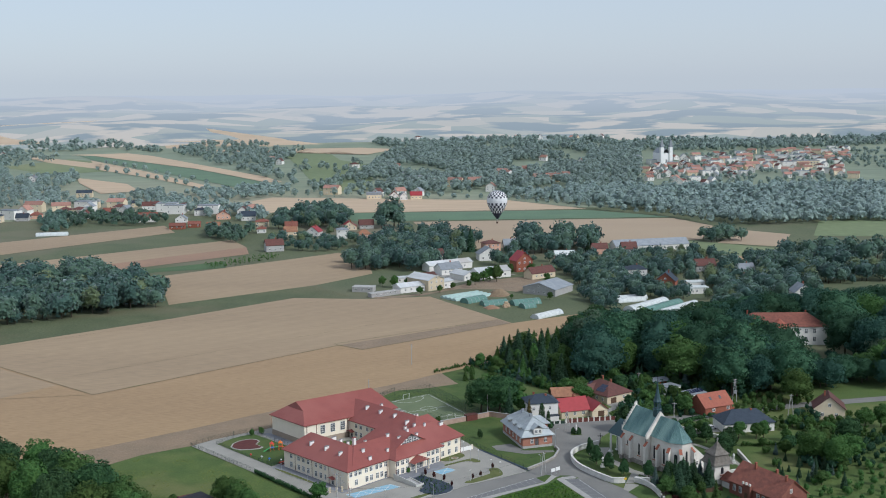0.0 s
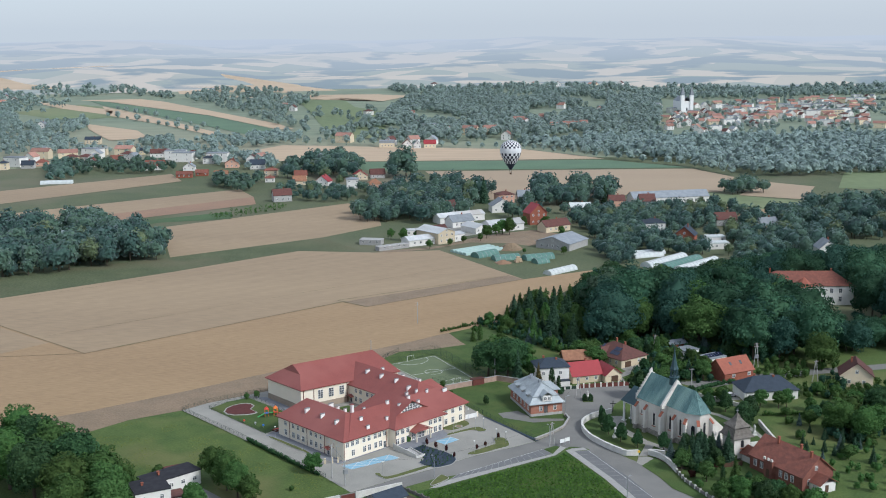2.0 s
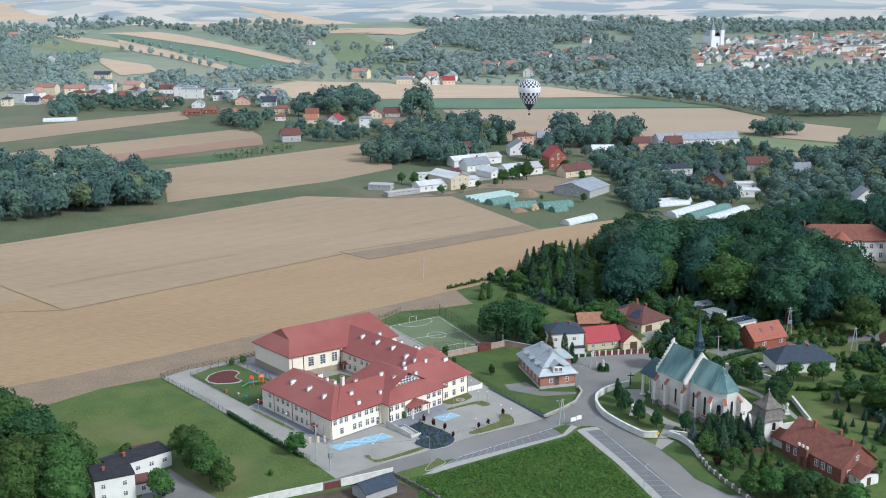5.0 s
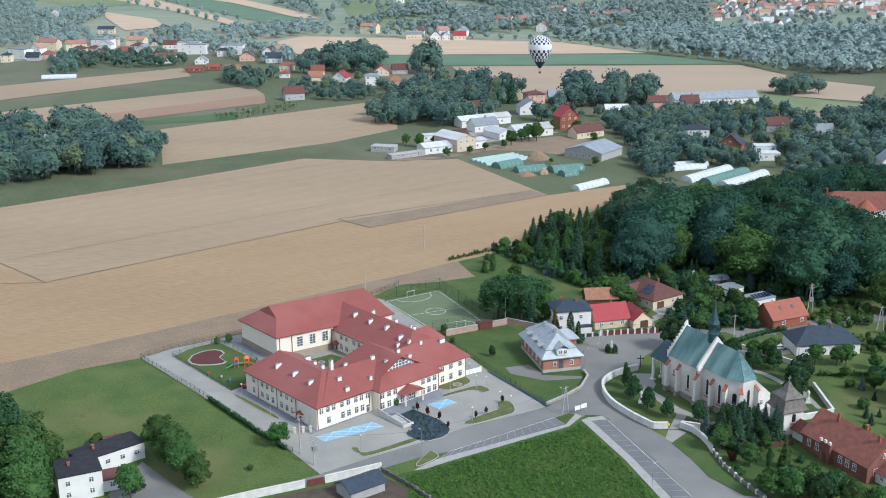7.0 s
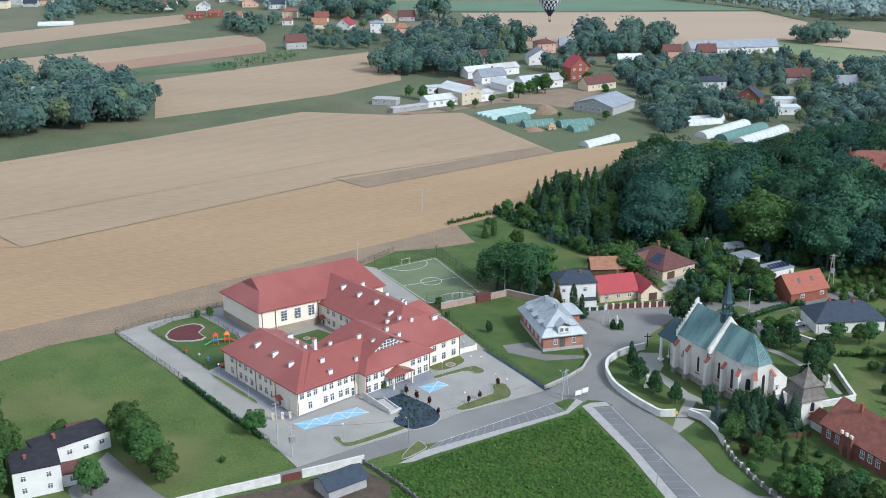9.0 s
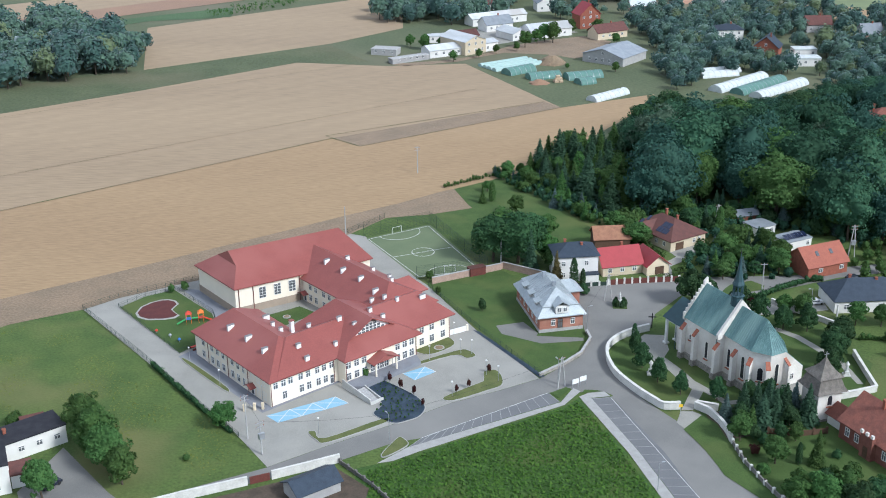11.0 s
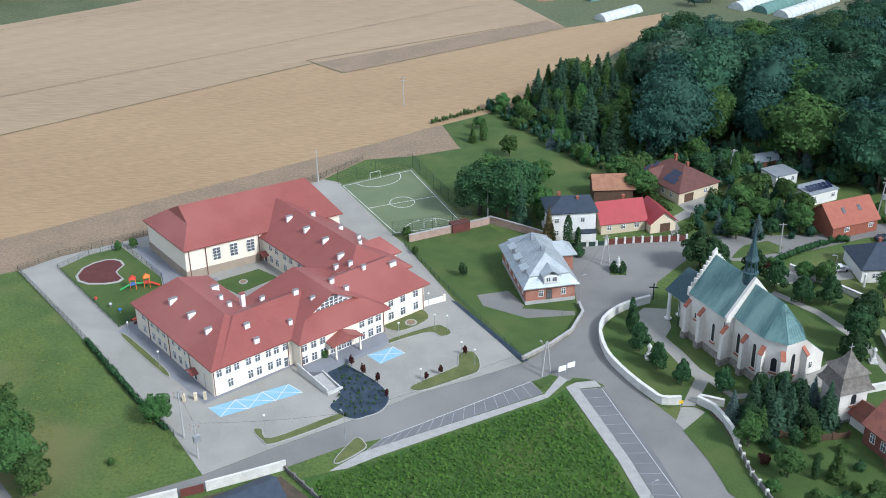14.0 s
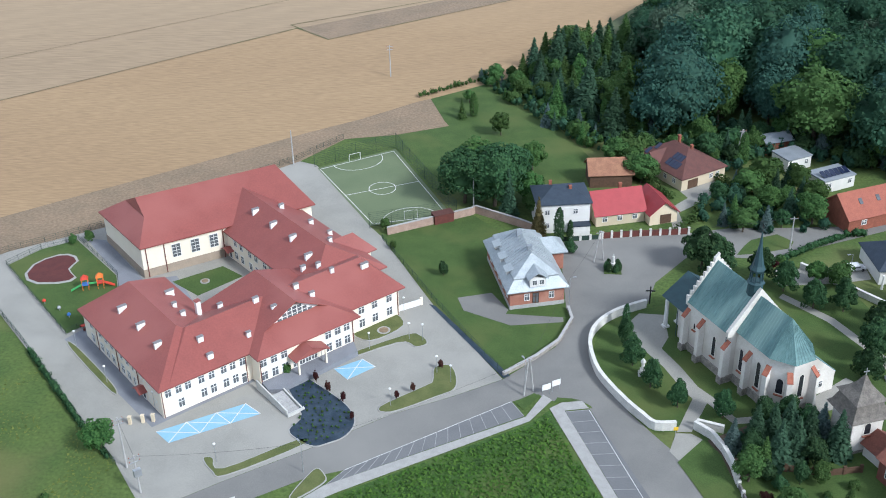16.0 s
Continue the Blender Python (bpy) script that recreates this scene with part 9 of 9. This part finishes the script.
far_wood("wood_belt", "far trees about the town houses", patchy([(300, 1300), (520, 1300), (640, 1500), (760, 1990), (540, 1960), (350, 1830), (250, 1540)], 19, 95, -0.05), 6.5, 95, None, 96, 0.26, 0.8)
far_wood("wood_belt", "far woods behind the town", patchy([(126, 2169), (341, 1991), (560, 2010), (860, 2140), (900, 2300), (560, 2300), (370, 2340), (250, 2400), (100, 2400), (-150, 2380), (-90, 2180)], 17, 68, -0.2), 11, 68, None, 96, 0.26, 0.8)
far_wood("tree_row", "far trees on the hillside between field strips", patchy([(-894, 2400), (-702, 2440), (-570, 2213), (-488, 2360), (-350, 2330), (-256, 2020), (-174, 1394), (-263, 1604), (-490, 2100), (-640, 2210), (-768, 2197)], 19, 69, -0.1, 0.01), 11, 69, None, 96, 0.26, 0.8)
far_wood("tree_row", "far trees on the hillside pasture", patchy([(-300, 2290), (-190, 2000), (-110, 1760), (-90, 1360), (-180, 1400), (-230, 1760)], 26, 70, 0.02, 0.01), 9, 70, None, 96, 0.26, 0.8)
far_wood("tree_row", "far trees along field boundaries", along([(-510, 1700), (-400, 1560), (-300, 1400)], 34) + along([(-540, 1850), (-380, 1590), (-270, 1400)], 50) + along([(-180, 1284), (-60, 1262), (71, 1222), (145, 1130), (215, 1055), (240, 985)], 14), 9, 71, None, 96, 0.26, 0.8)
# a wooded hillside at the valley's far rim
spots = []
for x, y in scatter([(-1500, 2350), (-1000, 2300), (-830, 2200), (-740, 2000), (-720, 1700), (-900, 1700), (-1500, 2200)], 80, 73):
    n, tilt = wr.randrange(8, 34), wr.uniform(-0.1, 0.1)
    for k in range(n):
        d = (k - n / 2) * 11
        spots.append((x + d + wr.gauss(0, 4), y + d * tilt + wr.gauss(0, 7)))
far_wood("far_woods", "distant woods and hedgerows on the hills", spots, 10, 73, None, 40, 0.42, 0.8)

# rank weeds in the green plot, and rough tufts on the meadow
rng = np.random.default_rng(90)
plot = [(-7, 321), (-2.4, 324.2), (3.2, 327.8), (32.3, 347.6), (35.4, 351.2), (43.6, 331), (50, 311), (54, 292), (0, 292)]
spots = np.array([(x, y) for x, y in scatter(plot, 0.5, 91, 0.6) if noise.noise((x * 0.12, y * 0.12, 0)) > -0.8])
n = len(spots)
P = np.column_stack([spots, rng.uniform(0.1, 0.45, n)])
me = leaf_mesh("weeds", P, rng.normal(size=(n, 3)) * 0.5 + np.array((0, 0, 1)), 0.62, leafmat("weed_leaves", (0.05, 0.12, 0.02), (0.095, 0.18, 0.032), 0.1), rng)
tagged(new("weeds", me), "rank broad-leaved green weeds", "weeds", kind="stuff")
mead = [(-114, 371), (-90, 389), (-36, 334), (-30, 324), (-42, 314), (-56, 318), (-76, 334), (-100, 342)]
spots = np.array([(x, y) for x, y in scatter(mead, 0.75, 92, 0.6) if noise.noise((x * 0.09, y * 0.09, 4)) > 0.05])
n = len(spots)
P = np.column_stack([spots, rng.uniform(0.06, 0.12, n)])
me = leaf_mesh("meadow_tufts", P, rng.normal(size=(n, 3)) * 0.22 + np.array((0, 0, 1)), 0.5, leafmat("tuft_grass", (0.13, 0.16, 0.035), (0.17, 0.175, 0.05), 0.1), rng)
tagged(new("meadow_tufts", me), "rough tufts of meadow grass", "grass", kind="stuff")

# ---- town ----
tr2 = random.Random(77)
protos = []
# town roof tile, its red paled so the colour holds the haze
TOWNTILE = mat("hazed_town_tile", (0.36, 0.20, 0.155), (0.30, 0.165, 0.13), 0.9, 0.5, 0.3, rnd=0.25)
for i, (w, d, ze, zr, st, rm, wm) in enumerate(((12, 9, 6, 9.5, "x", TOWNTILE, WALLWHITE), (11, 10, 6.5, 10.5, "y", TOWNTILE, WALLWHITE), (12, 10, 6, 8.5, "hip", TILEBROWN, WALLWHITE), (18, 11, 8, 11, "x", TOWNTILE, WALLCREAM), (11, 9, 6, 10, "y", TINGREY, WALLWHITE), (20, 11, 8.5, 9, "flat", TINGREY, WALLWHITE), (10, 9, 6, 10, "y", TILEBROWN, WALLWHITE))):
    protos.append(house("town_house", 340 + i * 28, 1560 + i * 11, 4, w, d, ze, zr, st, rm, wm, "pale town house with a pitched roof" if st != "flat" else "white flat-roofed town block", wins=row("f", w * 0.25, w * 0.75, 2, 1.5, 0.9, 1.7) + row("f", w * 0.25, w * 0.75, 2, ze - 2.4, 0.9, 1.7), group="houses of the town"))
for x, y in scatter([(249, 1544), (355, 1831), (535, 1950), (710, 2008), (506, 1429), (428, 1434), (428, 1559), (385, 1476), (297, 1310), (260, 1370)], 27, 7):
    if noise.noise((x * 0.02, y * 0.01, 2)) > -0.28 and math.dist((x, y), (340, 1705)) > 26:
        copy_thing(tr2.choice(protos), pose(x, y, rise(x, y), 0, 0, tr2.uniform(-35, 35)) @ Matrix.Scale(0.8, 4))
# the village on the plain, among its gardens
for x, y in scatter([(-440, 1085), (-330, 1110), (-230, 1090), (-175, 1050), (-190, 1110), (-300, 1180), (-430, 1180)], 34, 17):
    copy_thing(tr2.choice(protos), pose(x, y, rise(x, y), 0, 0, tr2.uniform(-35, 35)))
# loose houses in the wooded valley
for x, y in ((-78, 1268), (-50, 1272), (-33, 1270), (-49, 1528), (-73, 1660), (-17, 1385), (-42, 1430), (6, 1384), (33, 1383), (50, 1315), (85, 1494), (112, 1580), (115, 1422), (129, 1436), (144, 1450), (68, 1520), (25, 1966), (153, 1810), (-132, 1695), (-135, 1300), (-273, 1819), (-259, 1794), (202, 2414), (234, 2380), (262, 2364), (295, 2365), (329, 2414), (395, 2262), (302, 1774), (415, 2116), (157, 2418), (-52, 2436), (180, 1560), (200, 1700)):
    copy_thing(tr2.choice(protos), pose(x, y, rise(x, y), 0, 0, tr2.uniform(-35, 35)))
for poly, gap, sd in (([(-1050, 2350), (-860, 2200), (-740, 2000), (-800, 1850)], 62, 14),):
    for x, y in scatter(poly, gap, sd):
        copy_thing(tr2.choice(protos), pose(x, y, rise(x, y), 0, 0, tr2.uniform(-25, 25)))
house("long_school", 498, 1622, -1, 36, 12, 9, 9.6, "flat", TINGREY, WALLCREAM, "long pale yellow block above the town", "building", wins=row("f", 3, 33, 8, 1.5, 2.2, 1.8) + row("f", 3, 33, 8, 5.4, 2.2, 1.8))
CHALK = mat("white_limewash", (0.82, 0.81, 0.79), (0.78, 0.77, 0.75), 0.9, 0.3, 0.05)
tc = root("twin_tower_church", pose(324, 1694, 0, 0, 0, 14), "white church with two slim towers above the town", "church")
bm = boxes((0, 0, 0, 16, 30, 17))
part("wall", bm, CHALK, tc)
bm = bmesh.new()
for s in (0, 16):
    slab(bm, [(s, -0.2, 17), (8, -0.2, 24), (8, 31, 24), (s, 31, 17)], 0.3)
part("roof", bm, TINGREY, tc)
for x in (-1.5, 12.5):
    bm = boxes((x, -1.5, 0, x + 5, 3.5, 26))
    t = part("tower", bm, CHALK, tc)
    bm = bmesh.new()
    c0 = [bm.verts.new(p) for p in ((x - 0.3, -1.8, 26), (x + 5.3, -1.8, 26), (x + 5.3, 3.8, 26), (x - 0.3, 3.8, 26))]
    c1 = bm.verts.new((x + 2.5, 1.0, 40))
    for i in range(4):
        bm.faces.new((c0[i], c0[(i + 1) % 4], c1))
    bm.faces.new(c0)
    part("spire", bm, TINGREY, t)
window(tc, pose(8, 0, 3), 2.4, 5, 2, 2)

# ---- balloon ----
CLOTHW = mat("white_balloon_cloth", (0.72, 0.72, 0.72), (0.66, 0.66, 0.67), 0.55, 0.4, 0.1)
CLOTHD = mat("dark_balloon_cloth", (0.03, 0.035, 0.055), (0.04, 0.045, 0.065), 0.6, 0.4, 0.1)
bal = root("hot_air_balloon", pose(36.8, 765, 31.5), "white hot-air balloon with dark chequered belts", "balloon")
LEV = [(0.75, 3.2), (2.75, 6.2), (4.6, 9.0), (6.0, 11.6), (6.75, 14.2), (6.9, 15.8), (6.7, 17.4), (6.05, 19.2), (4.6, 20.8), (2.6, 21.8), (0.1, 22.3)]
ROWS, NG = 30, 28
prof = []
for k in range(ROWS + 1):
    q = k / ROWS * (len(LEV) - 1)
    i = min(int(q), len(LEV) - 2)
    prof.append((LEV[i][0] + (LEV[i + 1][0] - LEV[i][0]) * (q - i), LEV[i][1] + (LEV[i + 1][1] - LEV[i][1]) * (q - i)))
bw, bd = bmesh.new(), bmesh.new()
for k in range(ROWS):
    for i in range(NG):
        belt = k // 2 * 2
        dark = k < 4 or ((4 <= belt < 12 or 18 <= belt < 28) and (i + belt // 2) % 2) or k == ROWS - 1
        b = bd if dark else bw
        (r0, z0), (r1, z1) = prof[k], prof[k + 1]
        vs = []
        for a, r, z in ((i, r0, z0), (i + 1, r0, z0), (i + 1, r1, z1), (i, r1, z1)):
            t = 2 * math.pi * a / NG
            vs.append(b.verts.new((r * math.cos(t), r * math.sin(t), z)))
        b.faces.new(vs)
for b in (bw, bd):
    bmesh.ops.remove_doubles(b, verts=b.verts, dist=0.001)
part("envelope", bw, CLOTHW, bal)
part("chequered_panels", bd, CLOTHD, bal)
bm = boxes((-0.65, -0.55, 0, 0.65, 0.55, 1.1))
part("basket", bm, WOODB, bal)
for sx in (-1, 1):
    for sy in (-1, 1):
        bm = bmesh.new()
        tube(bm, (sx * 0.6, sy * 0.5, 1.0), (sx * 0.55, sy * 0.5, 3.3), 0.05, n=5)
        part("stay", bm, IRON, bal)
bm = boxes((-0.3, -0.2, 2.2, 0.3, 0.2, 2.6))
part("burner", bm, STEEL, bal)
